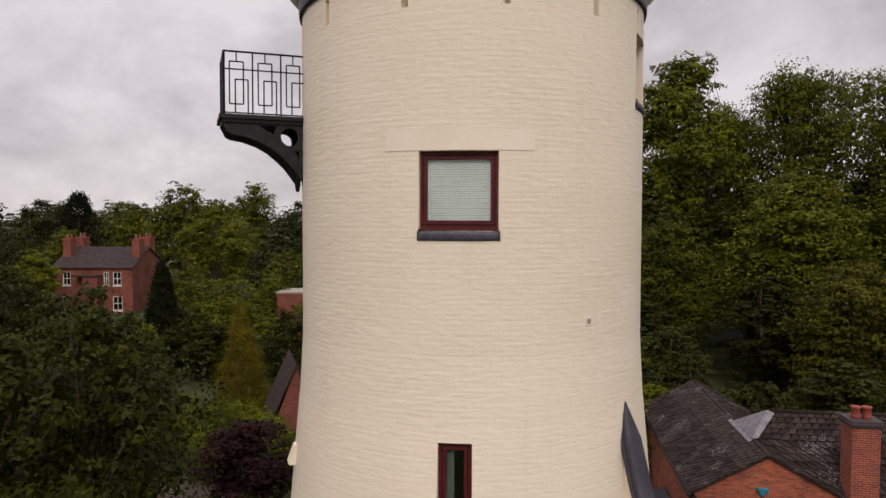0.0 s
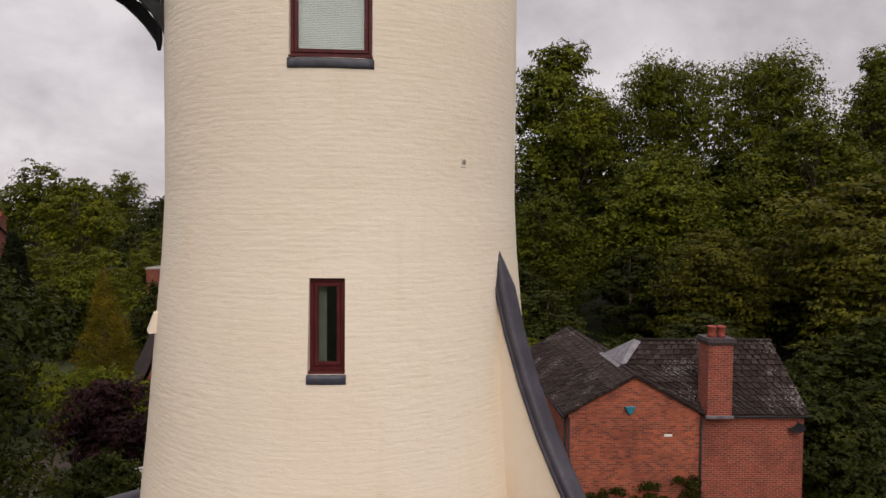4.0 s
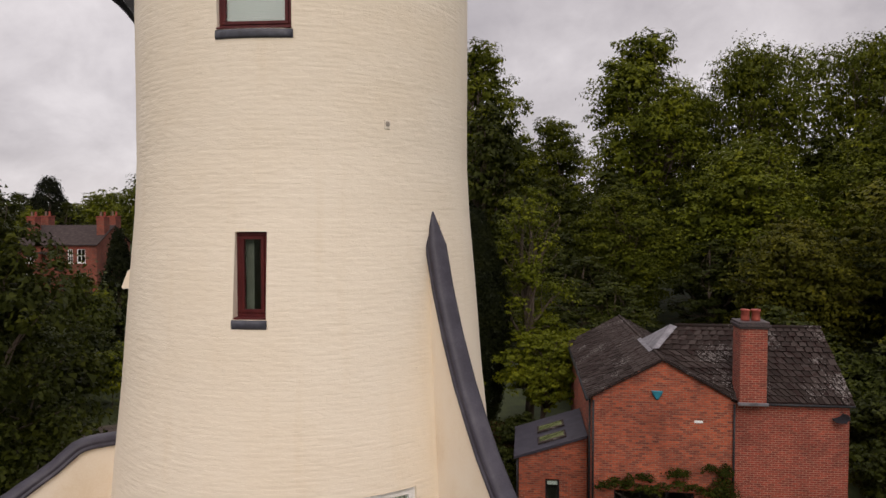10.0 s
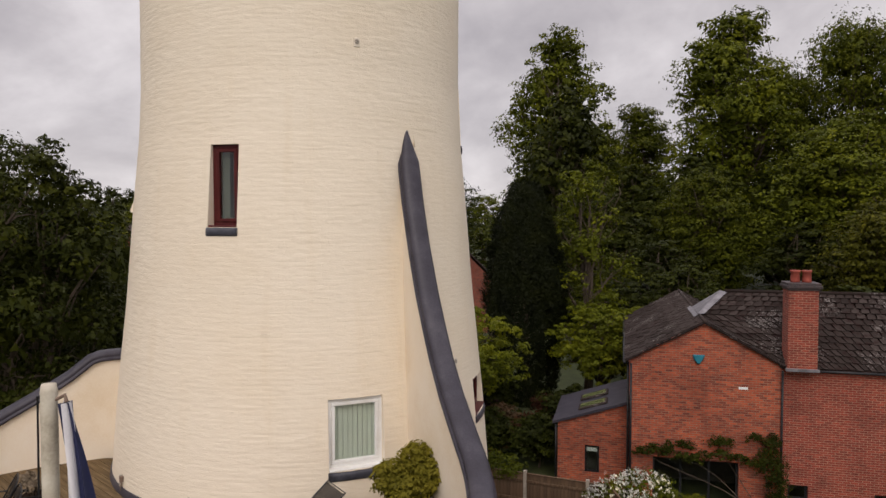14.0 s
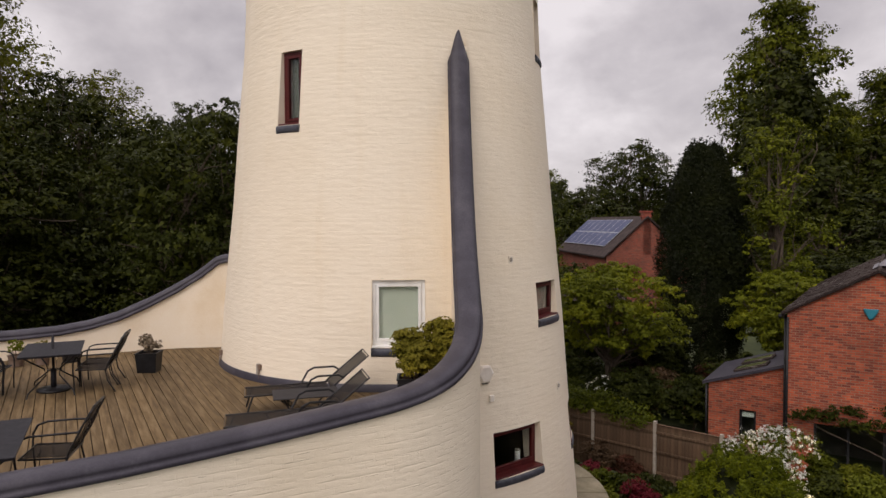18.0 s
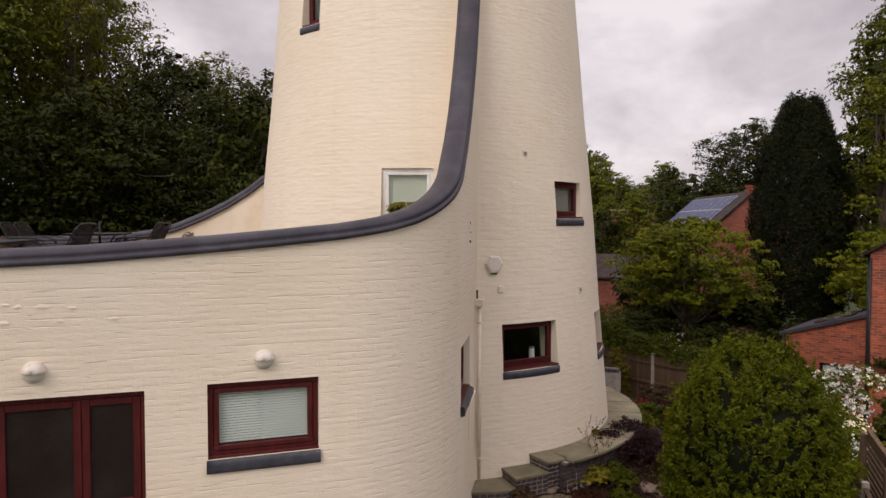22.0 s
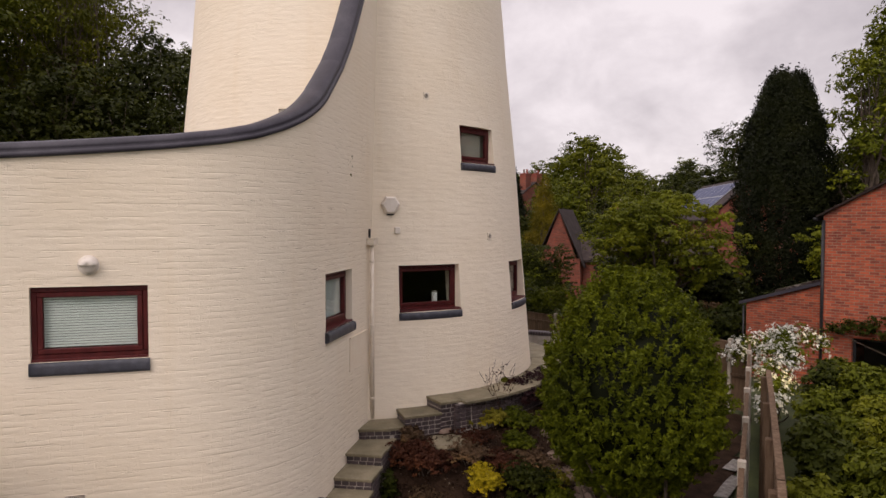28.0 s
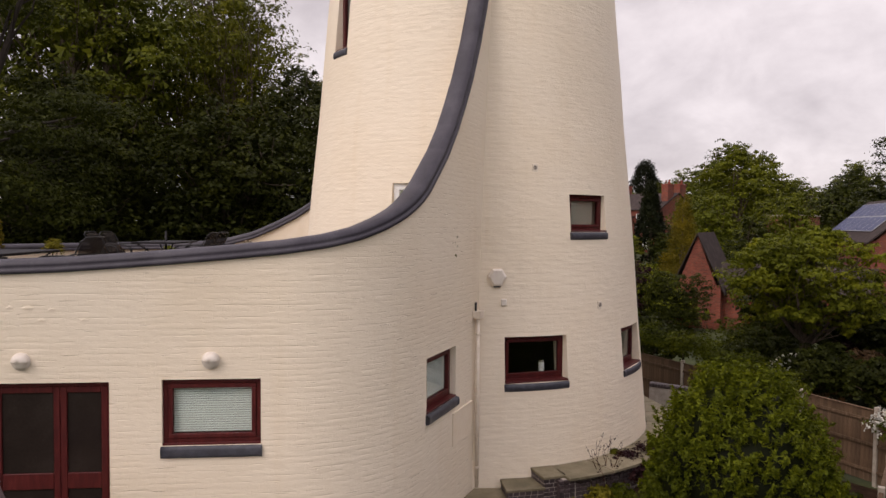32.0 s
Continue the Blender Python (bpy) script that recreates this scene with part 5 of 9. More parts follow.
def ground_sheet():
    rs = [0] + list(np.arange(0.6, 24, 0.6)) + list(24 * 1.13 ** np.arange(0, 40))
    rs = [r for r in rs if r < 2600]
    n = 120
    verts, faces = [], []
    for r in rs:
        for k in range(n):
            x, y = 5 + r * math.cos(2 * math.pi * k / n), 11 + r * math.sin(2 * math.pi * k / n)
            verts.append((x, y, ground_z(x, y)))
    for a in range(len(rs) - 1):
        for k in range(n):
            faces.append((a * n + k, a * n + (k + 1) % n, (a + 1) * n + (k + 1) % n, (a + 1) * n + k))
    me = bpy.data.meshes.new("ground")
    me.from_pydata(verts, [], faces)
    me.polygons.foreach_set("use_smooth", [True] * len(faces))
    return tagged(link_mesh("ground", me, M["grass"]), "grassy ground falling away from the tower", "ground", kind="structure")


ground_sheet()


def patch(name, label, poly, material, lift=0.03, step=0.5, cat="ground"):
    """A surface laid on the ground within a plan outline."""
    xs, ys = [p[0] for p in poly], [p[1] for p in poly]

    def inside(x, y):
        c = False
        for i, (x1, y1) in enumerate(poly):
            x0, y0 = poly[i - 1]
            if (y0 > y) != (y1 > y) and x < (x1 - x0) * (y - y0) / (y1 - y0) + x0:
                c = not c
        return c
    bm = bmesh.new()
    vs = {}
    nx, ny = int((max(xs) - min(xs)) / step) + 2, int((max(ys) - min(ys)) / step) + 2
    for i in range(nx):
        for j in range(ny):
            cx, cy = min(xs) + (i + 0.5) * step, min(ys) + (j + 0.5) * step
            if inside(cx, cy):
                q = []
                for a, b in ((0, 0), (1, 0), (1, 1), (0, 1)):
                    key = (i + a, j + b)
                    if key not in vs:
                        x, y = min(xs) + key[0] * step, min(ys) + key[1] * step
                        x, y = x + 0.2 * step * nz(x, y, 1), y + 0.2 * step * nz(x, y, 9)
                        vs[key] = bm.verts.new((x, y, ground_z(x, y) + lift + 0.03 * nz(x * 2, y * 2, 2)))
                    q.append(vs[key])
                bm.faces.new(q)
    return tagged(part(name, bm, material, None, label, True), category=cat, kind="structure")


patch("garden_bed", "dark soil of the planted garden bed", [(4.2, 4.5), (8.2, 5.5), (8.2, 16), (7.4, 20), (3.4, 20), (3.4, 4.5)], M["soil"], 0.04, 0.3, "soil")
patch("driveway", "grey-brown drive between the trees", [(-20, 33), (-13, 30), (-9.5, 35), (-11, 44), (-15, 44), (-14, 38)], M["asphalt"], 0.06, 0.8, "driveway")


# ---------------------------------------------------------------- brick house beside the garden
HO, HA = Vector((8.54, 23.17)), -7.6
HM = Matrix.Translation((HO.x, HO.y, 0)) @ Matrix.Rotation(radians(HA), 4, "Z")
house = thing("brick_house", HM, "red brick house with a gable, slate roofs and a tall chimney", "house")
GZ = -1.35


def wall_quad(name, pts, material, parent, label=""):
    bm = bmesh.new()
    bm.faces.new([bm.verts.new(p) for p in pts])
    return box_uv(part(name, bm, material, parent, label))


def house_wall(name, poly, y, thick, material, holes=(), label="", parent=None):
    """A wall facing -y in house space: outline in x and z, with rectangular openings."""
    bm = bmesh.new()
    o = [bm.verts.new((x, y, z)) for x, z in poly]
    es = [bm.edges.new((o[i], o[(i + 1) % len(o)])) for i in range(len(o))]
    for x0, x1, z0, z1 in holes:
        r = [bm.verts.new((x, y, z)) for x, z in ((x0, z0), (x1, z0), (x1, z1), (x0, z1))]
        es += [bm.edges.new((r[i], r[(i + 1) % 4])) for i in range(4)]
    bmesh.ops.triangle_fill(bm, use_beauty=True, use_dissolve=False, edges=es, normal=(0, -1, 0))
    g = bmesh.ops.extrude_face_region(bm, geom=bm.faces[:])
    bmesh.ops.translate(bm, vec=(0, thick, 0), verts=[v for v in g["geom"] if isinstance(v, bmesh.types.BMVert)])
    bmesh.ops.recalc_face_normals(bm, faces=bm.faces[:])
    return box_uv(part(name, bm, material, parent if parent is not None else house, label))


EV, AP = 3.92, 5.18
GW, RW = 4.68, 8.42
g_holes = [(0.75, 3.45, GZ + 0.25, 0.62)]
house_wall("gable_wall", [(0, GZ), (GW, GZ), (GW, EV), (GW / 2, AP), (0, EV)], 0, 0.3, M["brick"], g_holes)
r_holes = [(GW + 0.25, GW + 0.85, GZ + 0.9, 0.05), (GW + 2.75, GW + 3.4, GZ + 0.9, -0.05)]
house_wall("wing_wall", [(GW + 0.004, GZ), (RW, GZ), (RW, 3.86), (GW + 0.004, 3.86)], 0.02, 0.3, M["brick_new"], r_holes)
bm = bmesh.new()
for x0, x1, y0, y1, z1 in ((0, 0.3, 0.3, 11.0, EV), (GW - 0.3, GW, 5.6, 11.0, EV)):
    bx(bm, x0, x1, y0 + 0.004, y1, GZ, z1)
bx(bm, 0.3, GW - 0.3, 10.7, 11.0, GZ, EV)
box_uv(part("side_wall", bm, M["brick"], house))
bm = bmesh.new()
bx(bm, RW - 0.3, RW, 0.33, 5.3, GZ, 3.86)
bx(bm, GW + 0.02, RW - 0.3, 5.3, 5.6, GZ, 3.86)
box_uv(part("side_wall", bm, M["brick_new"], house))
house_wall("wing_gable", [(0, 0), (1, 0), (0.5, 1)], 0, 0.01, M["brick_new"]).matrix_local = Matrix.Translation((RW - 0.004, 0.3, 3.86)) @ Matrix.Rotation(radians(90), 4, "Z") @ Matrix.Diagonal((5.2, 1, 2.1, 1))


def glazing(x0, x1, z0, z1, y, label, bars=1):
    w = part("window", bx(bx(bx(bx(bmesh.new(), x0, x1, y, y + 0.07, z0, z0 + 0.07, 0.004), x0, x1, y, y + 0.07, z1 - 0.07, z1, 0.004),
             x0, x0 + 0.07, y, y + 0.07, z0 + 0.071, z1 - 0.071, 0.004), x1 - 0.07, x1, y, y + 0.07, z0 + 0.071, z1 - 0.071, 0.004), M["blackplastic"], house, label)
    for k in range(1, bars):
        xx = x0 + (x1 - x0) * k / bars
        part("mullion", bx(bmesh.new(), xx - 0.035, xx + 0.035, y, y + 0.06, z0 + 0.071, z1 - 0.071, 0.004), M["blackplastic"], w)
    g = part("pane", bx(bmesh.new(), x0 + 0.06, x1 - 0.06, y + 0.03, y + 0.036, z0 + 0.06, z1 - 0.06), M["glass"], w)
    g.visible_shadow = False
    return w


glazing(*g_holes[0], 0.12, "dark-framed glazed garden doors", 3)
for h in r_holes:
    glazing(*h, 0.12, "small dark-framed window")
# added dark plates behind the panes, coloured as an unlit room
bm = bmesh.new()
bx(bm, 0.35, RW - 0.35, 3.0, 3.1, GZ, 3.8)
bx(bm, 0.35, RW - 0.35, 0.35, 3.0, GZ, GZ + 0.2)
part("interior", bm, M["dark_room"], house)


def roof_plane(name, a, b, c, d, rows, cols, material, parent, near=300, thick=0.022, seed=1):
    """Slates over the quad a (eave start), b (eave end), c (ridge end), d (ridge start), overlapping upwards."""
    a, b, c, d = (Vector(p) for p in (a, b, c, d))
    n = (b - a).cross(d - a).normalized()
    if n.z < 0:
        n = -n
    # backing sheet whose dark colour gives the shaded, mossy gaps between slates
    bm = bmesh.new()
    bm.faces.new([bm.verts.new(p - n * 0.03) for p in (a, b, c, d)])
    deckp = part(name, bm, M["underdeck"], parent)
    rng = random.Random(seed)
    w, hgt = 1.0 / cols, 1.0 / rows
    base = None
    made = 0
    rest_v, rest_f = [], []
    for r in range(rows):
        v0, v1 = r * hgt, (r + 1.35) * hgt
        shift = 0.5 * (r % 2)
        for k in range(-1, cols + 1):
            gap = w * (0.045 + 0.09 * rng.random())
            u0, u1 = (k + shift) * w + gap, (k + 1 + shift) * w - gap
            u0, u1 = max(0.0, u0), min(1.0, u1)
            if u1 - u0 < 0.15 * w:
                continue
            v1c = min(1.0, v1)
            lift = 0.028 + 0.034 * rng.random()
            dv = hgt * 0.14 * (rng.random() - 0.5)

            def at(u, v, h):
                return (a + (b - a) * u) * (1 - v) + (d + (c - d) * u) * v + n * h
            q = [at(u0, v0 + dv, lift + thick), at(u1, v0 + dv, lift + thick), at(u1, v1c, thick), at(u0, v1c, thick)]
            q2 = [at(u0, v0 + dv, lift), at(u1, v0 + dv, lift), at(u1, v1c, 0), at(u0, v1c, 0)]
            if made < near:
                me = bpy.data.meshes.new("slate")
                me.from_pydata([tuple(p) for p in q + q2], [], [(0, 1, 2, 3), (4, 5, 1, 0), (5, 6, 2, 1), (7, 4, 0, 3)])
                link_mesh("slate", me, material, deckp)
                made += 1
            else:
                i = len(rest_v)
                rest_v += [tuple(p) for p in q + q2]
                rest_f += [(i, i + 1, i + 2, i + 3), (i + 4, i + 5, i + 1, i), (i + 5, i + 6, i + 2, i + 1), (i + 7, i + 4, i, i + 3)]
    if rest_v:
        me = bpy.data.meshes.new("slates")
        me.from_pydata(rest_v, [], rest_f)
        tagged(link_mesh("slate_rest", me, material, deckp), kind="stuff")
    return deckp


ov = 0.16
ez = EV - 0.09
L_SL = [(-ov, -0.08, ez), (-ov, 11.1, ez), (GW / 2, 11.1, AP + 0.05), (GW / 2, -0.08, AP + 0.05)]
RZ = 5.98
rid = (RW + 0.12, 2.75, RZ)


def roofs():
    # long gabled wing
    roof_plane("roof_slope", L_SL[0], L_SL[1], L_SL[2], L_SL[3], 11, 44, M["slate"], house, 300, seed=3)
    roof_plane("roof_slope", (GW + ov, 11.1, ez), (GW + ov, -0.08, ez), (GW / 2, -0.08, AP + 0.05), (GW / 2, 11.1, AP + 0.05), 9, 34, M["slate"], house, 0, seed=4)
    # wing with its ridge along the garden front, running into the long wing's roof
    vy, vz = 1.74, 5.23
    roof_plane("roof_slope", (GW + 0.02, -0.12, 3.84), (RW + 0.12, -0.12, 3.84), (RW + 0.12, vy, vz), (GW / 2, vy, vz), 8, 20, M["slate"], house, 300, seed=5)
    roof_plane("roof_slope", (GW / 2, vy, vz), (RW + 0.12, vy, vz), (RW + 0.12, 2.75, RZ), (3.2, 2.75, RZ), 5, 20, M["slate"], house, 120, seed=8)
    roof_plane("roof_slope", (RW + 0.12, 5.62, 3.84), (GW - 0.05, 5.62, 3.84), (3.2, 2.75, RZ), (RW + 0.12, 2.75, RZ), 9, 14, M["slate"], house, 0, seed=6)


bm = bmesh.new()
tube(bm, [(GW / 2, -0.1, AP + 0.07), (GW / 2, 1.6, AP + 0.07)], 0.06, 8)
tube(bm, [(GW / 2, 4.1, AP + 0.07), (GW / 2, 11.1, AP + 0.07)], 0.06, 8)
part("ridge", bm, M["slate"], house, smooth=True)
bm = tube(bmesh.new(), [(3.3, 2.75, RZ + 0.03), (RW + 0.12, 2.75, RZ + 0.03)], 0.07, 8)
part("ridge", bm, M["slate"], house, smooth=True)
# lead valley between the two roofs
bm = bmesh.new()
bm.faces.new([bm.verts.new(p) for p in ((GW / 2 - 0.05, 1.62, 5.30), (GW / 2 + 0.16, 1.64, 5.30), (3.36, 2.6, 5.98), (3.15, 2.8, 6.04))])
bm.faces.new([bm.verts.new(p) for p in ((GW / 2 - 0.05, 1.62, 5.30), (3.15, 2.8, 6.04), (GW / 2 - 0.05, 4.0, 5.26))])
bm.faces.new([bm.verts.new(p) for p in ((GW / 2 - 0.06, 1.5, 5.28), (GW / 2 - 0.06, 4.2, 5.28), (GW / 2 - 0.20, 4.2, 5.20), (GW / 2 - 0.20, 1.5, 5.20))])
lead = part("lead_valley", bm, M["lead"], house, "pale grey lead flashing")
# barge boards, gutters, pipes
bm = bmesh.new()
tube(bm, [(-0.16, -0.1, EV - 0.08), (GW / 2, -0.1, AP + 0.02), (GW + 0.16, -0.1, EV - 0.08)], 0.026, 6)
part("verge", bm, M["slate"], house)
bm = tube(bmesh.new(), [(GW + 0.1, -0.17, 3.80), (RW + 0.1, -0.17, 3.80)], 0.042, 8)
part("gutter", bm, M["blackplastic"], house, smooth=True)
bm = tube(bmesh.new(), [(-0.2, -0.1, 3.78), (-0.2, 11, 3.78)], 0.055, 8)
part("gutter", bm, M["blackplastic"], house, smooth=True)
for x, y in ((0.02, -0.05), (GW + 0.03, -0.06), (-0.08, 0.25)):
    bm = tube(bmesh.new(), [(x, y, GZ), (x, y, 3.75)], 0.036, 8)
    part("downpipe", bm, M["blackplastic"], house, smooth=True)
# chimney
cx0, cx1 = GW + 0.10, GW + 0.96
bm = bmesh.new()
bx(bm, cx0, cx1, -0.35, 0.48, 3.86, 6.36)
ch = box_uv(part("chimney", bm, M["brick_new"], house, "tall red brick chimney stack"))
for g, z0, z1 in ((0.03, 6.361, 6.43), (0.09, 6.431, 6.52), (0.06, 6.521, 6.60)):
    bm = bmesh.new(); bx(bm, cx0 - g, cx1 + g, -0.35 - g, 0.48 + g, z0, z1, 0.01)
    part("chimney_cap", bm, M["bluebrick"], ch)
for xx in (0.26, 0.60):
    bm = lathe(bmesh.new(), [(0.15, 6.6), (0.14, 6.66), (0.13, 6.9), (0.155, 6.92), (0.155, 6.98), (0.12, 6.98)], 16, Matrix.Translation((cx0 + xx, 0.06, 0)))
    part("chimney_pot", bm, M["terracotta"], ch, smooth=True)
bm = bmesh.new(); bx(bm, cx0 - 0.06, cx1 + 0.06, -0.42, -0.34, 3.80, 3.90, 0.01)
part("flashing", bm, M["lead"], ch)
# alarm, plate, dish
alarm2 = thing("alarm_box", HM @ Matrix.Translation((2.16, -0.06, 4.0)), "teal triangular alarm box on the gable", "alarm box")
bm = bmesh.new()
for y, k in ((0.05, 1), (-0.02, 1), (-0.05, 0.8)):
    for x, z in ((-0.19, 0.14), (0.19, 0.14), (0.17, 0.05), (0.04, -0.16), (-0.04, -0.16), (-0.17, 0.05)):
        bm.verts.new((x * k, y, z * k))
vv = bm.verts[:]
for a in (0, 6):
    for k in range(6):
        bm.faces.new((vv[a + k], vv[a + (k + 1) % 6], vv[a + 6 + (k + 1) % 6], vv[a + 6 + k]))
bm.faces.new(vv[12:18])
bmesh.ops.recalc_face_normals(bm, faces=bm.faces[:])
part("cover", bm, M["teal"], alarm2)
pl = thing("wall_vent", HM @ Matrix.Translation((3.55, -0.01, 3.1)), "small white vent plate on the gable", "vent")
part("plate", bx(bmesh.new(), -0.14, 0.14, -0.02, 0.01, -0.04, 0.04, 0.005), M["white"], pl)
dish = thing("satellite_dish", HM @ Matrix.Translation((RW - 0.3, -0.12, 3.35)) @ Matrix.Rotation(radians(-50), 4, "Z") @ Matrix.Rotation(radians(35), 4, "X") @ Matrix.Diagonal((0.8, 0.8, 0.8, 1)), "dark grey satellite dish on the house corner", "satellite dish")
bm = lathe(bmesh.new(), [(0.02, 0.0), (0.15, 0.012), (0.28, 0.05), (0.34, 0.085), (0.345, 0.082), (0.28, 0.044), (0.15, 0.005), (0.02, -0.008)], 28, Matrix.Diagonal((1, 0.85, 1, 1)), cap=False)
part("reflector", bm, M["table"], dish, smooth=True)
bm = tube(bmesh.new(), [(0, 0.26, 0.04), (0, 0.2, 0.3), (0, 0.02, 0.36)], 0.012, 6)
part("feed_arm", bm, M["table"], dish)
bm = tube(bmesh.new(), [(0, 0, 0), (0, 0.05, -0.2), (0.1, 0.1, -0.3)], 0.02, 6)
part("mount", bm, M["table"], dish)

# lean-to extension
lean = thing("lean_to", HM @ Matrix.Translation((-2.55, 1.4, 0)), "low brick lean-to with a grey sheet roof and two rooflights", "extension")
LW, LD = 2.5, 3.6
house_wall("front_wall", [(0, GZ), (LW, GZ), (LW, 1.98), (0, 1.18)], 0, 0.25, M["brick"], [(0.98, 1.5, -0.62, 0.38)], parent=lean)
bm = bmesh.new(); bx(bm, 0, 0.25, 0.254, LD, GZ, 1.16)
box_uv(part("side_wall", bm, M["brick"], lean))
bm = bmesh.new()
vs = [bm.verts.new(p) for p in ((-0.18, -0.12, 1.12), (LW, -0.12, 2.0), (LW, LD + 0.1, 2.0), (-0.18, LD + 0.1, 1.12), (-0.18, -0.12, 1.22), (LW, -0.12, 2.10), (LW, LD + 0.1, 2.10), (-0.18, LD + 0.1, 1.22))]
for f in ((3, 2, 1, 0), (4, 5, 6, 7), (0, 1, 5, 4), (1, 2, 6, 5), (2, 3, 7, 6), (3, 0, 4, 7)):
    bm.faces.new([vs[i] for i in f])
part("sheet_roof", bm, M["coping"], lean, "dark grey sheet roof")
tilt = Matrix.Rotation(-math.atan2(0.88, LW + 0.18), 4, "Y")
for y in (0.75, 2.15):
    t = Matrix.Translation((1.25, y, 1.70)) @ tilt
    rl = part("rooflight", bx(bmesh.new(), -0.55, 0.55, -0.36, 0.36, 0, 0.07, 0.01), M["slate"], lean)
    rl.matrix_local = t
    part("pane", bx(bmesh.new(), -0.47, 0.47, -0.28, 0.28, 0.071, 0.078), M["roofglass"], rl)
w = part("window", bx(bx(bx(bx(bmesh.new(), 0.98, 1.5, 0.08, 0.15, -0.62, -0.55), 0.98, 1.5, 0.08, 0.15, 0.31, 0.38), 0.98, 1.05, 0.08, 0.15, -0.549, 0.309), 1.43, 1.5, 0.08, 0.15, -0.549, 0.309), M["blackplastic"], lean)
g = part("pane", bx(bmesh.new(), 1.04, 1.44, 0.11, 0.116, -0.56, 0.32), M["glass"], w)
part("net_blind", bx(bmesh.new(), 1.04, 1.44, 0.16, 0.17, 0.12, 0.32), M["blind"], w)
part("back", bx(bmesh.new(), 0.3, LW, 1.2, 1.25, GZ, 1.1), M["dark_room"], lean)
for x in (-0.06,):
    bm = tube(bmesh.new(), [(x, -0.06, GZ), (x, -0.06, 1.1)], 0.034, 8)
    part("downpipe", bm, M["blackplastic"], lean, smooth=True)


# ---------------------------------------------------------------- houses farther off
def plain_house(name, m, w, d, ev, rg, label, brick="brick_far", chims=(), wins=(), roof="tile_far", base=-1.5, white=False):
    """A gabled brick house: x along its front, ridge along x."""
    h = thing(name, m, label, "house")
    holes = [(x, x + ww, z, z + hh) for x, z, ww, hh in wins]
    house_wall("front_wall", [(0, base), (w, base), (w, ev), (0, ev)], 0, 0.25, M[brick], holes, parent=h)
    house_wall("back_wall", [(0, base), (w, base), (w, ev), (0, ev)], d - 0.25, 0.25, M[brick], parent=h)
    for x in (0.0, w - 0.25):
        gw = house_wall("gable_wall", [(0.25, base), (d - 0.25, base), (d - 0.25, ev), (d / 2, rg - 0.06), (0.25, ev)], 0, 0.25, M[brick], parent=h)
        gw.matrix_local = Matrix.Translation((x + 0.25, 0, 0)) @ Matrix.Rotation(radians(90), 4, "Z")
    for s in (0, 1):
        bm = bmesh.new()
        y0, y1 = (-0.25, d / 2) if s == 0 else (d + 0.25, d / 2)
        dz = (rg - ev) * 0.25 / (d / 2)
        vs = [bm.verts.new(p) for p in ((-0.2, y0, ev - dz), (w + 0.2, y0, ev - dz), (w + 0.2, y1, rg), (-0.2, y1, rg), (-0.2, y0, ev - dz + 0.12), (w + 0.2, y0, ev - dz + 0.12), (w + 0.2, y1, rg + 0.12), (-0.2, y1, rg + 0.12))]
        for f in ((3, 2, 1, 0), (4, 5, 6, 7), (0, 1, 5, 4), (1, 2, 6, 5), (3, 0, 4, 7)):
            bm.faces.new([vs[i] for i in f])
        part("roof_slope", bm, M[roof], h)
    for x, z, ww, hh in wins:
        wf = part("window", bx(bx(bx(bx(bx(bx(bmesh.new(), x, x + ww, 0.06, 0.14, z, z + 0.09), x, x + ww, 0.06, 0.14, z + hh - 0.09, z + hh), x, x + 0.08, 0.06, 0.14, z + 0.091, z + hh - 0.091),
                  x + ww - 0.08, x + ww, 0.06, 0.14, z + 0.091, z + hh - 0.091), x + 0.081, x + ww - 0.081, 0.07, 0.13, z + hh / 2 - 0.04, z + hh / 2 + 0.04), x + ww / 2 - 0.03, x + ww / 2 + 0.03, 0.075, 0.125, z + 0.091, z + hh - 0.091), M["white"], h, "white sash window")
        part("pane", bx(bmesh.new(), x + 0.06, x + ww - 0.06, 0.10, 0.105, z + 0.06, z + hh - 0.06), M["glass"], wf)
        part("sill", bx(bmesh.new(), x - 0.08, x + ww + 0.08, -0.08, 0.05, z - 0.12, z - 0.01, 0.01), M["white"], wf)
        part("lintel", bx(bmesh.new(), x - 0.1, x + ww + 0.1, -0.02, 0.05, z + hh + 0.004, z + hh + 0.2, 0.01), M["terracotta"], wf)
    part("interior", bx(bmesh.new(), 0.3, w - 0.3, d / 2, d / 2 + 0.1, base, ev), M["dark_room"], h)
    for x, y, cw, cd, top, pots in chims:
        c = box_uv(part("chimney", bx(bmesh.new(), x, x + cw, y, y + cd, ev, top), M[brick], h))
        part("chimney_cap", bx(bx(bmesh.new(), x - 0.07, x + cw + 0.07, y - 0.07, y + cd + 0.07, top + 0.001, top + 0.14, 0.01), x - 0.04, x + cw + 0.04, y - 0.04, y + cd + 0.04, top - 0.35, top - 0.25), M["terracotta"], c)
        for k in range(pots):
            bm = lathe(bmesh.new(), [(0.14, 0), (0.12, 0.5), (0.14, 0.52), (0.14, 0.6)], 10, Matrix.Translation((x + cw * (k + 0.5) / pots, y + cd / 2, top + 0.14)))
            part("chimney_pot", bm, M["terracotta"] if k % 2 else M["stone"], c)
    return h


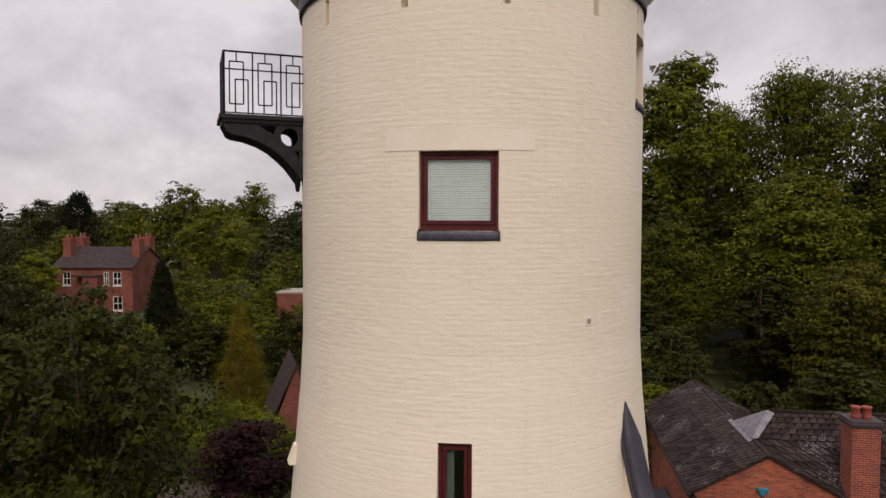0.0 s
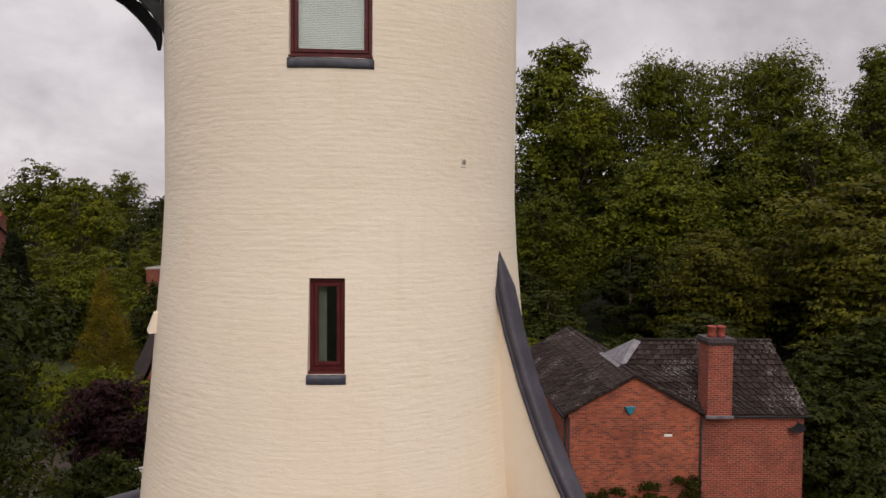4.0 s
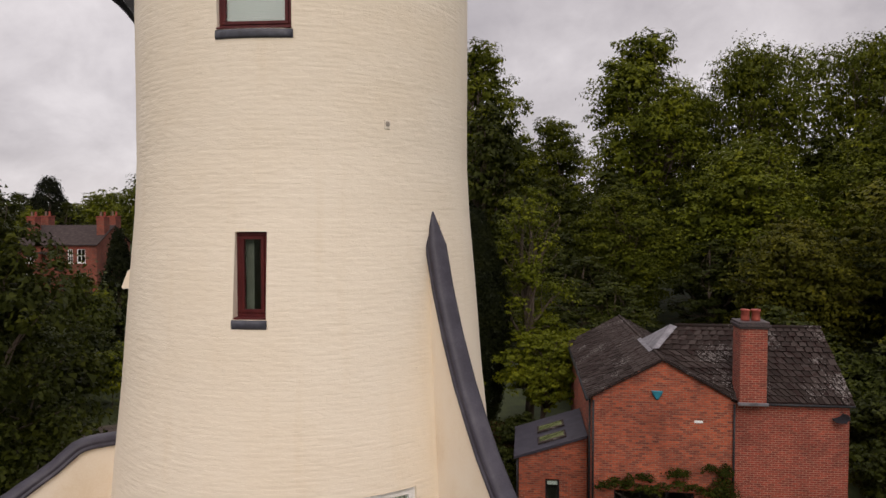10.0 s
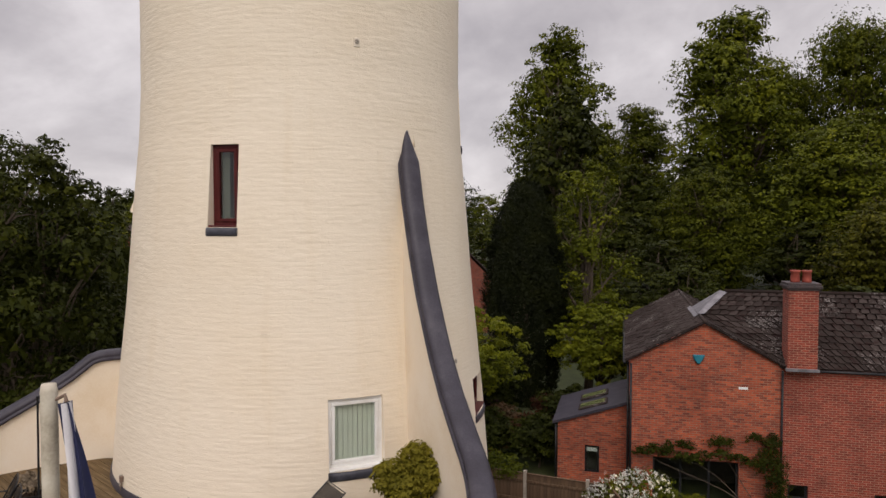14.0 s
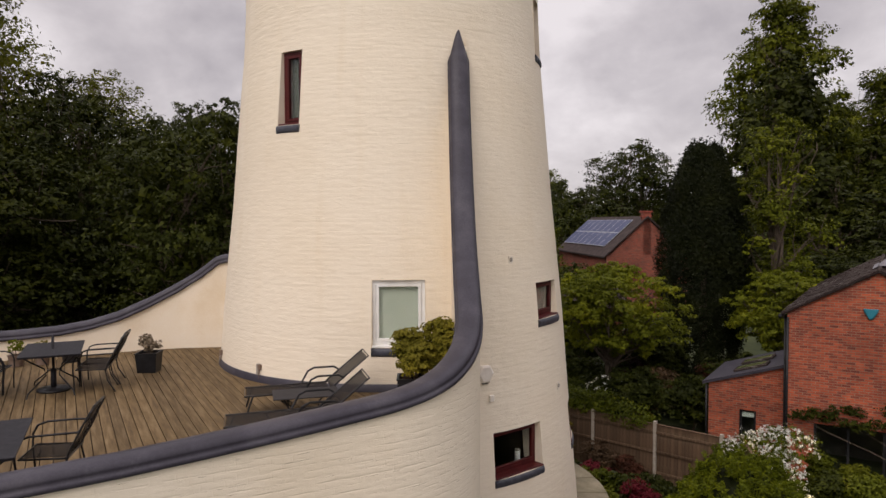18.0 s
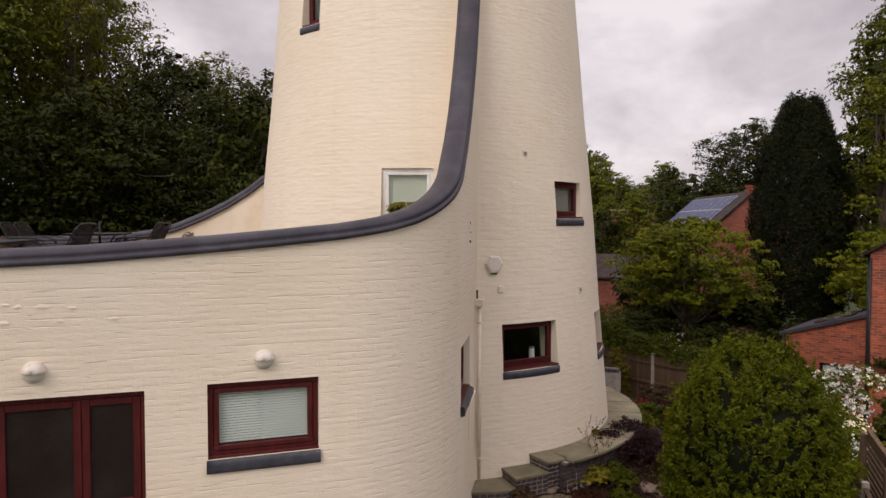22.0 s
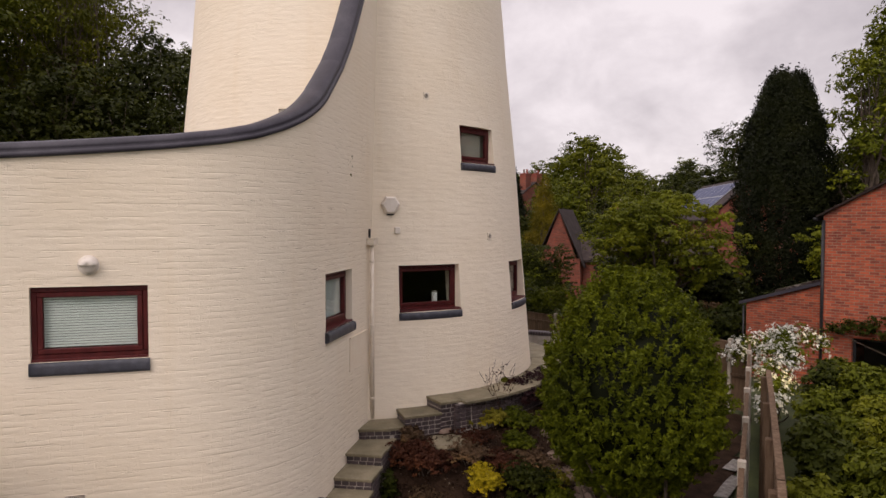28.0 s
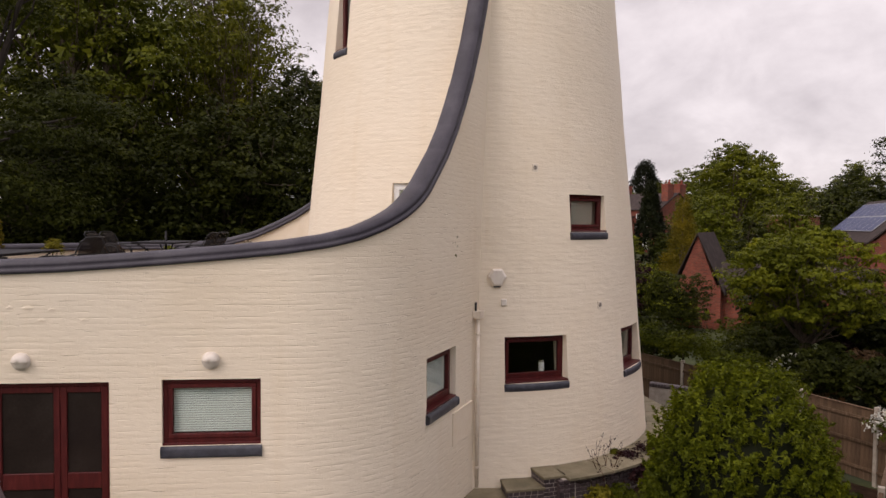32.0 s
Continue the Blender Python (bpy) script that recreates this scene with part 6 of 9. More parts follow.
# ---------------------------------------------------------------- plants
def leaves(name, pts, size, material, parent=None, rng=None, up=0.5, aspect=0.55, outward=None, kind="", label="", tri=True, wild=0.62):
    """One mesh of small pointed leaves at pts (n x 3); size is a leaf's length, one or one for each."""
    rng = rng or np.random.default_rng(1)
    n = len(pts)
    nrm = rng.normal(size=(n, 3)) * wild
    nrm[:, 2] += up * 1.3
    if outward is not None:
        nrm += outward * 1.6
    nrm /= np.linalg.norm(nrm, axis=1)[:, None] + 1e-9
    a = np.cross(nrm, rng.normal(size=(n, 3)))
    a /= np.linalg.norm(a, axis=1)[:, None] + 1e-9
    b = np.cross(nrm, a)
    L = (np.asarray(size) * rng.uniform(0.65, 1.35, n))[:, None] * 0.5
    W = L * aspect
    fold = nrm * W * 0.35
    c = 3 if tri else 4
    v = np.empty((n, c, 3))
    if tri:
        v[:, 0], v[:, 1], v[:, 2] = pts - a * L + b * W * 0.9, pts + a * L * 1.1, pts - a * L * 0.6 - b * W * 1.1 + fold
    else:
        v[:, 0], v[:, 1], v[:, 2], v[:, 3] = pts - a * L, pts + b * W + fold, pts + a * L, pts - b * W + fold
    me = bpy.data.meshes.new(name)
    me.vertices.add(n * c)
    me.vertices.foreach_set("co", v.reshape(-1).astype(np.float32))
    me.loops.add(n * c)
    me.loops.foreach_set("vertex_index", np.arange(n * c, dtype=np.int32))
    me.polygons.add(n)
    me.polygons.foreach_set("loop_start", np.arange(0, n * c, c, dtype=np.int32))
    me.polygons.foreach_set("loop_total", np.full(n, c, dtype=np.int32))
    me.update(calc_edges=True)
    me.validate()
    ob = link_mesh(name, me, material, parent, label)
    if kind:
        tagged(ob, kind=kind)
    return ob


def clumped(lobes, n_clump, per, rng, spread=0.16, shell=0.8, low=-0.35, flat=0.6, inner=0.3):
    """Leaf points in clumps on the outsides of ellipsoid lobes, with the way out of each."""
    lobes = np.array(lobes, dtype=float)
    area = lobes[:, 3] * lobes[:, 5]
    pick = rng.choice(len(lobes), n_clump, p=area / area.sum())
    d = rng.normal(size=(n_clump, 3))
    d /= np.linalg.norm(d, axis=1)[:, None]
    d[:, 2] = np.where(d[:, 2] < low, -d[:, 2], d[:, 2])
    rad = shell + (1.04 - shell) * rng.random(n_clump) ** 0.6
    rad = np.where(rng.random(n_clump) < inner, rad * 0.6, rad)
    rad = np.where(rng.random(n_clump) < 0.06, rad * 1.16, rad)
    c = lobes[pick, :3] + d * lobes[pick, 3:6] * rad[:, None]
    sp = spread * np.minimum(lobes[pick, 3], lobes[pick, 5]) * rng.uniform(0.5, 1.5, n_clump)
    off_ = rng.normal(size=(n_clump, per, 3))
    way = off_ / (np.linalg.norm(off_, axis=2, keepdims=True) + 1e-9)
    way[:, :, 2] = np.where((way[:, :, 2] < -0.2) & (rng.random((n_clump, per)) < 0.75), -way[:, :, 2], way[:, :, 2])
    off_ = way * (1.55 * rng.uniform(0.25, 1.0, (n_clump, per, 1)) ** 0.6)
    off_ = off_ * sp[:, None, None]
    off_[:, :, 2] *= flat
    pts = (c[:, None, :] + off_).reshape(-1, 3)
    out = (way * 0.9 + d[:, None, :] * 0.4).reshape(-1, 3)
    return pts, out


def limb(bm, p0, p1, r0, r1, rng, bend=0.12, seg=6, n=6):
    p0, p1 = Vector(p0), Vector(p1)
    L = (p1 - p0).length
    pts, rs = [], []
    w1, w2 = rng.normal(size=3) * bend * L, rng.normal(size=3) * bend * L * 0.5
    for k in range(seg + 1):
        t = k / seg
        o = Vector(w1) * math.sin(math.pi * t) + Vector(w2) * math.sin(2 * math.pi * t)
        pts.append(p0.lerp(p1, t) + o * 0.6)
        rs.append(r0 + (r1 - r0) * t)
    tube(bm, pts, rs, n)
    return pts


SIZE, PLACED = {}, set()


def tree(name, label, seed, height, lobes, leaf, mat, n_clump, per, trunk_r=0.25, fork=0.3, spread=0.16, shell=0.72, group="", up=0.5, low=-0.35, bare=0, flat=0.6, category="tree", aspect=0.66, close=5, bark="trunk"):
    """A broadleaf tree standing at its origin: trunk, limbs into every lobe, and a crown of leaf clumps."""
    rng = np.random.default_rng(seed)
    ob = thing(name, pose(0, 0, 0), label, category, group)
    bm = bmesh.new()
    fz = height * fork
    limb(bm, (0, 0, -0.6), (rng.normal() * 0.2, rng.normal() * 0.2, fz), trunk_r * 1.35, trunk_r * 0.85, rng, 0.03, 6, 8)
    for x, y, z, rx, ry, rz in lobes:
        e = limb(bm, (0, 0, fz * rng.uniform(0.7, 1.0)), (x, y, z), trunk_r * 0.55, trunk_r * 0.12, rng, 0.10, 6, 5)
        for k in range(max(0, 2 + bare)):
            q = Vector((x, y, z)) + Vector(rng.normal(size=3)).normalized() * (0.85 if k < 2 else 1.04) * min(rx, rz)
            limb(bm, e[rng.integers(3, 6)], q, trunk_r * 0.16, 0.015, rng, 0.15, 3, 3)
    part("trunk", bm, M[bark], ob, "brown trunk and limbs")
    pts, out = clumped(lobes, n_clump, per, rng, spread, shell, low, flat)
    SIZE[id(ob)] = (np.percentile(pts[:, 2], 99.7), 2 * np.percentile(np.hypot(pts[:, 0], pts[:, 1]), 99))
    # larger leaf masses deep inside close the crown
    p2, o2 = clumped(lobes, max(20, n_clump // close), 16, rng, spread, 0.25, -0.9, flat, 1.0)
    size = np.concatenate([np.full(len(pts), leaf), np.full(len(p2), leaf * 1.8)])
    leaves("crown", np.concatenate([pts, p2]), size, LEAF[mat], ob, rng, up, aspect, np.concatenate([out, o2]))
    return ob


def lobes_for(seed, h, w, n, base=0.25, top_round=0.6):
    """Lobes of a lumpy crown h high and w wide."""
    rng = np.random.default_rng(seed)
    out = []
    for k in range(n):
        t = (k + 0.5) / n
        z = h * (base + (0.93 - base) * t)
        ww = w * 0.5 * (math.sin(math.pi * min(0.98, 0.18 + 0.74 * t)) ** top_round)
        a = k * 2.4 + rng.uniform(-0.5, 0.5)
        r = ww * rng.uniform(0.30, 0.55) * (1 - 0.6 * max(0, t - 0.7) / 0.3)
        s = ww * rng.uniform(0.36, 0.54)
        s = max(s, w * 0.13)
        out.append((r * math.cos(a), r * math.sin(a), min(z, h - s * 1.05), s, s, s * rng.uniform(0.7, 0.95)))
    return out


def flat_lobes(lobes):
    return [(x, y, z, rx, ry, rz * 0.5) for x, y, z, rx, ry, rz in lobes]


def stand(ob, x, y, s=1.0, turn=0.0, sz=None, dz=0.0):
    return copy_thing(ob, Matrix.Translation((x, y, ground_z(x, y) + dz)) @ Matrix.Rotation(radians(turn), 4, "Z") @ Matrix.Diagonal((s / ob.scale.x, s / ob.scale.y, (sz or s) / ob.scale.z, 1)))


def put(ob, x, y, top, width, turn=0.0, keep=True):
    """A tree on the ground at x, y, grown so that its crown ends at the height top and is width across."""
    h, w = SIZE[id(ob)]
    g = ground_z(x, y)
    m = Matrix.Translation((x, y, g)) @ Matrix.Rotation(radians(turn), 4, "Z") @ Matrix.Diagonal((width / w, width / w, (top - g) / h, 1))
    if id(ob) in PLACED:
        return copy_thing(ob, m @ Matrix.Diagonal((1 / ob.scale.x, 1 / ob.scale.y, 1 / ob.scale.z, 1)))
    PLACED.add(id(ob))
    ob.matrix_world = m
    return ob


def settle(ob, x, y, s=1.0, turn=0.0, sz=None, dz=0.0):
    ob.matrix_world = Matrix.Translation((x, y, ground_z(x, y) + dz)) @ Matrix.Rotation(radians(turn), 4, "Z") @ Matrix.Diagonal((s, s, sz or s, 1))
    return ob


WL = "tall green broadleaf tree in the wood"
wood_a = tree("tree", WL, 11, 24, lobes_for(1, 24, 13, 26, 0.16, 0.36), 0.30, "wood", 960, 36, 0.45, spread=0.26, group="woodland trees", shell=0.62, bare=3)
wood_b = tree("tree", WL, 12, 20, lobes_for(2, 20, 16, 26, 0.10), 0.295, "wood", 980, 36, 0.42, spread=0.26, group="woodland trees", shell=0.62, bare=3)
wood_d = tree("tree", "broad round-headed green tree in the wood", 18, 22, lobes_for(8, 22, 20, 34, 0.10, 0.28), 0.30, "wood", 1150, 34, 0.45, spread=0.24, group="woodland trees", shell=0.66, bare=2)
wood_c = tree("tree", "dark broadleaf tree in the wood", 13, 18, lobes_for(3, 18, 13, 20, 0.08), 0.42, "dark", 400, 25, 0.38, spread=0.26, group="woodland trees", shell=0.62, bare=1)
far_b = tree("tree", "green broadleaf tree in the distance", 31, 16, lobes_for(31, 16, 13, 18, 0.06), 0.40, "wood", 300, 24, 0.34, spread=0.3, group="far trees", shell=0.62, bare=-1)
far_l = tree("tree", "bright green broadleaf tree in the distance", 32, 14, lobes_for(32, 14, 11, 18, 0.06), 0.37, "spring", 300, 26, 0.30, spread=0.3, group="far trees", shell=0.62, bare=-1)
far_c = tree("tree", "dark green broadleaf tree in the distance", 33, 15, lobes_for(33, 15, 13, 18, 0.05), 0.42, "dark", 270, 24, 0.32, spread=0.3, group="far trees", shell=0.62, bare=-1)
feather = tree("tree", "olive green tree with drooping layered foliage", 34, 15, lobes_for(34, 15, 15, 26, 0.10), 0.30, "olive", 1000, 28, 0.34, spread=0.26, group="woodland trees", shell=0.6, bare=3, flat=0.28)
near_d = tree("tree", "dark leafy tree behind the deck", 14, 12, lobes_for(4, 12, 11, 20, 0.05), 0.18, "dark", 950, 34, 0.28, spread=0.22, group="trees behind the deck", shell=0.66, bare=2)
near_g = tree("tree", "green leafy tree behind the deck", 15, 18, lobes_for(5, 18, 13, 22, 0.06), 0.21, "wood", 1020, 34, 0.34, spread=0.22, group="trees behind the deck", shell=0.6, bare=5)
near_l = tree("tree", "light green open-crowned tree behind the deck", 19, 18, lobes_for(9, 18, 13, 26, 0.10), 0.17, "fresh", 1000, 32, 0.30, spread=0.22, group="trees behind the deck", shell=0.55, bare=5, close=14)
LIMBY = [(3.6 * math.cos(a), 3.6 * math.sin(a), 6.2 + 1.5 * math.sin(a * 2.7), 2.6, 2.6, 1.1) for a in np.linspace(0, 5.6, 8)]
LIMBY += [(4.6 * math.cos(a), 4.6 * math.sin(a), 9.3 + 0.9 * math.sin(a * 3.1), 2.2, 2.2, 0.8) for a in np.linspace(0.3, 5.9, 8)]
LIMBY += [(3.4 * math.cos(a), 3.4 * math.sin(a), 15.2 + 1.0 * math.sin(a * 2.2), 2.4, 2.4, 0.8) for a in np.linspace(0.6, 6.2, 7)] + [(0, 0, 17.5, 2.6, 2.6, 1.0)]
near_b = tree("tree", "dark tree with heavy bare limbs and drooping sprays", 20, 18, LIMBY, 0.125, "dark", 1700, 36, 0.36, fork=0.55, spread=0.6, group="trees behind the deck", shell=0.5, bare=0, flat=0.4, close=12, bark="darkbark")
bare_t = tree("tree", "thin tree with pale bare limbs and few leaves", 27, 12, lobes_for(12, 12, 5.0, 16, 0.30, 0.3), 0.14, "wood", 330, 26, 0.19, fork=0.45, spread=0.28, group="woodland trees", shell=0.5, bare=1, close=12)
lime_t = tree("small_tree", "small yellow-green spring tree", 16, 6.2, flat_lobes(lobes_for(6, 6.2, 7.2, 20, 0.34)), 0.115, "spring", 900, 34, 0.13, spread=0.26, group="small garden trees", shell=0.66, bare=1, flat=0.5)
shrub = tree("shrub", "dense dark green shrub", 17, 3.2, lobes_for(7, 3.2, 4.4, 11, 0.14), 0.16, "dark", 330, 24, 0.06, spread=0.24, group="garden shrubs", shell=0.66, category="shrub")

# the wood to the right, far and high
for ob, x, y, top, w, t in ((wood_a, 9.0, 88, 32.0, 15.0, 20), (wood_a, 28, 82, 32.0, 16.5, 120), (wood_d, 41.5, 81, 30.5, 18.0, 0), (wood_d, 53, 78, 31.0, 21.0, 200), (wood_a, 71, 80, 33.0, 13.0, 260), (wood_a, 20, 96, 24.0, 13.0, 300), (wood_b, 66, 74, 28.5, 18.0, 100),
                            (wood_b, 80, 68, 26, 19, 210), (wood_d, 36, 90, 27.0, 15.0, 60), (wood_b, 33, 64, 17.5, 17.0, 60), (wood_b, 48, 64, 21.0, 18.0, 170), (wood_b, 62, 56, 21, 18.0, 220), (wood_b, 21, 64, 13.0, 11.0, 330), (wood_b, 15, 92, 20, 12, 90)):
    put(ob, x, y, top, w, t)
for x, y, top, w, t in ((40, 46, 14.0, 17, 0), (35, 37, 10.5, 13, 130), (50, 40, 15, 17, 230), (29, 49, 10.0, 10, 60)):
    put(feather, x, y, top, w, t)
# its lower edge behind the brick house
for x, y, top, w, t in ((9.0, 72, 22.0, 13, 160), (12, 66, 11.5, 11, 0), (22, 72, 15.0, 12, 90), (4, 76, 11, 11, 150), (27, 57, 8.5, 10, 220), (16, 49, 5.5, 7, 300), (-8, 76, 9, 10, 70), (30, 33, 5.5, 9, 80), (27, 28, 4.2, 7, 150), (23, 39, 5.0, 8, 20), (36, 30, 6.0, 9, 200), (11, 48, 4.5, 6, 100), (16, 57, 7.0, 9, 260), (33, 52, 9, 10, 40), (41, 56, 10, 12, 140), (52, 52, 12, 13, 20), (17, 82, 15, 12, 200), (33, 74, 17, 14, 60), (46, 74, 19, 14, 10), (58, 68, 19, 14, 0), (8.5, 62, 5.0, 8, 50), (11.5, 57, 4.6, 7, 190)):
    put(wood_c, x, y, top, w, t)

# trees beyond the deck
for ob, x, y, top, w, t in ((near_d, -10.9, 19.6, 10.9, 8.8, 0), (near_d, -20, 27, 9.6, 10, 80), (near_d, -29.5, 37.5, 15.2, 12, 110), (near_d, -25, 24, 14.2, 12, 160), (near_d, -28, 33, 12.5, 13, 220), (near_d, -22, 18, 11.0, 11, 260), (near_d, -25, 11, 12.0, 12, 300), 
                            (near_d, -19, 33, 5.5, 8, 10), (near_l, -34, 23, 22.0, 16, 0), (near_l, -35, 34, 17.0, 13, 90), (near_b, -20.5, 5.4, 17.5, 14, 40), (near_g, -39, 14, 27.0, 17, 150), (near_g, -31, 14, 21.0, 13, 45), (near_l, -46, 26, 25, 16, 310),
                            (near_l, -28, 21, 18.5, 9, 200)):
    put(ob, x, y, top, w, t)
for ob, x, y, top, w, t in ((far_c, -21, 38, 5.5, 9, 200), (far_c, -30, 44, 6.5, 10, 250), (far_b, -48, 42, 14, 14, 210)):
    put(ob, x, y, top, w, t)

# far trees on the skyline beyond the red houses
for ob, x, y, top, w, t in ((far_b, -43.5, 116, 19.0, 14, 60), (far_b, -54, 122, 15.6, 13, 150), (far_c, -62, 126, 13.4, 11, 30), (far_c, -73, 124, 15.0, 14, 70), (far_c, -69, 104, 15.8, 14, 130), (far_b, -38, 130, 13.5, 12, 10), (far_b, -70, 262, 27, 22, 0), (far_c, -52, 262, 20, 30, 50), (far_c, -92, 258, 21, 30, 90), (far_b, -118, 255, 20, 30, 20), (far_c, -142, 250, 20, 32, 60), (far_c, -30, 268, 18, 28, 10), (far_b, -78, 270, 20.5, 26, 140), (far_c, -105, 240, 18.5, 26, 30), (far_c, -130, 236, 18.5, 26, 200),
                            (far_c, -28, 126, 14.2, 12, 200), (far_l, -29.5, 90, 15.2, 10.5, 20), (far_l, -34, 107, 16.0, 10, 100), (far_b, -19, 86, 9.3, 8.5, 250), (far_c, -24, 95, 9.8, 8, 80), (far_l, -52, 96, 12.0, 8, 140), (far_l, -46, 78, 9.6, 6, 200), (far_c, -49, 80, 11.2, 8, 260),
                            (far_c, -32.6, 52.7, 9.3, 7, 40), (far_b, -19, 63, 8.0, 7, 90), (far_b, -17.3, 70, 7.6, 6, 20), (far_c, -12.6, 57, 5.6, 6, 50), (far_b, -22, 66, 7.4, 6, 300), (far_c, -24.7, 45.7, 7.8, 7, 10), (far_c, -24.2, 53, 6.0, 6, 170), (far_b, -26, 72, 8.2, 7, 270), (far_c, -20, 46, 3.2, 6, 20), (far_c, -20, 60, 4.2, 6, 60), (far_c, -22.5, 62, 4.6, 6, 160), (far_c, -24, 66, 5.0, 7, 230),
                            (far_c, -36, 62, 6.5, 9, 60), (far_b, -42, 66, 7.2, 9, 160), (far_c, -52, 70, 9, 11, 250), (far_b, -60, 82, 11.5, 12, 20), (far_c, -30, 80, 7.0, 8, 110), (far_c, -14, 78, 9.0, 9, 210), (near_d, -7.6, 90, 16.6, 14, 310), (far_b, -2, 112, 13, 13, 30), (far_c, -20, 112, 12.0, 12, 130),
                            (far_c, -90, 120, 15, 16, 45), (far_c, -106, 128, 16, 18, 85), (far_b, -84, 100, 14, 14, 135), (far_c, -62, 62, 9, 11, 190), (far_b, -40, 50, 9.5, 9, 240), (far_l, -27, 60, 4.8, 6, 0), (far_l, -15, 62, 4.6, 5, 100), (far_b, -10.9, 60, 7.6, 6, 10), (far_c, -4.5, 50, 2.6, 5.5, 70), (far_c, -6.8, 57, 3.2, 6, 140), (far_c, -1.8, 46.5, 2.2, 5, 220), (far_c, -2.5, 62, 4.0, 7, 300)):
    put(ob, x, y, top, w, t)

put(bare_t, 8.3, 37.6, 11.8, 5.2, 30)
settle(lime_t, 1.9, 29.2, 1.0, 0, 1.07)
for x, y, s, t in ((8.7, 34.3, 1.0, 100), (11.5, 39, 0.9, 200), (-12.5, 37.5, 0.5, 150)):
    stand(lime_t, x, y, s, t)
settle(shrub, 5.5, 26.5, 0.7, 0)
for x, y, s, t in ((3.4, 27.0, 0.7, 60), (-2.5, 26, 0.8, 200), (7.0, 30.0, 0.8, 100), (-8, 27, 1.0, 20), (19.5, 30, 1.2, 300), (22, 27, 1.4, 40), (20, 24, 1.0, 70),
                   (-1, 34, 1.2, 90), (13, 42, 1.5, 140), (18, 40, 1.6, 10), (17, 36, 1.2, 60), (-18, 41, 1.4, 120), (-15, 30, 1.3, 300), (3, 33, 1.0, 0), (24, 33, 1.5, 20), (19, 20.5, 1.1, 170), (-16, 22, 1.4, 80), (-20, 13, 1.4, 10), (-19, 7, 1.4, 60)):
    stand(shrub, x, y, s, t)


def conifer(name, label, seed, h, r, mat, leaf, n_clump, per, power=0.9, droop=0.35, column=False, tiers=0):
    rng = np.random.default_rng(seed)
    ob = thing(name, pose(0, 0, 0), label, "conifer")
    bm = bmesh.new()
    limb(bm, (0, 0, -0.5), (0, 0, h * 0.95), r * 0.1 + 0.06, 0.02, rng, 0.01, 6, 8)
    z = rng.random(n_clump) ** (0.85 if column else 0.75) * h * 0.98
    t = z / h
    if column:
        prof = r * np.interp(t, (0, 0.1, 0.35, 0.54, 0.67, 0.81, 0.9, 0.96, 1.0), (0.6, 0.80, 1.0, 1.0, 0.93, 0.74, 0.56, 0.40, 0.20))
    else:
        prof = r * (1 - t) ** power + 0.05
    if tiers:
        z = h * 0.98 * (1 - rng.random(n_clump) ** 0.6)
        t = z / h
        prof = (r * (1 - t) ** 0.85 + 0.08) * (1.15 - 0.6 * ((t * tiers) % 1.0))
    a = rng.uniform(0, 2 * math.pi, n_clump)
    lump = 1 + (0.5 if tiers else 0.22) * np.array([nz(math.cos(q) * 1.6, math.sin(q) * 1.6, zz * 0.55 + seed) for q, zz in zip(a, z)])
    rr = prof * lump * rng.uniform(0.84, 1.02, n_clump)
    c = np.stack([rr * np.cos(a), rr * np.sin(a), z - droop * rr * (0 if column else 1)], 1)
    for k in range(0, n_clump, max(1, n_clump // 60)):
        tube(bm, [(0, 0, z[k]), tuple(c[k] * 0.96)], [0.03, 0.01], 4)
    part("trunk", bm, M["trunk"], ob)
    o = rng.normal(size=(n_clump, per, 3)) * (0.10 if not column else 0.075) * r * 0.55
    o[:, :, 2] *= 2.4 if column else 1.5
    out = np.stack([np.cos(a), np.sin(a), np.full(n_clump, 0.2)], 1)
    leaves("crown", (c[:, None] + o).reshape(-1, 3), leaf, LEAF[mat], ob, rng, -0.2 if column else 0.1, 0.4, np.repeat(out, per, axis=0), wild=0.62 if column else 1.0)
    return ob


settle(conifer("cypress", "tall black-green columnar cypress", 21, 11.75, 2.08, "cypress", 0.15, 3000, 32, column=True), 4.95, 37.0)
settle(conifer("golden_conifer", "golden yellow drooping pointed conifer", 22, 8.6, 2.5, "gold", 0.13, 1300, 32, 1.0, 0.55, tiers=8), -14.6, 49.9)
settle(conifer("fir_tree", "dark pointed fir tree", 23, 9.8, 2.6, "cypress", 0.30, 520, 24, 0.8, 0.5), -25.5, 63)
settle(conifer("pine_tree", "dark pine on the skyline", 24, 16, 5.4, "cypress", 0.5, 420, 24, 0.55, 0.2), -67, 128)

fh = plain_house("far_brick_house", Matrix.Translation((-48.7, 86.7, 0)), 9.9, 9.6, 7.1, 9.4, "red brick house with sash windows and chimneys among trees", chims=((8.9, 2.2, 0.95, 1.5, 10.5, 2), (8.9, 5.4, 0.95, 1.6, 10.6, 2), (0.1, 2.2, 0.95, 1.5, 10.5, 2), (0.1, 5.4, 0.95, 1.6, 10.6, 2)),
                 wins=((1.2, 4.85, 0.95, 1.7), (6.3, 4.85, 0.65, 1.7), (7.45, 4.85, 1.05, 1.7), (7.4, 1.7, 1.2, 1.8), (1.1, 1.7, 1.0, 1.8)))
box_uv(part("porch", bx(bmesh.new(), 4.2, 6.05, -1.2, -0.004, -1.0, 6.0), M["brick_far"], fh))
part("porch_roof", bx(bmesh.new(), 2.9, 6.2, -1.35, -0.004, 6.004, 6.2, 0.02), M["slate"], fh)
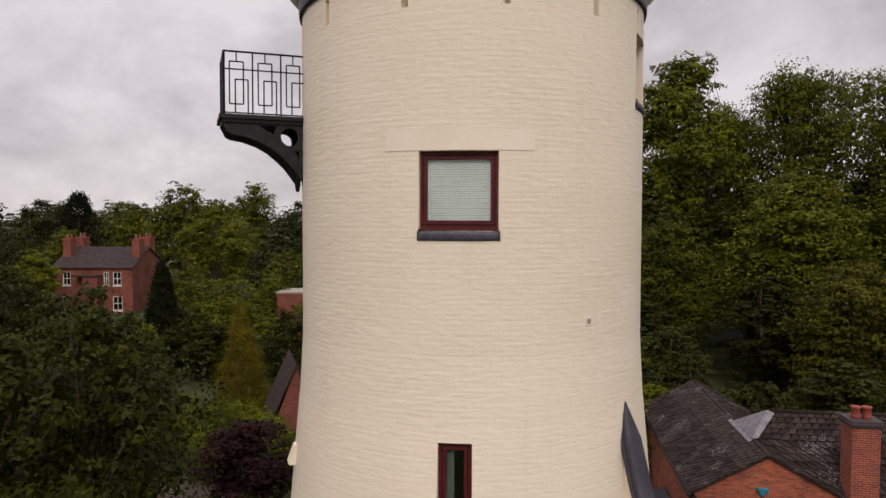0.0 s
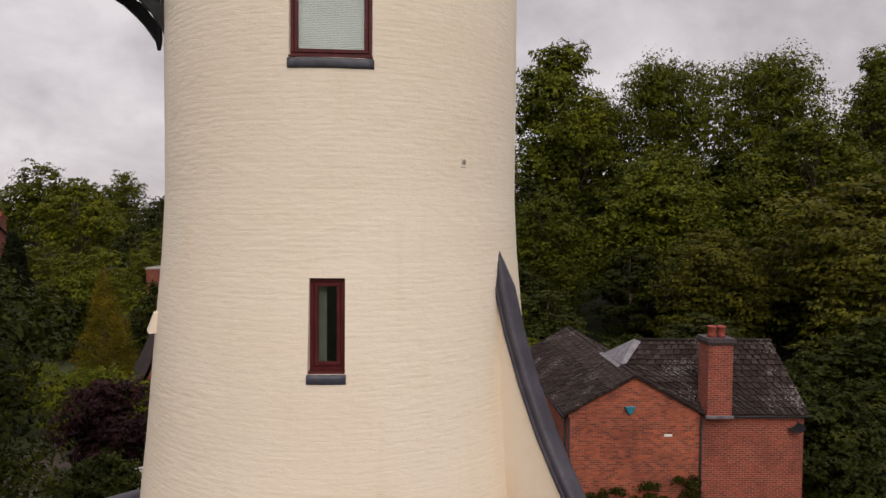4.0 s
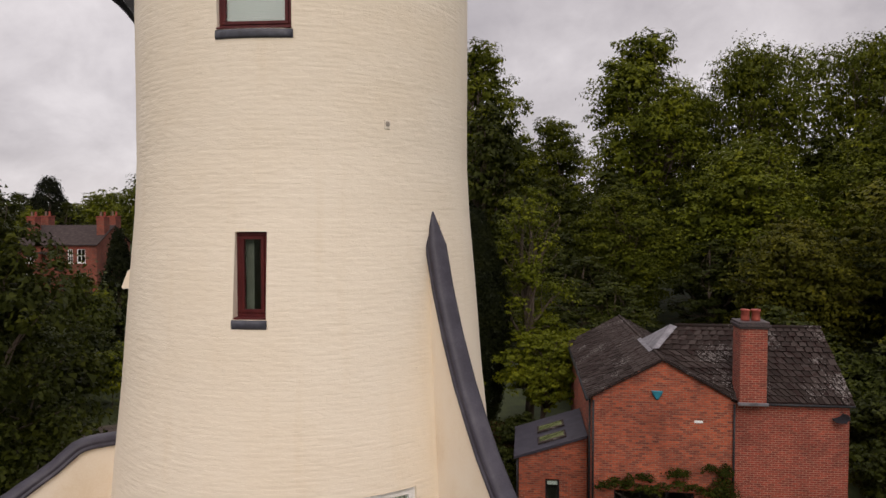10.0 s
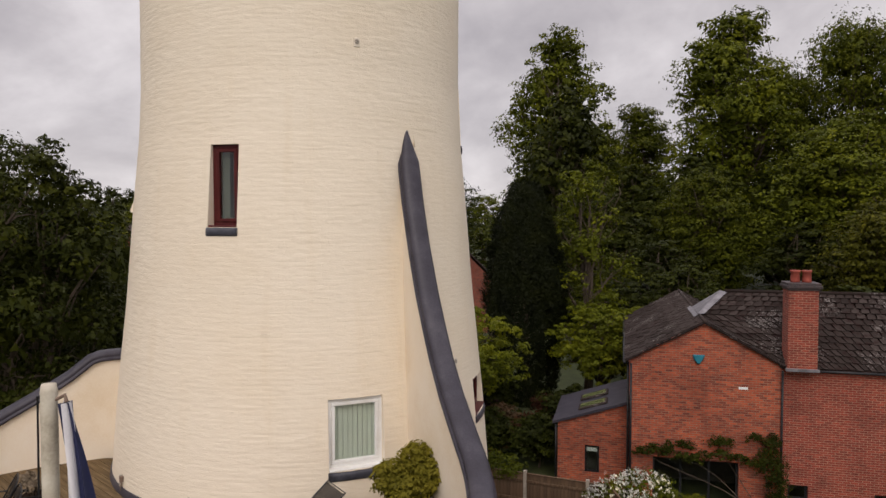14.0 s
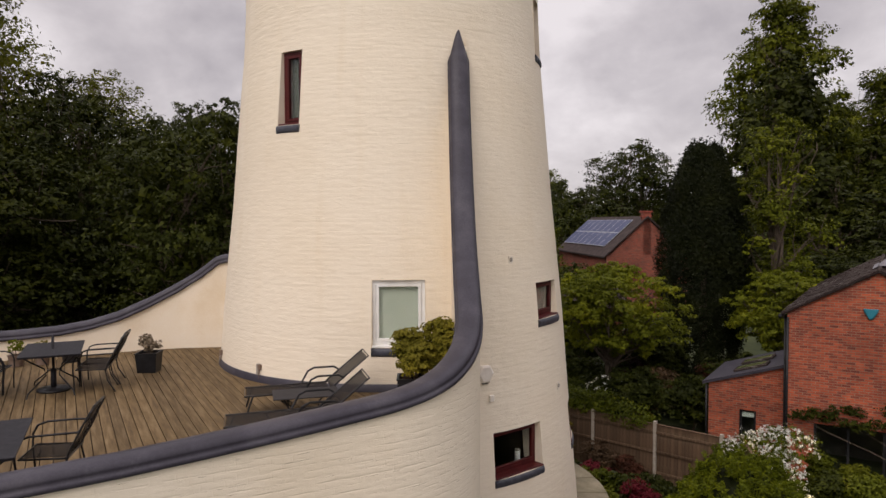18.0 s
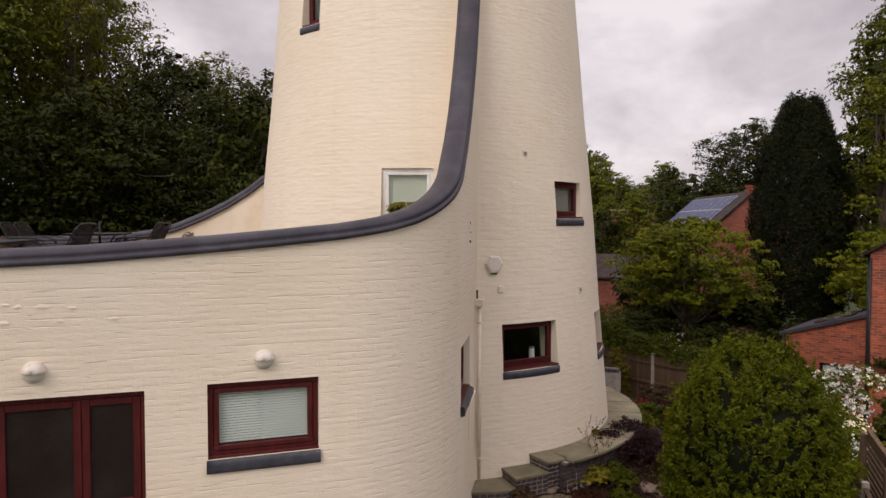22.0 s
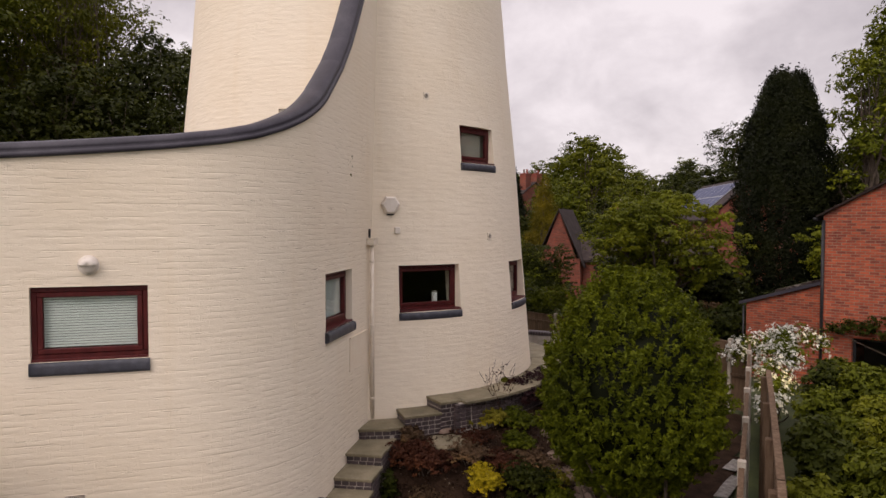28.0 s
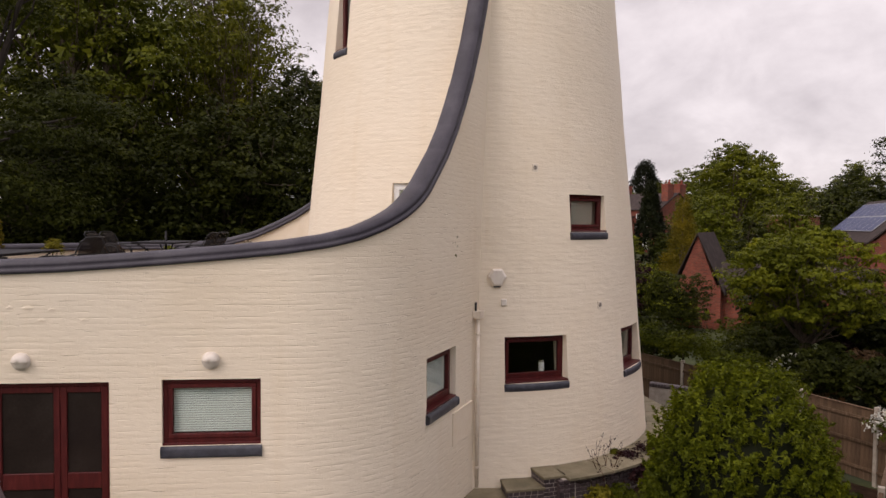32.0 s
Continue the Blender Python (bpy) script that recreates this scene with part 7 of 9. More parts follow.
# the low steep-roofed house and its cross wing
plain_house("low_brick_house", Matrix.Translation((-8.2, 42.0, 0)) @ Matrix.Rotation(radians(9), 4, "Z"), 8.0, 4.6, 1.3, 2.5, "low red brick house with a steep brown tiled roof", roof="tile_far")
wing = plain_house("brick_wing", Matrix.Translation((-8.7, 41.0, 0)) @ Matrix.Rotation(radians(17 - 90), 4, "Z") @ Matrix.Translation((-5.0, -1.35, 0)), 5.0, 2.7, 1.4, 4.4, "red brick gabled wing with a steep brown roof", roof="tile_far")
sh = plain_house("solar_house", Matrix.Translation((-11.45, 68.8, 0)) @ Matrix.Rotation(radians(-60), 4, "Z") @ Matrix.Diagonal((1.116, 1.116, 1, 1)), 13.5, 6.0, 4.0, 7.0, "red brick house with solar panels on its dark roof", roof="tile_far", chims=((13.0, 2.7, 0.5, 0.6, 7.4, 0),))
for i in range(8):
    for j in range(2):
        sp = Matrix.Translation((0.05 + i * 1.46, 0.42 + j * 1.12, 4.0 + 1.0 * (0.42 + j * 1.12) + 0.19)) @ Matrix.Rotation(math.atan2(3.0, 3.0), 4, "X")
        pn = part("solar_panel", bx(bmesh.new(), 0, 1.44, 0, 1.54, 0, 0.04, 0.005), M["alu"], sh, "blue solar panel in a pale frame")
        pn.matrix_local = sp
        part("cell_sheet", bx(bmesh.new(), 0.04, 1.40, 0.04, 1.50, 0.041, 0.045), M["solar"], pn)
# a flat-topped brick building beyond the golden conifer
fb = thing("brick_building", pose(-16.3, 68, 0), "flat-topped red brick building with a pale coping", "building")
box_uv(part("wall", bx(bmesh.new(), 0, 3.2, 0, 4, -1.5, 5.85), M["brick_far"], fb))
part("coping", bx(bmesh.new(), -0.06, 3.26, -0.06, 4.06, 5.854, 6.0), M["concrete"], fb)
roofs()


# ---------------------------------------------------------------- things on the deck
def on_deck(x, y, turn=0.0):
    return Matrix.Translation((x, y, DECK_Z + 0.001)) @ Matrix.Rotation(radians(turn), 4, "Z")


def garden_table(m, w, d, label):
    t = thing("garden_table", m, label, "table", "garden tables")
    bm = bmesh.new()
    bx(bm, -w / 2, w / 2, -d / 2, d / 2, 0.71, 0.725, 0.006)
    tube(bm, [(-w / 2 + 0.02, -d / 2 + 0.02, 0.70), (w / 2 - 0.02, -d / 2 + 0.02, 0.70), (w / 2 - 0.02, d / 2 - 0.02, 0.70), (-w / 2 + 0.02, d / 2 - 0.02, 0.70)], 0.014, 6, closed=True)
    part("tabletop", bm, M["table"], t)
    for sx in (-1, 1):
        for sy in (-1, 1):
            p = [(sx * (w / 2 - 0.08), sy * (d / 2 - 0.08), 0.70), (sx * w * 0.34, sy * d * 0.32, 0.60), (sx * w * 0.14, sy * d * 0.13, 0.42), (sx * w * 0.12, sy * d * 0.11, 0.30),
                 (sx * w * 0.24, sy * d * 0.24, 0.18), (sx * w * 0.36, sy * d * 0.36, 0.08), (sx * w * 0.38, sy * d * 0.38, 0.0)]
            part("leg", tube(bmesh.new(), p, 0.013, 6), M["black"], t)
    bm = bmesh.new()
    tube(bm, [(0.1 * math.cos(a), 0.09 * math.sin(a), 0.36) for a in np.linspace(0, 2 * math.pi, 17)[:-1]], 0.01, 5, closed=True)
    part("ring", bm, M["black"], t)
    return t


def parasol_base(m, pole=0.95):
    p = thing("parasol_base", m, "dark round parasol base with a short grey pole", "parasol base", "parasol bases")
    bm = lathe(bmesh.new(), [(0.26, 0), (0.265, 0.02), (0.25, 0.045), (0.10, 0.06), (0.05, 0.07)], 28)
    part("foot", bm, M["black"], p, smooth=True)
    part("tube", tube(bmesh.new(), [(0, 0, 0.06), (0, 0, 0.38)], 0.045, 12), M["table"], p, smooth=True)
    part("pole", tube(bmesh.new(), [(0, 0, 0.38), (0, 0, pole)], 0.022, 10), M["table"], p, "grey metal pole", True)
    return p


def sling_chair(m, label="dark metal garden armchair with a mesh seat and back"):
    c = thing("garden_chair", m, label, "chair", "garden chairs")
    W = 0.27
    bm = bmesh.new()
    g = [(0.24, 0.40), (0.1, 0.405), (-0.12, 0.395), (-0.22, 0.39)]
    for a, b in zip(g, g[1:]):
        bm.faces.new([bm.verts.new(p) for p in ((-W + 0.03, a[0], a[1]), (W - 0.03, a[0], a[1]), (W - 0.03, b[0], b[1]), (-W + 0.03, b[0], b[1]))])
    s = part("seat", bm, M["sling"], c, "grey-brown mesh seat")
    q = s.modifiers.new("solid", "SOLIDIFY"); q.thickness = 0.012
    bm = bmesh.new()
    zs = np.linspace(0.44, 0.90, 7)
    rows = []
    for z in zs:
        y = -0.235 - 0.22 * (z - 0.44) / 0.46 - 0.03 * math.sin((z - 0.44) / 0.46 * math.pi)
        ww = (W - 0.025) * (1.0 if z < 0.8 else 1 - 0.35 * ((z - 0.8) / 0.1) ** 2)
        rows.append([bm.verts.new((x * ww, y + 0.025 * (1 - x * x) * -1, z)) for x in (-1, -0.5, 0, 0.5, 1)])
    for a, b in zip(rows, rows[1:]):
        for k in range(4):
            bm.faces.new((a[k], a[k + 1], b[k + 1], b[k]))
    s = part("backrest", bm, M["sling"], c, "grey-brown mesh back", True)
    q = s.modifiers.new("solid", "SOLIDIFY"); q.thickness = 0.01
    back = [(-W, -0.21, 0.36), (-W, -0.24, 0.46), (-W, -0.36, 0.70), (-W * 0.98, -0.45, 0.86), (-W * 0.75, -0.475, 0.915), (0, -0.485, 0.925), (W * 0.75, -0.475, 0.915), (W * 0.98, -0.45, 0.86), (W, -0.36, 0.70), (W, -0.24, 0.46), (W, -0.21, 0.36)]
    part("back_frame", tube(bmesh.new(), back, 0.012, 6), M["black"], c)
    part("seat_frame", tube(bmesh.new(), [(-W, -0.22, 0.385), (-W, 0.25, 0.40), (W, 0.25, 0.40), (W, -0.22, 0.385)], 0.012, 6, closed=True), M["black"], c)
    for sx in (-1, 1):
        part("arm", tube(bmesh.new(), [(sx * W, -0.34, 0.655), (sx * (W + 0.02), -0.15, 0.655), (sx * (W + 0.025), 0.14, 0.645), (sx * (W + 0.02), 0.24, 0.61), (sx * (W + 0.01), 0.285, 0.52), (sx * W, 0.29, 0.36)], 0.013, 6), M["black"], c)
        part("leg", tube(bmesh.new(), [(sx * W, 0.29, 0.40), (sx * W, 0.275, 0.2), (sx * (W + 0.01), 0.27, 0.0)], 0.012, 6), M["black"], c)
        part("leg", tube(bmesh.new(), [(sx * W, -0.20, 0.40), (sx * W, -0.24, 0.2), (sx * (W + 0.01), -0.36, 0.0)], 0.012, 6), M["black"], c)
    return c


def lounger(m):
    """A reclining sun lounger: feet end at -y, raised back at +y."""
    c = thing("sun_lounger", m, "dark metal sun lounger with a raised grey mesh back", "lounger", "sun loungers")
    W = 0.29
    bm = bmesh.new()
    v = [bm.verts.new(p) for p in ((-W, -0.95, 0.31), (W, -0.95, 0.31), (W, 0.28, 0.33), (-W, 0.28, 0.33))]
    bm.faces.new(v)
    s = part("seat", bm, M["sling"], c, "stretched grey-brown mesh")
    q = s.modifiers.new("solid", "SOLIDIFY"); q.thickness = 0.012
    bm = bmesh.new()
    v = [bm.verts.new(p) for p in ((-W, 0.30, 0.34), (W, 0.30, 0.34), (W, 0.86, 0.80), (-W, 0.86, 0.80))]
    bm.faces.new(v)
    s = part("backrest", bm, M["sling"], c, "raised grey-brown mesh back")
    q = s.modifiers.new("solid", "SOLIDIFY"); q.thickness = 0.012
    part("back_frame", tube(bmesh.new(), [(-W, 0.28, 0.33), (-W, 0.88, 0.815), (W, 0.88, 0.815), (W, 0.28, 0.33)], 0.014, 6), M["black"], c)
    part("seat_frame", tube(bmesh.new(), [(-W, -0.97, 0.30), (W, -0.97, 0.30), (W, 0.35, 0.32), (-W, 0.35, 0.32)], 0.014, 6, closed=True), M["black"], c)
    for sx in (-1, 1):
        for y0, y1 in ((-0.85, -0.95), (-0.45, -0.3), (0.35, 0.5)):
            part("leg", tube(bmesh.new(), [(sx * W, y0, 0.30), (sx * (W + 0.01), (y0 + y1) / 2, 0.17), (sx * (W + 0.02), y1, 0.0)], 0.015, 6), M["black"], c)
        part("arm", tube(bmesh.new(), [(sx * W, -0.1, 0.33), (sx * (W + 0.03), 0.0, 0.5), (sx * (W + 0.04), 0.1, 0.55), (sx * (W + 0.04), 0.42, 0.55), (sx * (W + 0.02), 0.5, 0.50)], 0.016, 6), M["black"], c)
    return c


t1 = garden_table(on_deck(-3.08, 7.58, 140), 1.45, 0.92, "dark grey metal garden table with curved legs")
t2 = garden_table(on_deck(0.95, 3.85, 140), 1.45, 0.92, "dark grey metal garden table beside the parapet")
parasol_base(on_deck(-3.08, 7.58))
parasol_base(on_deck(0.95, 3.85), 0.69)
ch1 = sling_chair(on_deck(-2.49, 7.93, 132))
for x, y, t in ((-2.85, 8.32, 128), (-3.92, 7.02, -50), (-3.55, 6.62, -46), (1.02, 4.66, 128)):
    copy_thing(ch1, on_deck(x, y, t))
l1 = lounger(on_deck(1.60, 8.52, -49))
copy_thing(l1, on_deck(2.42, 7.20, -49))
side = thing("side_table", on_deck(2.03, 7.85, 41), "low dark metal side table with curved legs", "table")
bm = bmesh.new(); bx(bm, -0.47, 0.47, -0.30, 0.30, 0.41, 0.425, 0.006)
part("tabletop", bm, M["table"], side)
for sx in (-1, 1):
    for sy in (-1, 1):
        part("leg", tube(bmesh.new(), [(sx * 0.36, sy * 0.22, 0.385), (sx * 0.2, sy * 0.13, 0.26), (sx * 0.18, sy * 0.12, 0.15), (sx * 0.3, sy * 0.2, 0.05), (sx * 0.31, sy * 0.21, 0)], 0.012, 6), M["black"], side)


def pot(m, r0, r1, h, label, square=False, mat="blackplastic"):
    p = thing("plant_pot", m, label, "plant pot", "pots on the deck")
    if square:
        bm = bmesh.new()
        prof = [(r0, 0), (r1, h), (r1 + 0.012, h), (r1 + 0.012, h + 0.02), (r1 - 0.02, h + 0.02), (r1 - 0.03, h - 0.06)]
        rings = [[bm.verts.new((sx * r, sy * r, z)) for sx, sy in ((-1, -1), (1, -1), (1, 1), (-1, 1))] for r, z in prof]
        for a, b in zip(rings, rings[1:]):
            for k in range(4):
                bm.faces.new((a[k], a[(k + 1) % 4], b[(k + 1) % 4], b[k]))
        bm.faces.new(rings[0][::-1])
        part("body", bm, M[mat], p)
        part("soil", bx(bmesh.new(), -r1 + 0.03, r1 - 0.03, -r1 + 0.03, r1 - 0.03, h - 0.07, h - 0.03), M["soil"], p)
    else:
        bm = lathe(bmesh.new(), [(r0, 0), (r1, h), (r1 + 0.01, h + 0.01), (r1 - 0.015, h + 0.01), (r1 - 0.03, h - 0.06)], 24, cap=False)
        part("body", bm, M[mat], p, smooth=True)
        part("soil", lathe(bmesh.new(), [(r1 - 0.028, h - 0.07), (r1 - 0.03, h - 0.05)], 24), M["soil"], p)
    return p


def foliage_ball(name, m, rx, rz, label, mat, leaf, n, per, seed, stems=True, cat="plant", spread=0.2, group="", shell=0.7, up=0.5):
    """A shrub that stands at its origin."""
    rng = np.random.default_rng(seed)
    ob = thing(name, m, label, cat, group)
    lobes = []
    for k in range(7):
        a = k * 2.4
        q = 0.42 if k else 0.0
        lobes.append((rx * q * math.cos(a), rx * q * math.sin(a), rz * (1.05 + 0.35 * math.sin(k * 1.9)), rx * 0.62, rx * 0.62, rz * 0.62))
    if stems:
        bm = bmesh.new()
        for x, y, z, *_ in lobes:
            limb(bm, (x * 0.15, y * 0.15, -0.08), (x, y, z), 0.02 * rx + 0.006, 0.004, rng, 0.1, 4, 4)
        part("stems", bm, M["trunk"], ob)
    pts, out = clumped(lobes, n, per, rng, spread, shell, -0.6)
    pts[:, 2] = np.maximum(pts[:, 2], 0.02)
    leaves("foliage", pts, leaf * 1.1, LEAF[mat], ob, rng, up, outward=out)
    return ob


pot(on_deck(3.16, 8.98, 27), 0.17, 0.215, 0.52, "tall square black planter", True)
pot(on_deck(3.50, 9.42, 27), 0.17, 0.215, 0.52, "tall square black planter", True)
foliage_ball("aucuba", Matrix.Translation((3.22, 9.02, DECK_Z + 0.42)), 0.38, 0.40, "mottled yellow-green laurel bush in a planter", "aucuba", 0.058, 480, 18, 31, cat="shrub")
foliage_ball("aucuba", Matrix.Translation((3.52, 9.46, DECK_Z + 0.42)), 0.40, 0.46, "mottled yellow-green laurel bush in a planter", "aucuba", 0.058, 500, 18, 32, cat="shrub")
pot(on_deck(-2.82, 9.38, 30), 0.17, 0.20, 0.36, "square black plastic pot on the deck", True)
foliage_ball("dry_plant", on_deck(-2.82, 9.38) @ Matrix.Translation((0, 0, 0.3)), 0.22, 0.20, "dry brown wispy plant in a pot", "dry", 0.055, 130, 8, 33, shell=0.4)
for x, y, r, h, lb in ((-5.05, 9.35, 0.17, 0.26, "small dark pot against the parapet"), (-5.35, 8.95, 0.14, 0.2, "small grey pot against the parapet"), (-5.65, 8.6, 0.15, 0.22, "small grey pot against the parapet"), (-6.45, 7.35, 0.3, 0.3, "broad dark pot in the deck's corner")):
    pot(on_deck(x, y), r * 0.8, r, h, lb, mat="blackplastic" if "dark" in lb else "stone")
foliage_ball("potted_plant", on_deck(-5.35, 8.95) @ Matrix.Translation((0, 0, 0.18)), 0.17, 0.14, "small sparse green plant in a pot", "aucuba", 0.06, 40, 8, 34)
foliage_ball("potted_plant", on_deck(-5.65, 8.6) @ Matrix.Translation((0, 0, 0.2)), 0.2, 0.16, "small sparse green plant in a pot", "lime", 0.06, 40, 8, 35)
foliage_ball("potted_plant", on_deck(-6.45, 7.35) @ Matrix.Translation((0, 0, 0.2)), 0.42, 0.20, "reddish heather-like plant in a broad pot", "heather", 0.06, 150, 14, 36)

pot(on_deck(-6.45, 6.15), 0.15, 0.19, 0.30, "dark round pot by the west parapet")
foliage_ball("potted_plant", on_deck(-6.45, 6.15) @ Matrix.Translation((0, 0, 0.26)), 0.24, 0.22, "small round pale green bush in a pot", "aucuba", 0.04, 150, 14, 37)
pot(on_deck(-6.35, 5.0), 0.15, 0.19, 0.30, "dark round pot by the west parapet")
foliage_ball("golden_conifer", on_deck(-6.35, 5.0) @ Matrix.Translation((0, 0, 0.24)), 0.13, 0.46, "small upright golden conifer in a pot", "gold", 0.04, 150, 14, 38, cat="conifer")

# flagpole with a furled flag, outside the parapet
fp = thing("flagpole", Matrix.Translation((2.80, 2.24, 0)), "weathered cream flagpole with a drooping flag", "flagpole")
bm = tube(bmesh.new(), [(0, 0, -1.3), (0, 0, 7.70), (0, 0, 7.735)], [0.042, 0.038, 0.032], 14)
part("pole", bm, M["polepaint"], fp, "weathered cream timber pole", True)
part("cleat", tube(bmesh.new(), [(0.034, 0, 7.66), (0.074, 0.01, 7.68), (0.09, 0.0, 7.65)], 0.01, 6), M["stone"], fp)
part("halyard", tube(bmesh.new(), [(-0.043, -0.02, 7.68), (-0.05, -0.025, 6.5), (-0.06, -0.02, 1.4)], 0.005, 5), M["black"], fp)

# the flag hangs in folds: bands of red, white and blue cloth
rngf = random.Random(5)
M["flag_blue"] = worn("navy_flag_cloth", (0.012, 0.016, 0.06), (0.008, 0.011, 0.04), (0.02, 0.025, 0.085), 0.85, scale=4, grain=80, bumps=0.15)
M["flag_red"] = worn("red_flag_cloth", (0.34, 0.02, 0.025), (0.25, 0.014, 0.018), (0.42, 0.04, 0.045), 0.85, scale=4, grain=80, bumps=0.15)
M["flag_white"] = worn("white_flag_cloth", (0.68, 0.66, 0.68), (0.55, 0.53, 0.55), (0.76, 0.74, 0.76), 0.85, scale=4, grain=80, bumps=0.15)
M["flag_grey"] = worn("grey_blue_flag_cloth", (0.16, 0.17, 0.24), (0.12, 0.13, 0.19), (0.22, 0.23, 0.30), 0.85, scale=4, grain=80, bumps=0.15)
flag_tops = [0.0, 0.14, 0.30, 0.38, 0.56, 0.8, 1.0]
flag_cols = ["flag_grey", "flag_white", "flag_red", "flag_white", "flag_blue", "flag_blue"]


def flag_pt(u, v):
    """u across the cloth, v down it: gathered at the top corner and widening downwards."""
    z = 7.65 - 1.75 * v
    spread = 0.02 + 0.30 * v ** 0.8
    x = 0.075 + spread * u + 0.02 * math.sin(u * 17)
    y = 0.05 * math.sin(u * 19 + v * 2.0) * (0.3 + v) + 0.03 * math.sin(u * 7)
    return (x, y, z + 0.12 * (u - 0.5) * v)


for k, col in enumerate(flag_cols):
    bm = bmesh.new()
    us = np.linspace(flag_tops[k], flag_tops[k + 1], 7)
    vs_ = np.linspace(0, 1, 26)
    g = [[bm.verts.new(flag_pt(float(u) + 0.05 * math.sin(float(v) * 5), float(v))) for u in us] for v in vs_]
    for a, b in zip(g, g[1:]):
        for i in range(6):
            bm.faces.new((a[i], a[i + 1], b[i + 1], b[i]))
    part("cloth_band", bm, M[col], fp, "drooping cloth in red, white and blue", True)

# ---------------------------------------------------------------- garden steps of stone slabs on blue brick
def slab(parent, poly, z, thick=0.045):
    bm = prism(bmesh.new(), poly if area(poly) > 0 else poly[::-1], z - thick, z)
    bmesh.ops.bevel(bm, geom=[e for e in bm.edges if abs(e.verts[0].co.z - z) < 1e-6 and abs(e.verts[1].co.z - z) < 1e-6], offset=0.008, segments=1, affect="EDGES")
    return part("slab", bm, M["slab"], parent)


brick_mesh = {}


def brick_row(parent, p0, p1, z, h=0.065, depth=0.10, length=0.104):
    """A course of single blue bricks from p0 to p1, their outer faces on the line's right."""
    p0, p1 = Vector(p0), Vector(p1)
    L = (p1 - p0).length
    n = max(1, round(L / (length + 0.01)))
    w = L / n - 0.01
    key = (round(w, 3), round(h, 3), round(depth, 3))
    if key not in brick_mesh:
        bm = bx(bmesh.new(), 0, w, 0, depth, 0, h, 0.005)
        me = bpy.data.meshes.new("brick")
        bm.to_mesh(me); bm.free()
        me.materials.append(M["bluebrick"])
        brick_mesh[key] = me
    a = math.atan2(p1.y - p0.y, p1.x - p0.x)
    for k in range(n):
        ob = new("brick", brick_mesh[key])
        ob.parent = parent
        q = p0 + (p1 - p0) * ((k * (w + 0.01) + 0.005) / L)
        ob.matrix_local = Matrix.Translation((q.x, q.y, z)) @ Matrix.Rotation(a, 4, "Z")


steps = thing("garden_steps", pose(0, 0, 0), "mossy stone steps on blue brick risers beside the tower", "steps", kind="structure")
STEPS = [
    (0.62, [(3.93, 11.42), (4.56, 11.14), (4.74, 11.55), (4.16, 11.75)], 4),
    (0.45, [(3.68, 10.95), (4.25, 10.55), (4.58, 11.16), (3.97, 11.44)], 4),
    (0.29, [(3.42, 10.70), (3.74, 9.97), (4.14, 10.32), (4.28, 10.60), (3.75, 11.0)], 3),
    (0.12, [(4.05, 9.37), (4.56, 9.64), (4.20, 10.42), (3.70, 10.05)], 2),
    (-0.05, [(4.30, 8.86), (4.82, 9.14), (4.57, 9.66), (4.03, 9.40)], 2),
    (-0.21, [(4.47, 8.38), (5.06, 8.70), (4.84, 9.16), (4.28, 8.89)], 2),
    (-0.38, [(4.55, 7.95), (5.28, 8.28), (5.06, 8.72), (4.46, 8.40)], 2),
]
for i, (z, poly, rows) in enumerate(STEPS):
    slab(steps, poly, z)
    cen = Vector((sum(p[0] for p in poly) / len(poly), sum(p[1] for p in poly) / len(poly)))
    core = [tuple(cen + (Vector(p) - cen) * 0.93) for p in poly]
    bm = prism(bmesh.new(), core if area(core) > 0 else core[::-1], z - 0.9, z - 0.045)
    part("mortar_core", bm, M["mortar"], steps)
    loop = poly if area(poly) > 0 else poly[::-1]
    shr = [cen + (Vector(p) - cen) * 0.955 for p in loop]
    for r in range(rows + (8, 7, 5, 3, 3, 3, 3)[i]):
        for k in range(len(shr)):
            a, b = shr[k], shr[(k + 1) % len(shr)]
            mid = (a + b) / 2
            if math.hypot(mid.x - CX, mid.y - CY) < 4.1 or (b - a).length < 0.2:
                continue
            q0 = 0.07 if r % 2 else 0.0
            brick_row(steps, a + (b - a).normalized() * q0, b, z - 0.045 - (r + 1) * 0.075 + 0.006)
# path of slabs round the tower's foot
for k in range(9):
    a0, a1 = -22 + k * 11.5, -22 + (k + 1) * 11.5 - 0.35
    poly = [on_tower(a, 0.62, 0.02)[:2] for a in np.linspace(a0, a1, 4)] + [on_tower(a, 0.62, 0.70)[:2] for a in np.linspace(a1, a0, 4)]
    slab(steps, [(float(x), float(y)) for x, y in poly][::-1], 0.62)
for r in range(9):
    for k in range(26):
        a0 = -24 + k * 4.0
        p = Vector(on_tower(a0, 0.6, 0.64)[:2]), Vector(on_tower(a0 + 3.75, 0.6, 0.64)[:2])
        if k < 14:
            brick_row(steps, p[0], p[1], 0.575 - (r + 1) * 0.075)
bm = bmesh.new()
aa = np.linspace(-23, 90, 40)
lo = [bm.verts.new(on_tower(a, -0.9, 0.598)) for a in aa]
hi = [bm.verts.new((*on_tower(a, 0.57, 0.598)[:2], 0.572)) for a in aa]
inn = [bm.verts.new((*on_tower(a, 0.57, 0.0)[:2], 0.572)) for a in aa]
for k in range(len(aa) - 1):
    bm.faces.new((lo[k], lo[k + 1], hi[k + 1], hi[k]))
    bm.faces.new((hi[k], hi[k + 1], inn[k + 1], inn[k]))
part("mortar_core", bm, M["mortar"], steps)


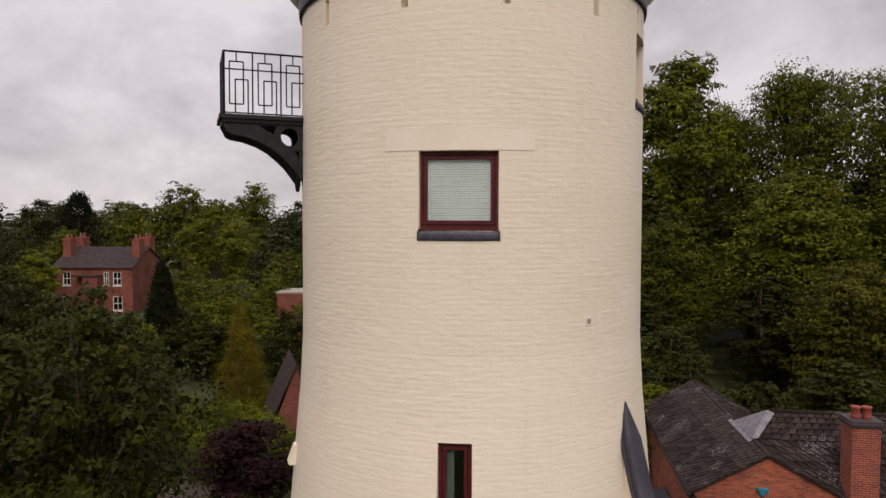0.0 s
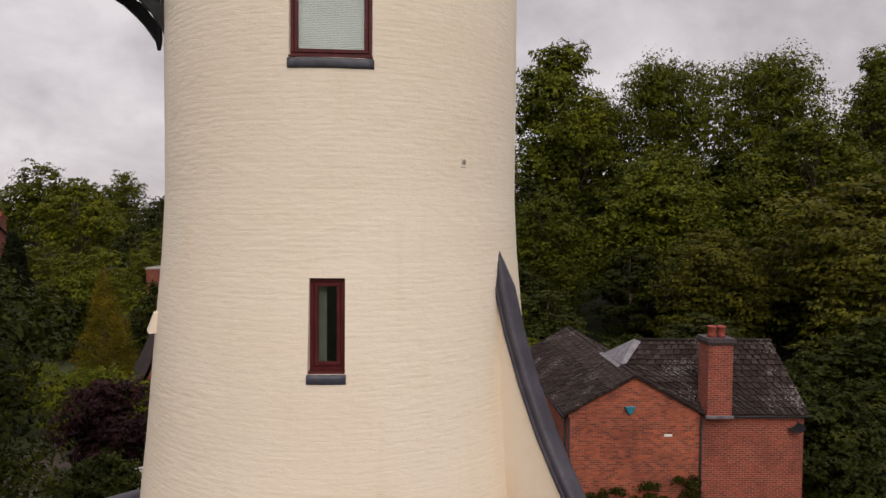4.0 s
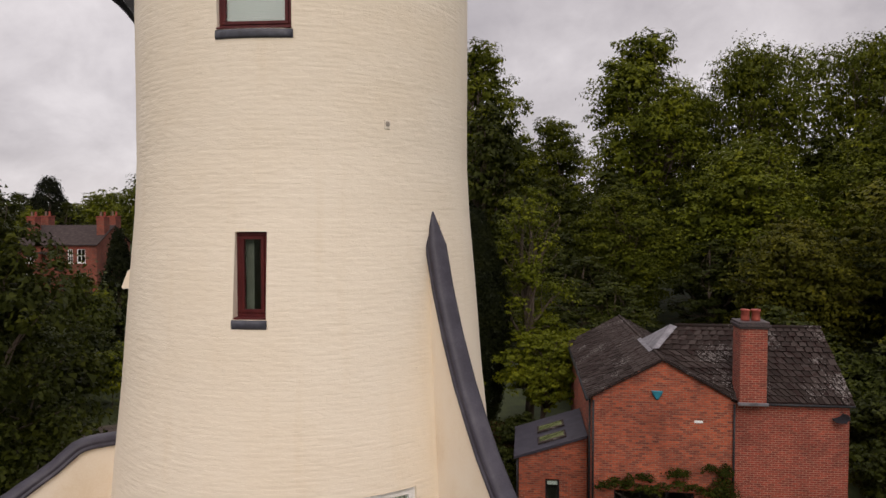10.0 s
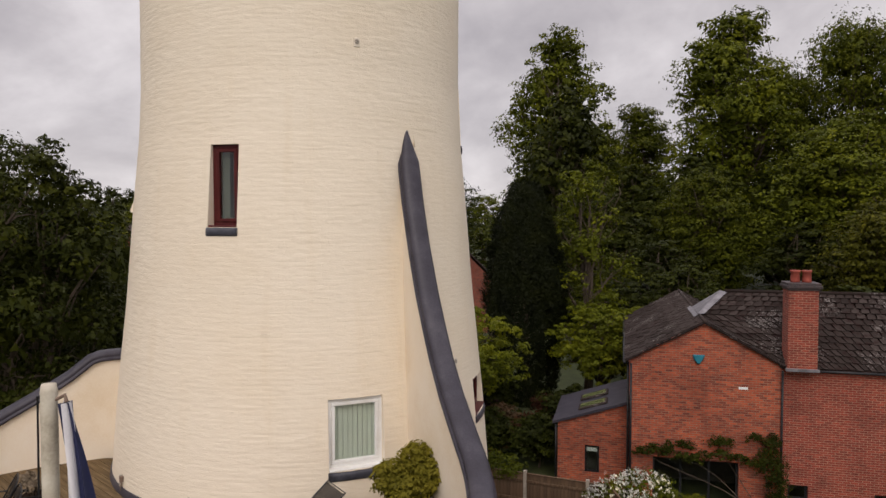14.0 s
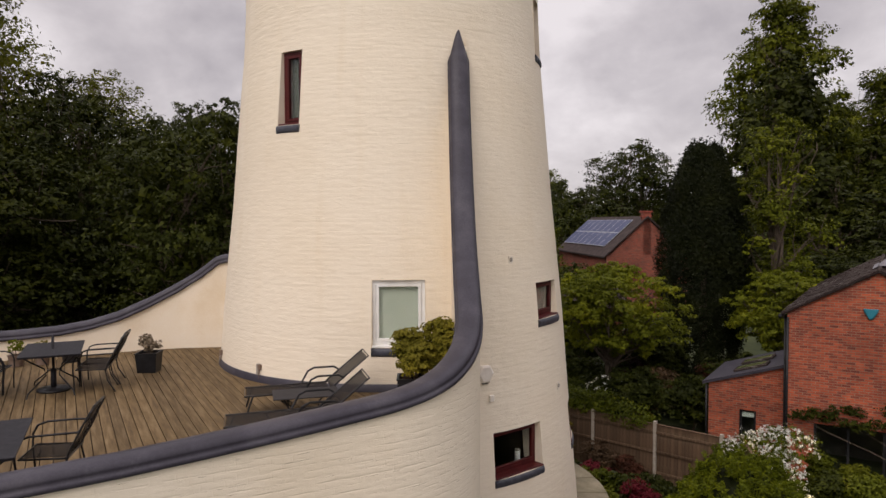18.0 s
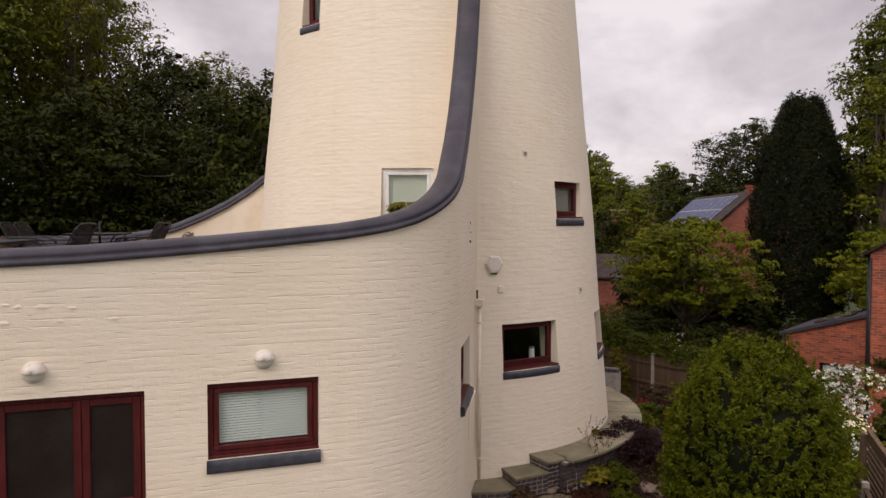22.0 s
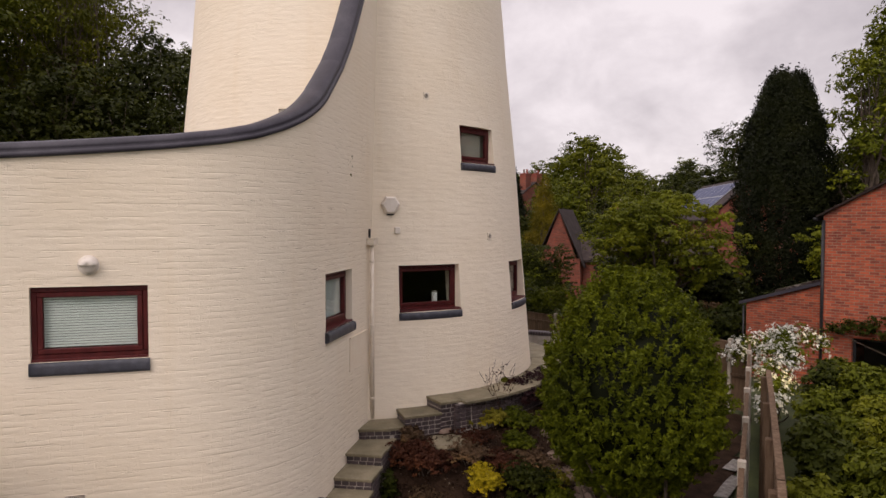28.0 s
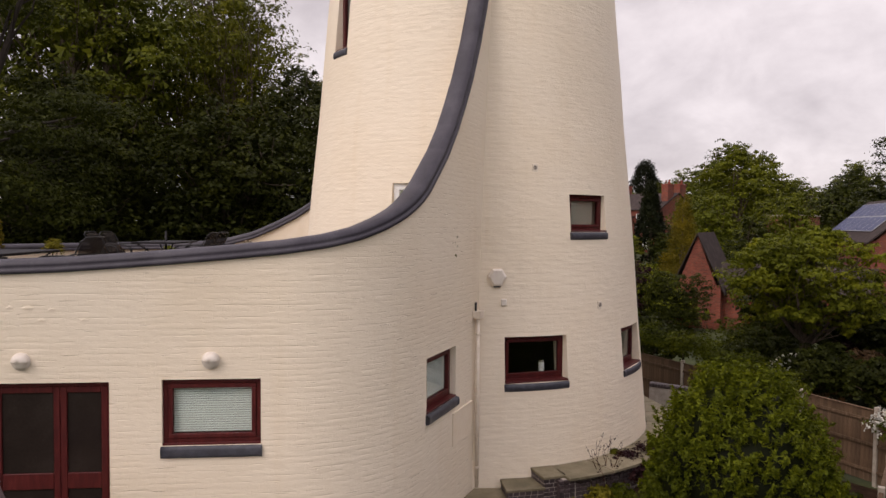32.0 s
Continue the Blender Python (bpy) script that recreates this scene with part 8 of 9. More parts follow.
# ---------------------------------------------------------------- low walls with bullnose brick copings
def coped_wall(name, p0, p1, top, base, label, body="render", thick=0.24, slope=0.0):
    p0, p1 = Vector(p0), Vector(p1)
    L = (p1 - p0).length
    a = math.atan2(p1.y - p0.y, p1.x - p0.x)
    ob = thing(name, Matrix.Translation((p0.x, p0.y, 0)) @ Matrix.Rotation(a, 4, "Z"), label, "garden wall", kind="structure")
    bm = bmesh.new(); bx(bm, 0, L, -thick / 2 + 0.02, thick / 2 - 0.02, base, top - 0.118)
    part("body", bm, M[body], ob)
    me = None
    n = int(L / 0.078)
    for k in range(n):
        if me is None:
            bm = bmesh.new()
            prof = [(-thick / 2, -0.115), (-thick / 2, -0.06), (-thick * 0.46, -0.025), (-thick * 0.3, -0.004), (0, 0.004), (thick * 0.3, -0.004), (thick * 0.46, -0.025), (thick / 2, -0.06), (thick / 2, -0.115)]
            A = [bm.verts.new((0.004, y, z)) for y, z in prof]
            B = [bm.verts.new((0.070, y, z)) for y, z in prof]
            bm.faces.new(A); bm.faces.new(B[::-1])
            for i in range(len(prof)):
                bm.faces.new((A[i], B[i], B[(i + 1) % len(prof)], A[(i + 1) % len(prof)]))
            bmesh.ops.recalc_face_normals(bm, faces=bm.faces[:])
            bmesh.ops.bevel(bm, geom=bm.edges[:], offset=0.004, segments=1, affect="EDGES")
            me = bpy.data.meshes.new("brick")
            bm.to_mesh(me); bm.free()
            me.materials.append(M["bluebrick"])
        b = new("brick", me)
        b.parent = ob
        b.matrix_local = Matrix.Translation((k * 0.078, 0.003 * nz(k * 2.3, 1.1), top + 0.004 * nz(k * 1.3, 5.5)))
    return ob


coped_wall("garden_wall", (2.95, 3.36), (7.6, 3.10), 2.02, -1.4, "low cream wall with a rounded blue brick coping")
coped_wall("garden_wall", (4.49, 8.27), (6.2, 8.92), -0.12, -1.3, "low blue brick wall across the foot of the steps", "mortar")
coped_wall("garden_wall", (1.7, 19.1), (2.78, 19.37), 0.60, -1.2, "low blue brick wall beyond the path", "mortar")

# threshold slab at the annex door
tp = [off(s, d, 0)[:2] for s, d in ((4.2, 0.02), (7.1, 0.02), (7.1, 1.25), (4.2, 1.25))]
tp = [tuple(p) for p in tp]
bm = prism(bmesh.new(), tp if area(tp) > 0 else tp[::-1], -1.4, 0.76)
tagged(part("terrace", bm, M["slab"], None, "raised stone terrace in front of the annex doors"), category="terrace", kind="structure")


# ---------------------------------------------------------------- fences
def panel_fence(p0, p1, top, label, h=1.75):
    """One bay of vertical feather-edge boards with rails, a capping and a post at its start."""
    p0, p1 = Vector(p0), Vector(p1)
    L = (p1 - p0).length
    a = math.atan2(p1.y - p0.y, p1.x - p0.x)
    f = thing("fence_panel", Matrix.Translation((p0.x, p0.y, top - h)) @ Matrix.Rotation(a, 4, "Z"), label, "fence", "fence panels")
    part("post", bx(bmesh.new(), -0.05, 0.05, -0.05, 0.05, -0.3, h + 0.07, 0.008), M["concrete"], f, "pale square post")
    n = max(3, int((L - 0.1) / 0.105))
    w = (L - 0.1) / n
    me = bpy.data.meshes.new("board")
    bm = bx(bmesh.new(), 0.002, w + 0.012, -0.009, 0.009, 0.02, h - 0.03, 0.002)
    bm.to_mesh(me); bm.free()
    me.materials.append(M["fence"])
    for k in range(n):
        b = new("board", me)
        b.parent = f
        b.matrix_local = Matrix.Translation((0.05 + k * w, 0.002 * (k % 2), 0.006 * nz(k * 1.9, L))) @ Matrix.Rotation(radians(4), 4, "Z")
    for z in (0.25, h * 0.5, h - 0.3):
        part("rail", bx(bmesh.new(), 0.05, L - 0.05, -0.05, -0.012, z, z + 0.075, 0.004), M["fence"], f)
    part("capping", bx(bmesh.new(), 0.03, L - 0.03, -0.035, 0.03, h - 0.029, h - 0.005, 0.004), M["fence"], f)
    return f


def slat_fence(p0, p1, top, label, h=1.9):
    p0, p1 = Vector(p0), Vector(p1)
    L = (p1 - p0).length
    a = math.atan2(p1.y - p0.y, p1.x - p0.x)
    f = thing("slatted_fence", Matrix.Translation((p0.x, p0.y, top - h)) @ Matrix.Rotation(a, 4, "Z"), label, "fence", "slatted fence bays")
    part("post", bx(bmesh.new(), -0.06, 0.06, -0.05, 0.05, -0.3, h - 0.12, 0.008), M["fence"], f, "grey weathered post")
    me = bpy.data.meshes.new("slat")
    bm = bx(bmesh.new(), 0.0, L, 0.051, 0.069, 0, 0.075, 0.003)
    bm.to_mesh(me); bm.free()
    me.materials.append(M["fence"])
    z = 0.1
    k = 0
    while z < h - 0.34:
        s = new("slat", me)
        s.parent = f
        s.matrix_local = Matrix.Translation((0.004 * nz(k, 2), 0, z))
        z += 0.112
        k += 1
    part("top_board", bx(bmesh.new(), 0, L, 0.051, 0.075, h - 0.24, h - 0.03, 0.004), M["fence"], f)
    part("capping", bx(bmesh.new(), -0.02, L + 0.02, 0.02, 0.10, h - 0.029, h, 0.005), M["fence"], f)
    return f


FL = "weathered brown boarded fence panel between pale posts"
pts = [(-2.9, 23.1), (-0.93, 22.55), (1.05, 22.0), (3.04, 21.47), (5.02, 20.91), (6.9, 20.34)]
for i, (a, b) in enumerate(zip(pts, pts[1:])):
    panel_fence(a, b, 0.66, FL)
side_pts = [(7.42, 20.1), (7.86, 18.15), (8.28, 16.25), (8.69, 14.4), (9.12, 12.5), (9.55, 10.5), (9.98, 8.6)]
for a, b in zip(side_pts, side_pts[1:]):
    panel_fence(a, b, 0.78, FL)
panel_fence(pts[-1], side_pts[0], 0.66, FL)
s2 = [(8.98, 14.3), (9.40, 12.5), (9.80, 10.75), (10.20, 9.0), (10.55, 7.4)]
for a, b in zip(s2, s2[1:]):
    slat_fence(a, b, 1.22, "grey weathered slatted timber fence bay")

patch("gravel_strip", "pale gravel strip beside the fence", [(7.95, 16.5), (8.1, 16.5), (9.4, 10.5), (9.75, 8.5), (9.25, 8.5), (8.95, 10.5)], M["gravel"], 0.075, 0.25, "gravel")

# ---------------------------------------------------------------- garden plants
def bush_thing():
    """The big clipped bush: dense short twigs all over a tall dome."""
    rng = np.random.default_rng(41)
    ob = thing("clipped_bush", Matrix.Translation((7.72, 11.62, -0.95)), "big dense clipped green bush, tall and rounded", "bush")
    n = 3300
    d = rng.normal(size=(n, 3))
    d /= np.linalg.norm(d, axis=1)[:, None]
    R = np.array([1.25, 1.25, 1.90])
    lump = np.array([1 + 0.045 * nz(q[0] * 2.4, q[1] * 2.4, q[2] * 2.4) + 0.15 * nz(q[0] * 8, q[1] * 8, q[2] * 8) for q in d])
    c = d * R * (lump * rng.uniform(0.92, 1.02, n))[:, None] + np.array([0, 0, 1.94])
    c[:, 2] = np.where(c[:, 2] < 1.94, 1.94 + (c[:, 2] - 1.94) * 0.66, c[:, 2])
    c[:, :2] *= (1 - 0.08 * np.clip((1.5 - c[:, 2]) / 1.5, 0, 1))[:, None]
    per = 27
    # short shoots that turn up at their ends
    way = d * 0.8 + np.array([0, 0, 0.7]) + rng.normal(size=(n, 3)) * 0.35
    way /= np.linalg.norm(way, axis=1)[:, None]
    t = rng.uniform(0, 1, (n, per, 1))
    pts = c[:, None] + way[:, None] * 0.20 * (t - 0.35) + rng.normal(size=(n, per, 3)) * 0.026 * (1.15 - t)
    bm = bmesh.new()
    for k in range(9):
        q = c[k * 37] * 0.8
        limb(bm, (0.05 * k - 0.2, 0.03, -0.3), q, 0.05, 0.01, rng, 0.08, 5, 5)
    part("stems", bm, M["trunk"], ob)
    # smooth near-black core: the shade between the shoots, put into its colour
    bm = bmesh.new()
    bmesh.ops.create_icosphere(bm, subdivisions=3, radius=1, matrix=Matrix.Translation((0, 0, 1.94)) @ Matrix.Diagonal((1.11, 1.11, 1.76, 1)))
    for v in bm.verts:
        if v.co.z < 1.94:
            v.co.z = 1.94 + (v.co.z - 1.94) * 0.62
    part("inner_growth", bm, LEAF["cypress"], ob, "dark solid core standing in for the shade inside")
    leaves("foliage", pts.reshape(-1, 3), 0.074, LEAF["yew"], ob, rng, 0.25, 0.34, np.repeat(d * 0.25 + way * 0.3, per, axis=0), wild=1.0)
    return ob


bush_thing()


def low_plant(name, x, y, rx, rz, label, mat, leaf, n, per, seed, dz=0.0, cat="plant", group=""):
    return foliage_ball(name, Matrix.Translation((x, y, ground_z(x, y) + 0.03 + dz)), rx, rz, label, mat, leaf, n, per, seed, cat=cat, group=group)


low_plant("yellow_shrub", 5.84, 10.56, 0.29, 0.24, "bright yellow small-leaved shrub", "yellow", 0.036, 300, 16, 51, cat="shrub")
low_plant("red_shrub", 4.92, 10.28, 0.52, 0.22, "low dark red dense heather", "red", 0.034, 460, 16, 52, cat="shrub")
low_plant("red_shrub", 4.55, 10.2, 0.34, 0.17, "low dark red dense heather", "red", 0.034, 240, 16, 252, cat="shrub")
low_plant("heather", 5.32, 10.85, 0.44, 0.16, "low mound of brown heather", "heather", 0.032, 320, 14, 53, cat="shrub")
low_plant("heather", 5.75, 11.25, 0.40, 0.14, "low mound of reddish heather", "red", 0.032, 260, 14, 164, cat="shrub")
low_plant("heather", 6.05, 11.72, 0.42, 0.17, "low mound of brown heather", "heather", 0.032, 280, 14, 54, cat="shrub")
low_plant("heather", 6.40, 11.70, 0.36, 0.15, "low mound of yellow-brown heather", "aucuba", 0.032, 240, 14, 64, cat="shrub")
low_plant("heather", 5.20, 9.95, 0.36, 0.10, "low mound of faded pink-brown heather", "heather", 0.032, 220, 12, 253, cat="shrub")
low_plant("heather", 5.10, 11.35, 0.40, 0.10, "low mound of reddish heather", "red", 0.032, 220, 12, 254, cat="shrub")
low_plant("green_shrub", 5.05, 12.05, 0.36, 0.18, "low light green leafy shrub", "aucuba", 0.05, 220, 12, 55, cat="shrub")
low_plant("green_shrub", 5.40, 12.30, 0.36, 0.19, "low light green leafy shrub", "privet", 0.05, 220, 12, 155, cat="shrub")
low_plant("green_shrub", 5.70, 11.82, 0.30, 0.17, "low light green leafy shrub", "privet", 0.05, 190, 12, 56, cat="shrub")
low_plant("green_shrub", 6.18, 11.18, 0.48, 0.22, "low mid-green leafy shrub", "dark", 0.055, 300, 12, 57, cat="shrub")
low_plant("green_shrub", 6.62, 11.30, 0.34, 0.22, "low mid-green leafy shrub", "privet", 0.05, 240, 12, 65, cat="shrub")
low_plant("green_shrub", 6.40, 10.70, 0.34, 0.16, "low mid-green leafy shrub", "dark", 0.05, 200, 12, 165, cat="shrub")
low_plant("small_conifer", 4.69, 9.65, 0.16, 0.24, "small upright dark green conifer", "dark", 0.04, 130, 14, 58, cat="shrub")
low_plant("grass_tuft", 4.40, 10.55, 0.22, 0.13, "tuft of pale brown grass", "heather", 0.09, 70, 12, 59)
low_plant("grass_tuft", 4.70, 11.65, 0.18, 0.14, "tuft of pale yellow-green grass", "aucuba", 0.09, 80, 12, 66)
low_plant("yellow_shrub", 6.45, 12.55, 0.16, 0.26, "small upright golden-green shrub", "aucuba", 0.045, 130, 12, 151, cat="shrub")
low_plant("purple_shrub", 4.98, 13.15, 0.46, 0.26, "dark purple twiggy shrub", "purple", 0.042, 420, 12, 60, cat="shrub")
low_plant("purple_shrub", 5.10, 13.85, 0.52, 0.30, "dark purple twiggy shrub", "purple", 0.042, 440, 12, 61, cat="shrub")
low_plant("purple_shrub", 5.6, 13.6, 0.5, 0.30, "dark purple twiggy shrub", "purple", 0.042, 340, 12, 161, cat="shrub")
low_plant("green_shrub", 4.75, 15.6, 0.34, 0.20, "small light green plant at the path's edge", "fresh", 0.05, 160, 12, 255, cat="shrub")
for k, a in enumerate((-22, -17, -13, -6)):
    q = on_tower(math.radians(a), 0.58, 0.05)
    foliage_ball("weed", Matrix.Translation((q[0], q[1], 0.58)), 0.11 + 0.03 * (k % 2), 0.05, "small green weed at the foot of the tower", "fresh", 0.035, 40, 8, 260 + k, cat="weed", group="weeds at the foot of the tower")
low_plant("crimson_shrub", 5.3, 16.9, 0.5, 0.4, "crimson-leaved shrub in the bed", "crimson", 0.06, 260, 12, 62, cat="shrub")
low_plant("green_shrub", 6.2, 14.8, 0.7, 0.4, "mid-green shrub in the bed", "privet", 0.09, 200, 12, 63, cat="shrub")
low_plant("green_shrub", 5.0, 17.6, 0.7, 0.4, "dark green shrub in the bed", "dark", 0.09, 200, 12, 67, cat="shrub")
low_plant("green_shrub", 6.7, 17.6, 0.8, 0.42, "dark green shrub in the bed", "dark", 0.1, 220, 12, 68, cat="shrub")
low_plant("green_shrub", 7.0, 15.6, 0.6, 0.35, "mid-green shrub in the bed", "privet", 0.1, 170, 12, 69, cat="shrub")
low_plant("green_shrub", 6.9, 13.6, 0.5, 0.3, "dark shrub behind the bush", "dark", 0.1, 150, 12, 70, cat="shrub")
low_plant("golden_shrub", 2.1, 21.2, 0.36, 0.98, "upright golden-green shrub by the fence", "gold", 0.06, 300, 14, 71, cat="shrub")
low_plant("crimson_shrub", 3.75, 18.9, 0.5, 0.36, "crimson-leaved shrub beside the path", "crimson", 0.06, 300, 12, 171, cat="shrub")
low_plant("green_shrub", 4.35, 17.9, 0.5, 0.32, "low leafy shrub beside the path", "privet", 0.07, 220, 12, 172, cat="shrub")
low_plant("green_shrub", 3.85, 17.3, 0.28, 0.18, "small light green plant at the path's edge", "fresh", 0.06, 110, 12, 173, cat="shrub")
low_plant("green_shrub", 2.75, 20.3, 0.4, 0.26, "low leafy shrub beside the path", "dark", 0.07, 200, 12, 174, cat="shrub")
low_plant("brown_shrub", 3.4, 20.95, 0.6, 0.5, "twiggy brown shrub against the fence", "heather", 0.07, 260, 12, 175, cat="shrub")
low_plant("brown_shrub", 4.4, 20.5, 0.5, 0.4, "twiggy brown shrub before the fence", "red", 0.07, 240, 12, 176, cat="shrub")
low_plant("green_shrub", 5.3, 19.4, 0.6, 0.4, "dark green shrub before the fence", "dark", 0.08, 240, 12, 177, cat="shrub")

# bare twigs beside the upper steps
tw = thing("bare_twig_shrub", Matrix.Translation((4.95, 12.35, ground_z(4.95, 12.35))), "bare reddish twigs with a few small leaves", "shrub")
rng = np.random.default_rng(77)
bm = bmesh.new()
tips = []
for k in range(9):
    a = rng.uniform(0, 2 * math.pi)
    e = limb(bm, (0, 0, 0), (0.32 * math.cos(a), 0.32 * math.sin(a), rng.uniform(0.45, 0.95)), 0.006, 0.0025, rng, 0.1, 6, 4)
    for j in (2, 3, 4, 5):
        d = Vector(rng.normal(size=3)) * 0.16
        d.z = abs(d.z) + 0.06
        limb(bm, e[j], e[j] + d, 0.004, 0.002, rng, 0.1, 3, 3)
        tips += [tuple(e[j] + d * t) for t in (0.5, 0.8, 1.0)]
part("branching_stem", bm, LEAF["red"], tw)
leaves("foliage", np.array(tips), 0.05, LEAF["purple"], tw, rng, tri=False)


# rocks
def rock(x, y, r, seed, dz=0.0, sq=0.7, mat="stone", label="rough brown rockery stone"):
    bm = bmesh.new()
    bmesh.ops.create_icosphere(bm, subdivisions=2, radius=r)
    for v in bm.verts:
        c = v.co
        k = 1 + 0.3 * nz(c.x / r * 1.1 + seed, c.y / r * 1.1, c.z / r * 1.1) + 0.12 * nz(c.x / r * 3, c.y / r * 3 + seed, 1)
        v.co = Vector((c.x * k * 1.2, c.y * k, max(-0.6 * r, min(0.62 * r, c.z * k)) * sq))
    ob = part("rock", bm, M[mat], None, label)
    ob.location = (x, y, ground_z(x, y) + 0.25 * r + dz)
    ob.rotation_euler = (0, 0, seed * 1.3)
    return tagged(ob, category="rock", group="rockery stones")


for i, (x, y, r) in enumerate(((4.3, 11.85, 0.2), (4.75, 12.3, 0.15), (6.1, 12.35, 0.17), (6.4, 12.3, 0.17), (6.62, 12.1, 0.15), (6.55, 12.55, 0.2), (6.8, 11.95, 0.19), (6.95, 11.6, 0.16), (5.75, 12.75, 0.17), (5.95, 12.95, 0.2), (6.2, 12.8, 0.16), (6.19, 12.0, 0.15), (6.45, 12.05, 0.17), (6.7, 12.25, 0.17), (4.47, 11.28, 0.17), (4.6, 12.0, 0.13), (7.0, 10.5, 0.2), (7.25, 10.2, 0.18), (7.0, 9.85, 0.2), (7.35, 9.6, 0.2))):
    rock(x, y, r, i * 1.7 + 0.4)
rock(4.85, 10.92, 0.34, 9.1, 0.0, 0.22, "slab", "flat pale stepping stone in the bed")

# litter of leaves and bark chips on the bed
rng = np.random.default_rng(66)
lit = []
while len(lit) < 9000:
    x, y = rng.uniform(4.4, 7.6), rng.uniform(9.0, 15.5)
    if math.hypot(x - CX, y - CY) > 4.75 or (x > 4.9 and y < 12.0):
        lit.append((x, y, ground_z(x, y) + 0.10 + 0.03 * rng.random()))
tagged(leaves("leaf_litter", np.array(lit[700:]), 0.055, LEAF["bark"], None, rng, 0.9, tri=False), "brown leaf litter and bark on the bed", "leaf litter", kind="stuff")
tagged(leaves("fallen_petals", np.array(lit[:700]) + np.array([0, 0, 0.02]), 0.03, LEAF["dry"], None, rng, 0.9, tri=False), "pale fallen petals and chips on the bed", "leaf litter", kind="stuff")

# clematis in white flower over the fence corner
cl = thing("clematis", Matrix.Translation((8.15, 19.3, -1.1)), "white-flowered clematis sprawling over the fence", "climbing plant")
rng = np.random.default_rng(88)
lobes = [(-0.35, 0.6, 1.6, 0.8, 0.6, 0.45), (0.35, 0.4, 1.85, 0.75, 0.6, 0.5), (0.2, -0.6, 1.55, 0.5, 0.7, 0.5), (0.35, -1.6, 1.4, 0.4, 0.7, 0.5), (0.5, -2.5, 1.25, 0.35, 0.6, 0.45), (-0.9, 0.75, 1.4, 0.5, 0.4, 0.35), (0.1, 0.75, 2.0, 0.5, 0.35, 0.25), (0.55, -3.2, 1.1, 0.25, 0.5, 0.4)]
bm = bmesh.new()
for x, y, z, *_ in lobes:
    limb(bm, (0, 0.3, 0), (x, y, z), 0.02, 0.006, rng, 0.1, 6, 5)
part("stems", bm, M["trunk"], cl)
p, o = clumped(lobes, 260, 14, rng, 0.25, 0.6, -0.5)
leaves("foliage", p, 0.09, LEAF["privet"], cl, rng, 0.4, outward=o, tri=False)
p, o = clumped(lobes, 680, 1, rng, 0.22, 0.9, -0.2, inner=0.0)
five = (p[:, None] + rng.normal(size=(len(p), 5, 3)) * 0.022).reshape(-1, 3)
leaves("blossom", five, 0.060, LEAF["blossom"], cl, rng, 0.3, 0.7, np.repeat(o, 5, axis=0), tri=False, label="white open flowers")

# creeper on the house front above the garden doors
cr = thing("wall_creeper", HM, "green creeper over the garden doors", "climbing plant")
rng = np.random.default_rng(89)
lobes = [(0.4 + 0.42 * k, -0.22, 0.80 + 0.12 * math.sin(k * 1.3), 0.34, 0.2, 0.2) for k in range(10)] + [(4.4, -0.2, 1.3, 0.3, 0.12, 0.4), (4.35, -0.25, 0.7, 0.45, 0.3, 0.5), (3.9, -0.2, 1.5, 0.35, 0.1, 0.2), (2.9, -0.15, 1.25, 0.5, 0.1, 0.25), (4.55, -0.3, 0.1, 0.35, 0.3, 0.5), (4.6, -0.3, -0.6, 0.4, 0.3, 0.5), (1.6, -0.15, 1.1, 0.5, 0.1, 0.18)]
bm = bmesh.new()
for x, y, z, *_ in lobes[::3]:
    limb(bm, (4.4, -0.06, -1.2), (x, y, z), 0.02, 0.006, rng, 0.08, 6, 5)
part("stems", bm, M["trunk"], cr)
p, o = clumped(lobes, 640, 14, rng, 0.3, 0.5, -0.6)
leaves("foliage", p, 0.075, LEAF["dark"], cr, rng, 0.3, outward=o, tri=False)

# hedge-like ivy on the far fence and the plants beyond
hd = thing("ivy_hedge", pose(0, 0, 0), "ivy and climbing leaves along the fence top", "hedge")
rng = np.random.default_rng(90)
lobes = [(-2.9 + 0.62 * k, 23.3 - 0.175 * k + 0.1, (1.12 - 0.075 * max(0, k - 6)) + 0.14 * math.sin(k * 2.1), 0.5, 0.45, 0.42) for k in range(13)]
bm = bmesh.new()
for x, y, z, *_ in lobes[::3]:
    limb(bm, (x, y + 0.2, -1.2), (x, y, z), 0.02, 0.008, rng, 0.05, 5, 5)
part("stems", bm, M["trunk"], hd)
p, o = clumped(lobes, 640, 16, rng, 0.28, 0.55, -0.8)
leaves("foliage", p, 0.09, LEAF["privet"], hd, rng, 0.4, outward=o, tri=False)

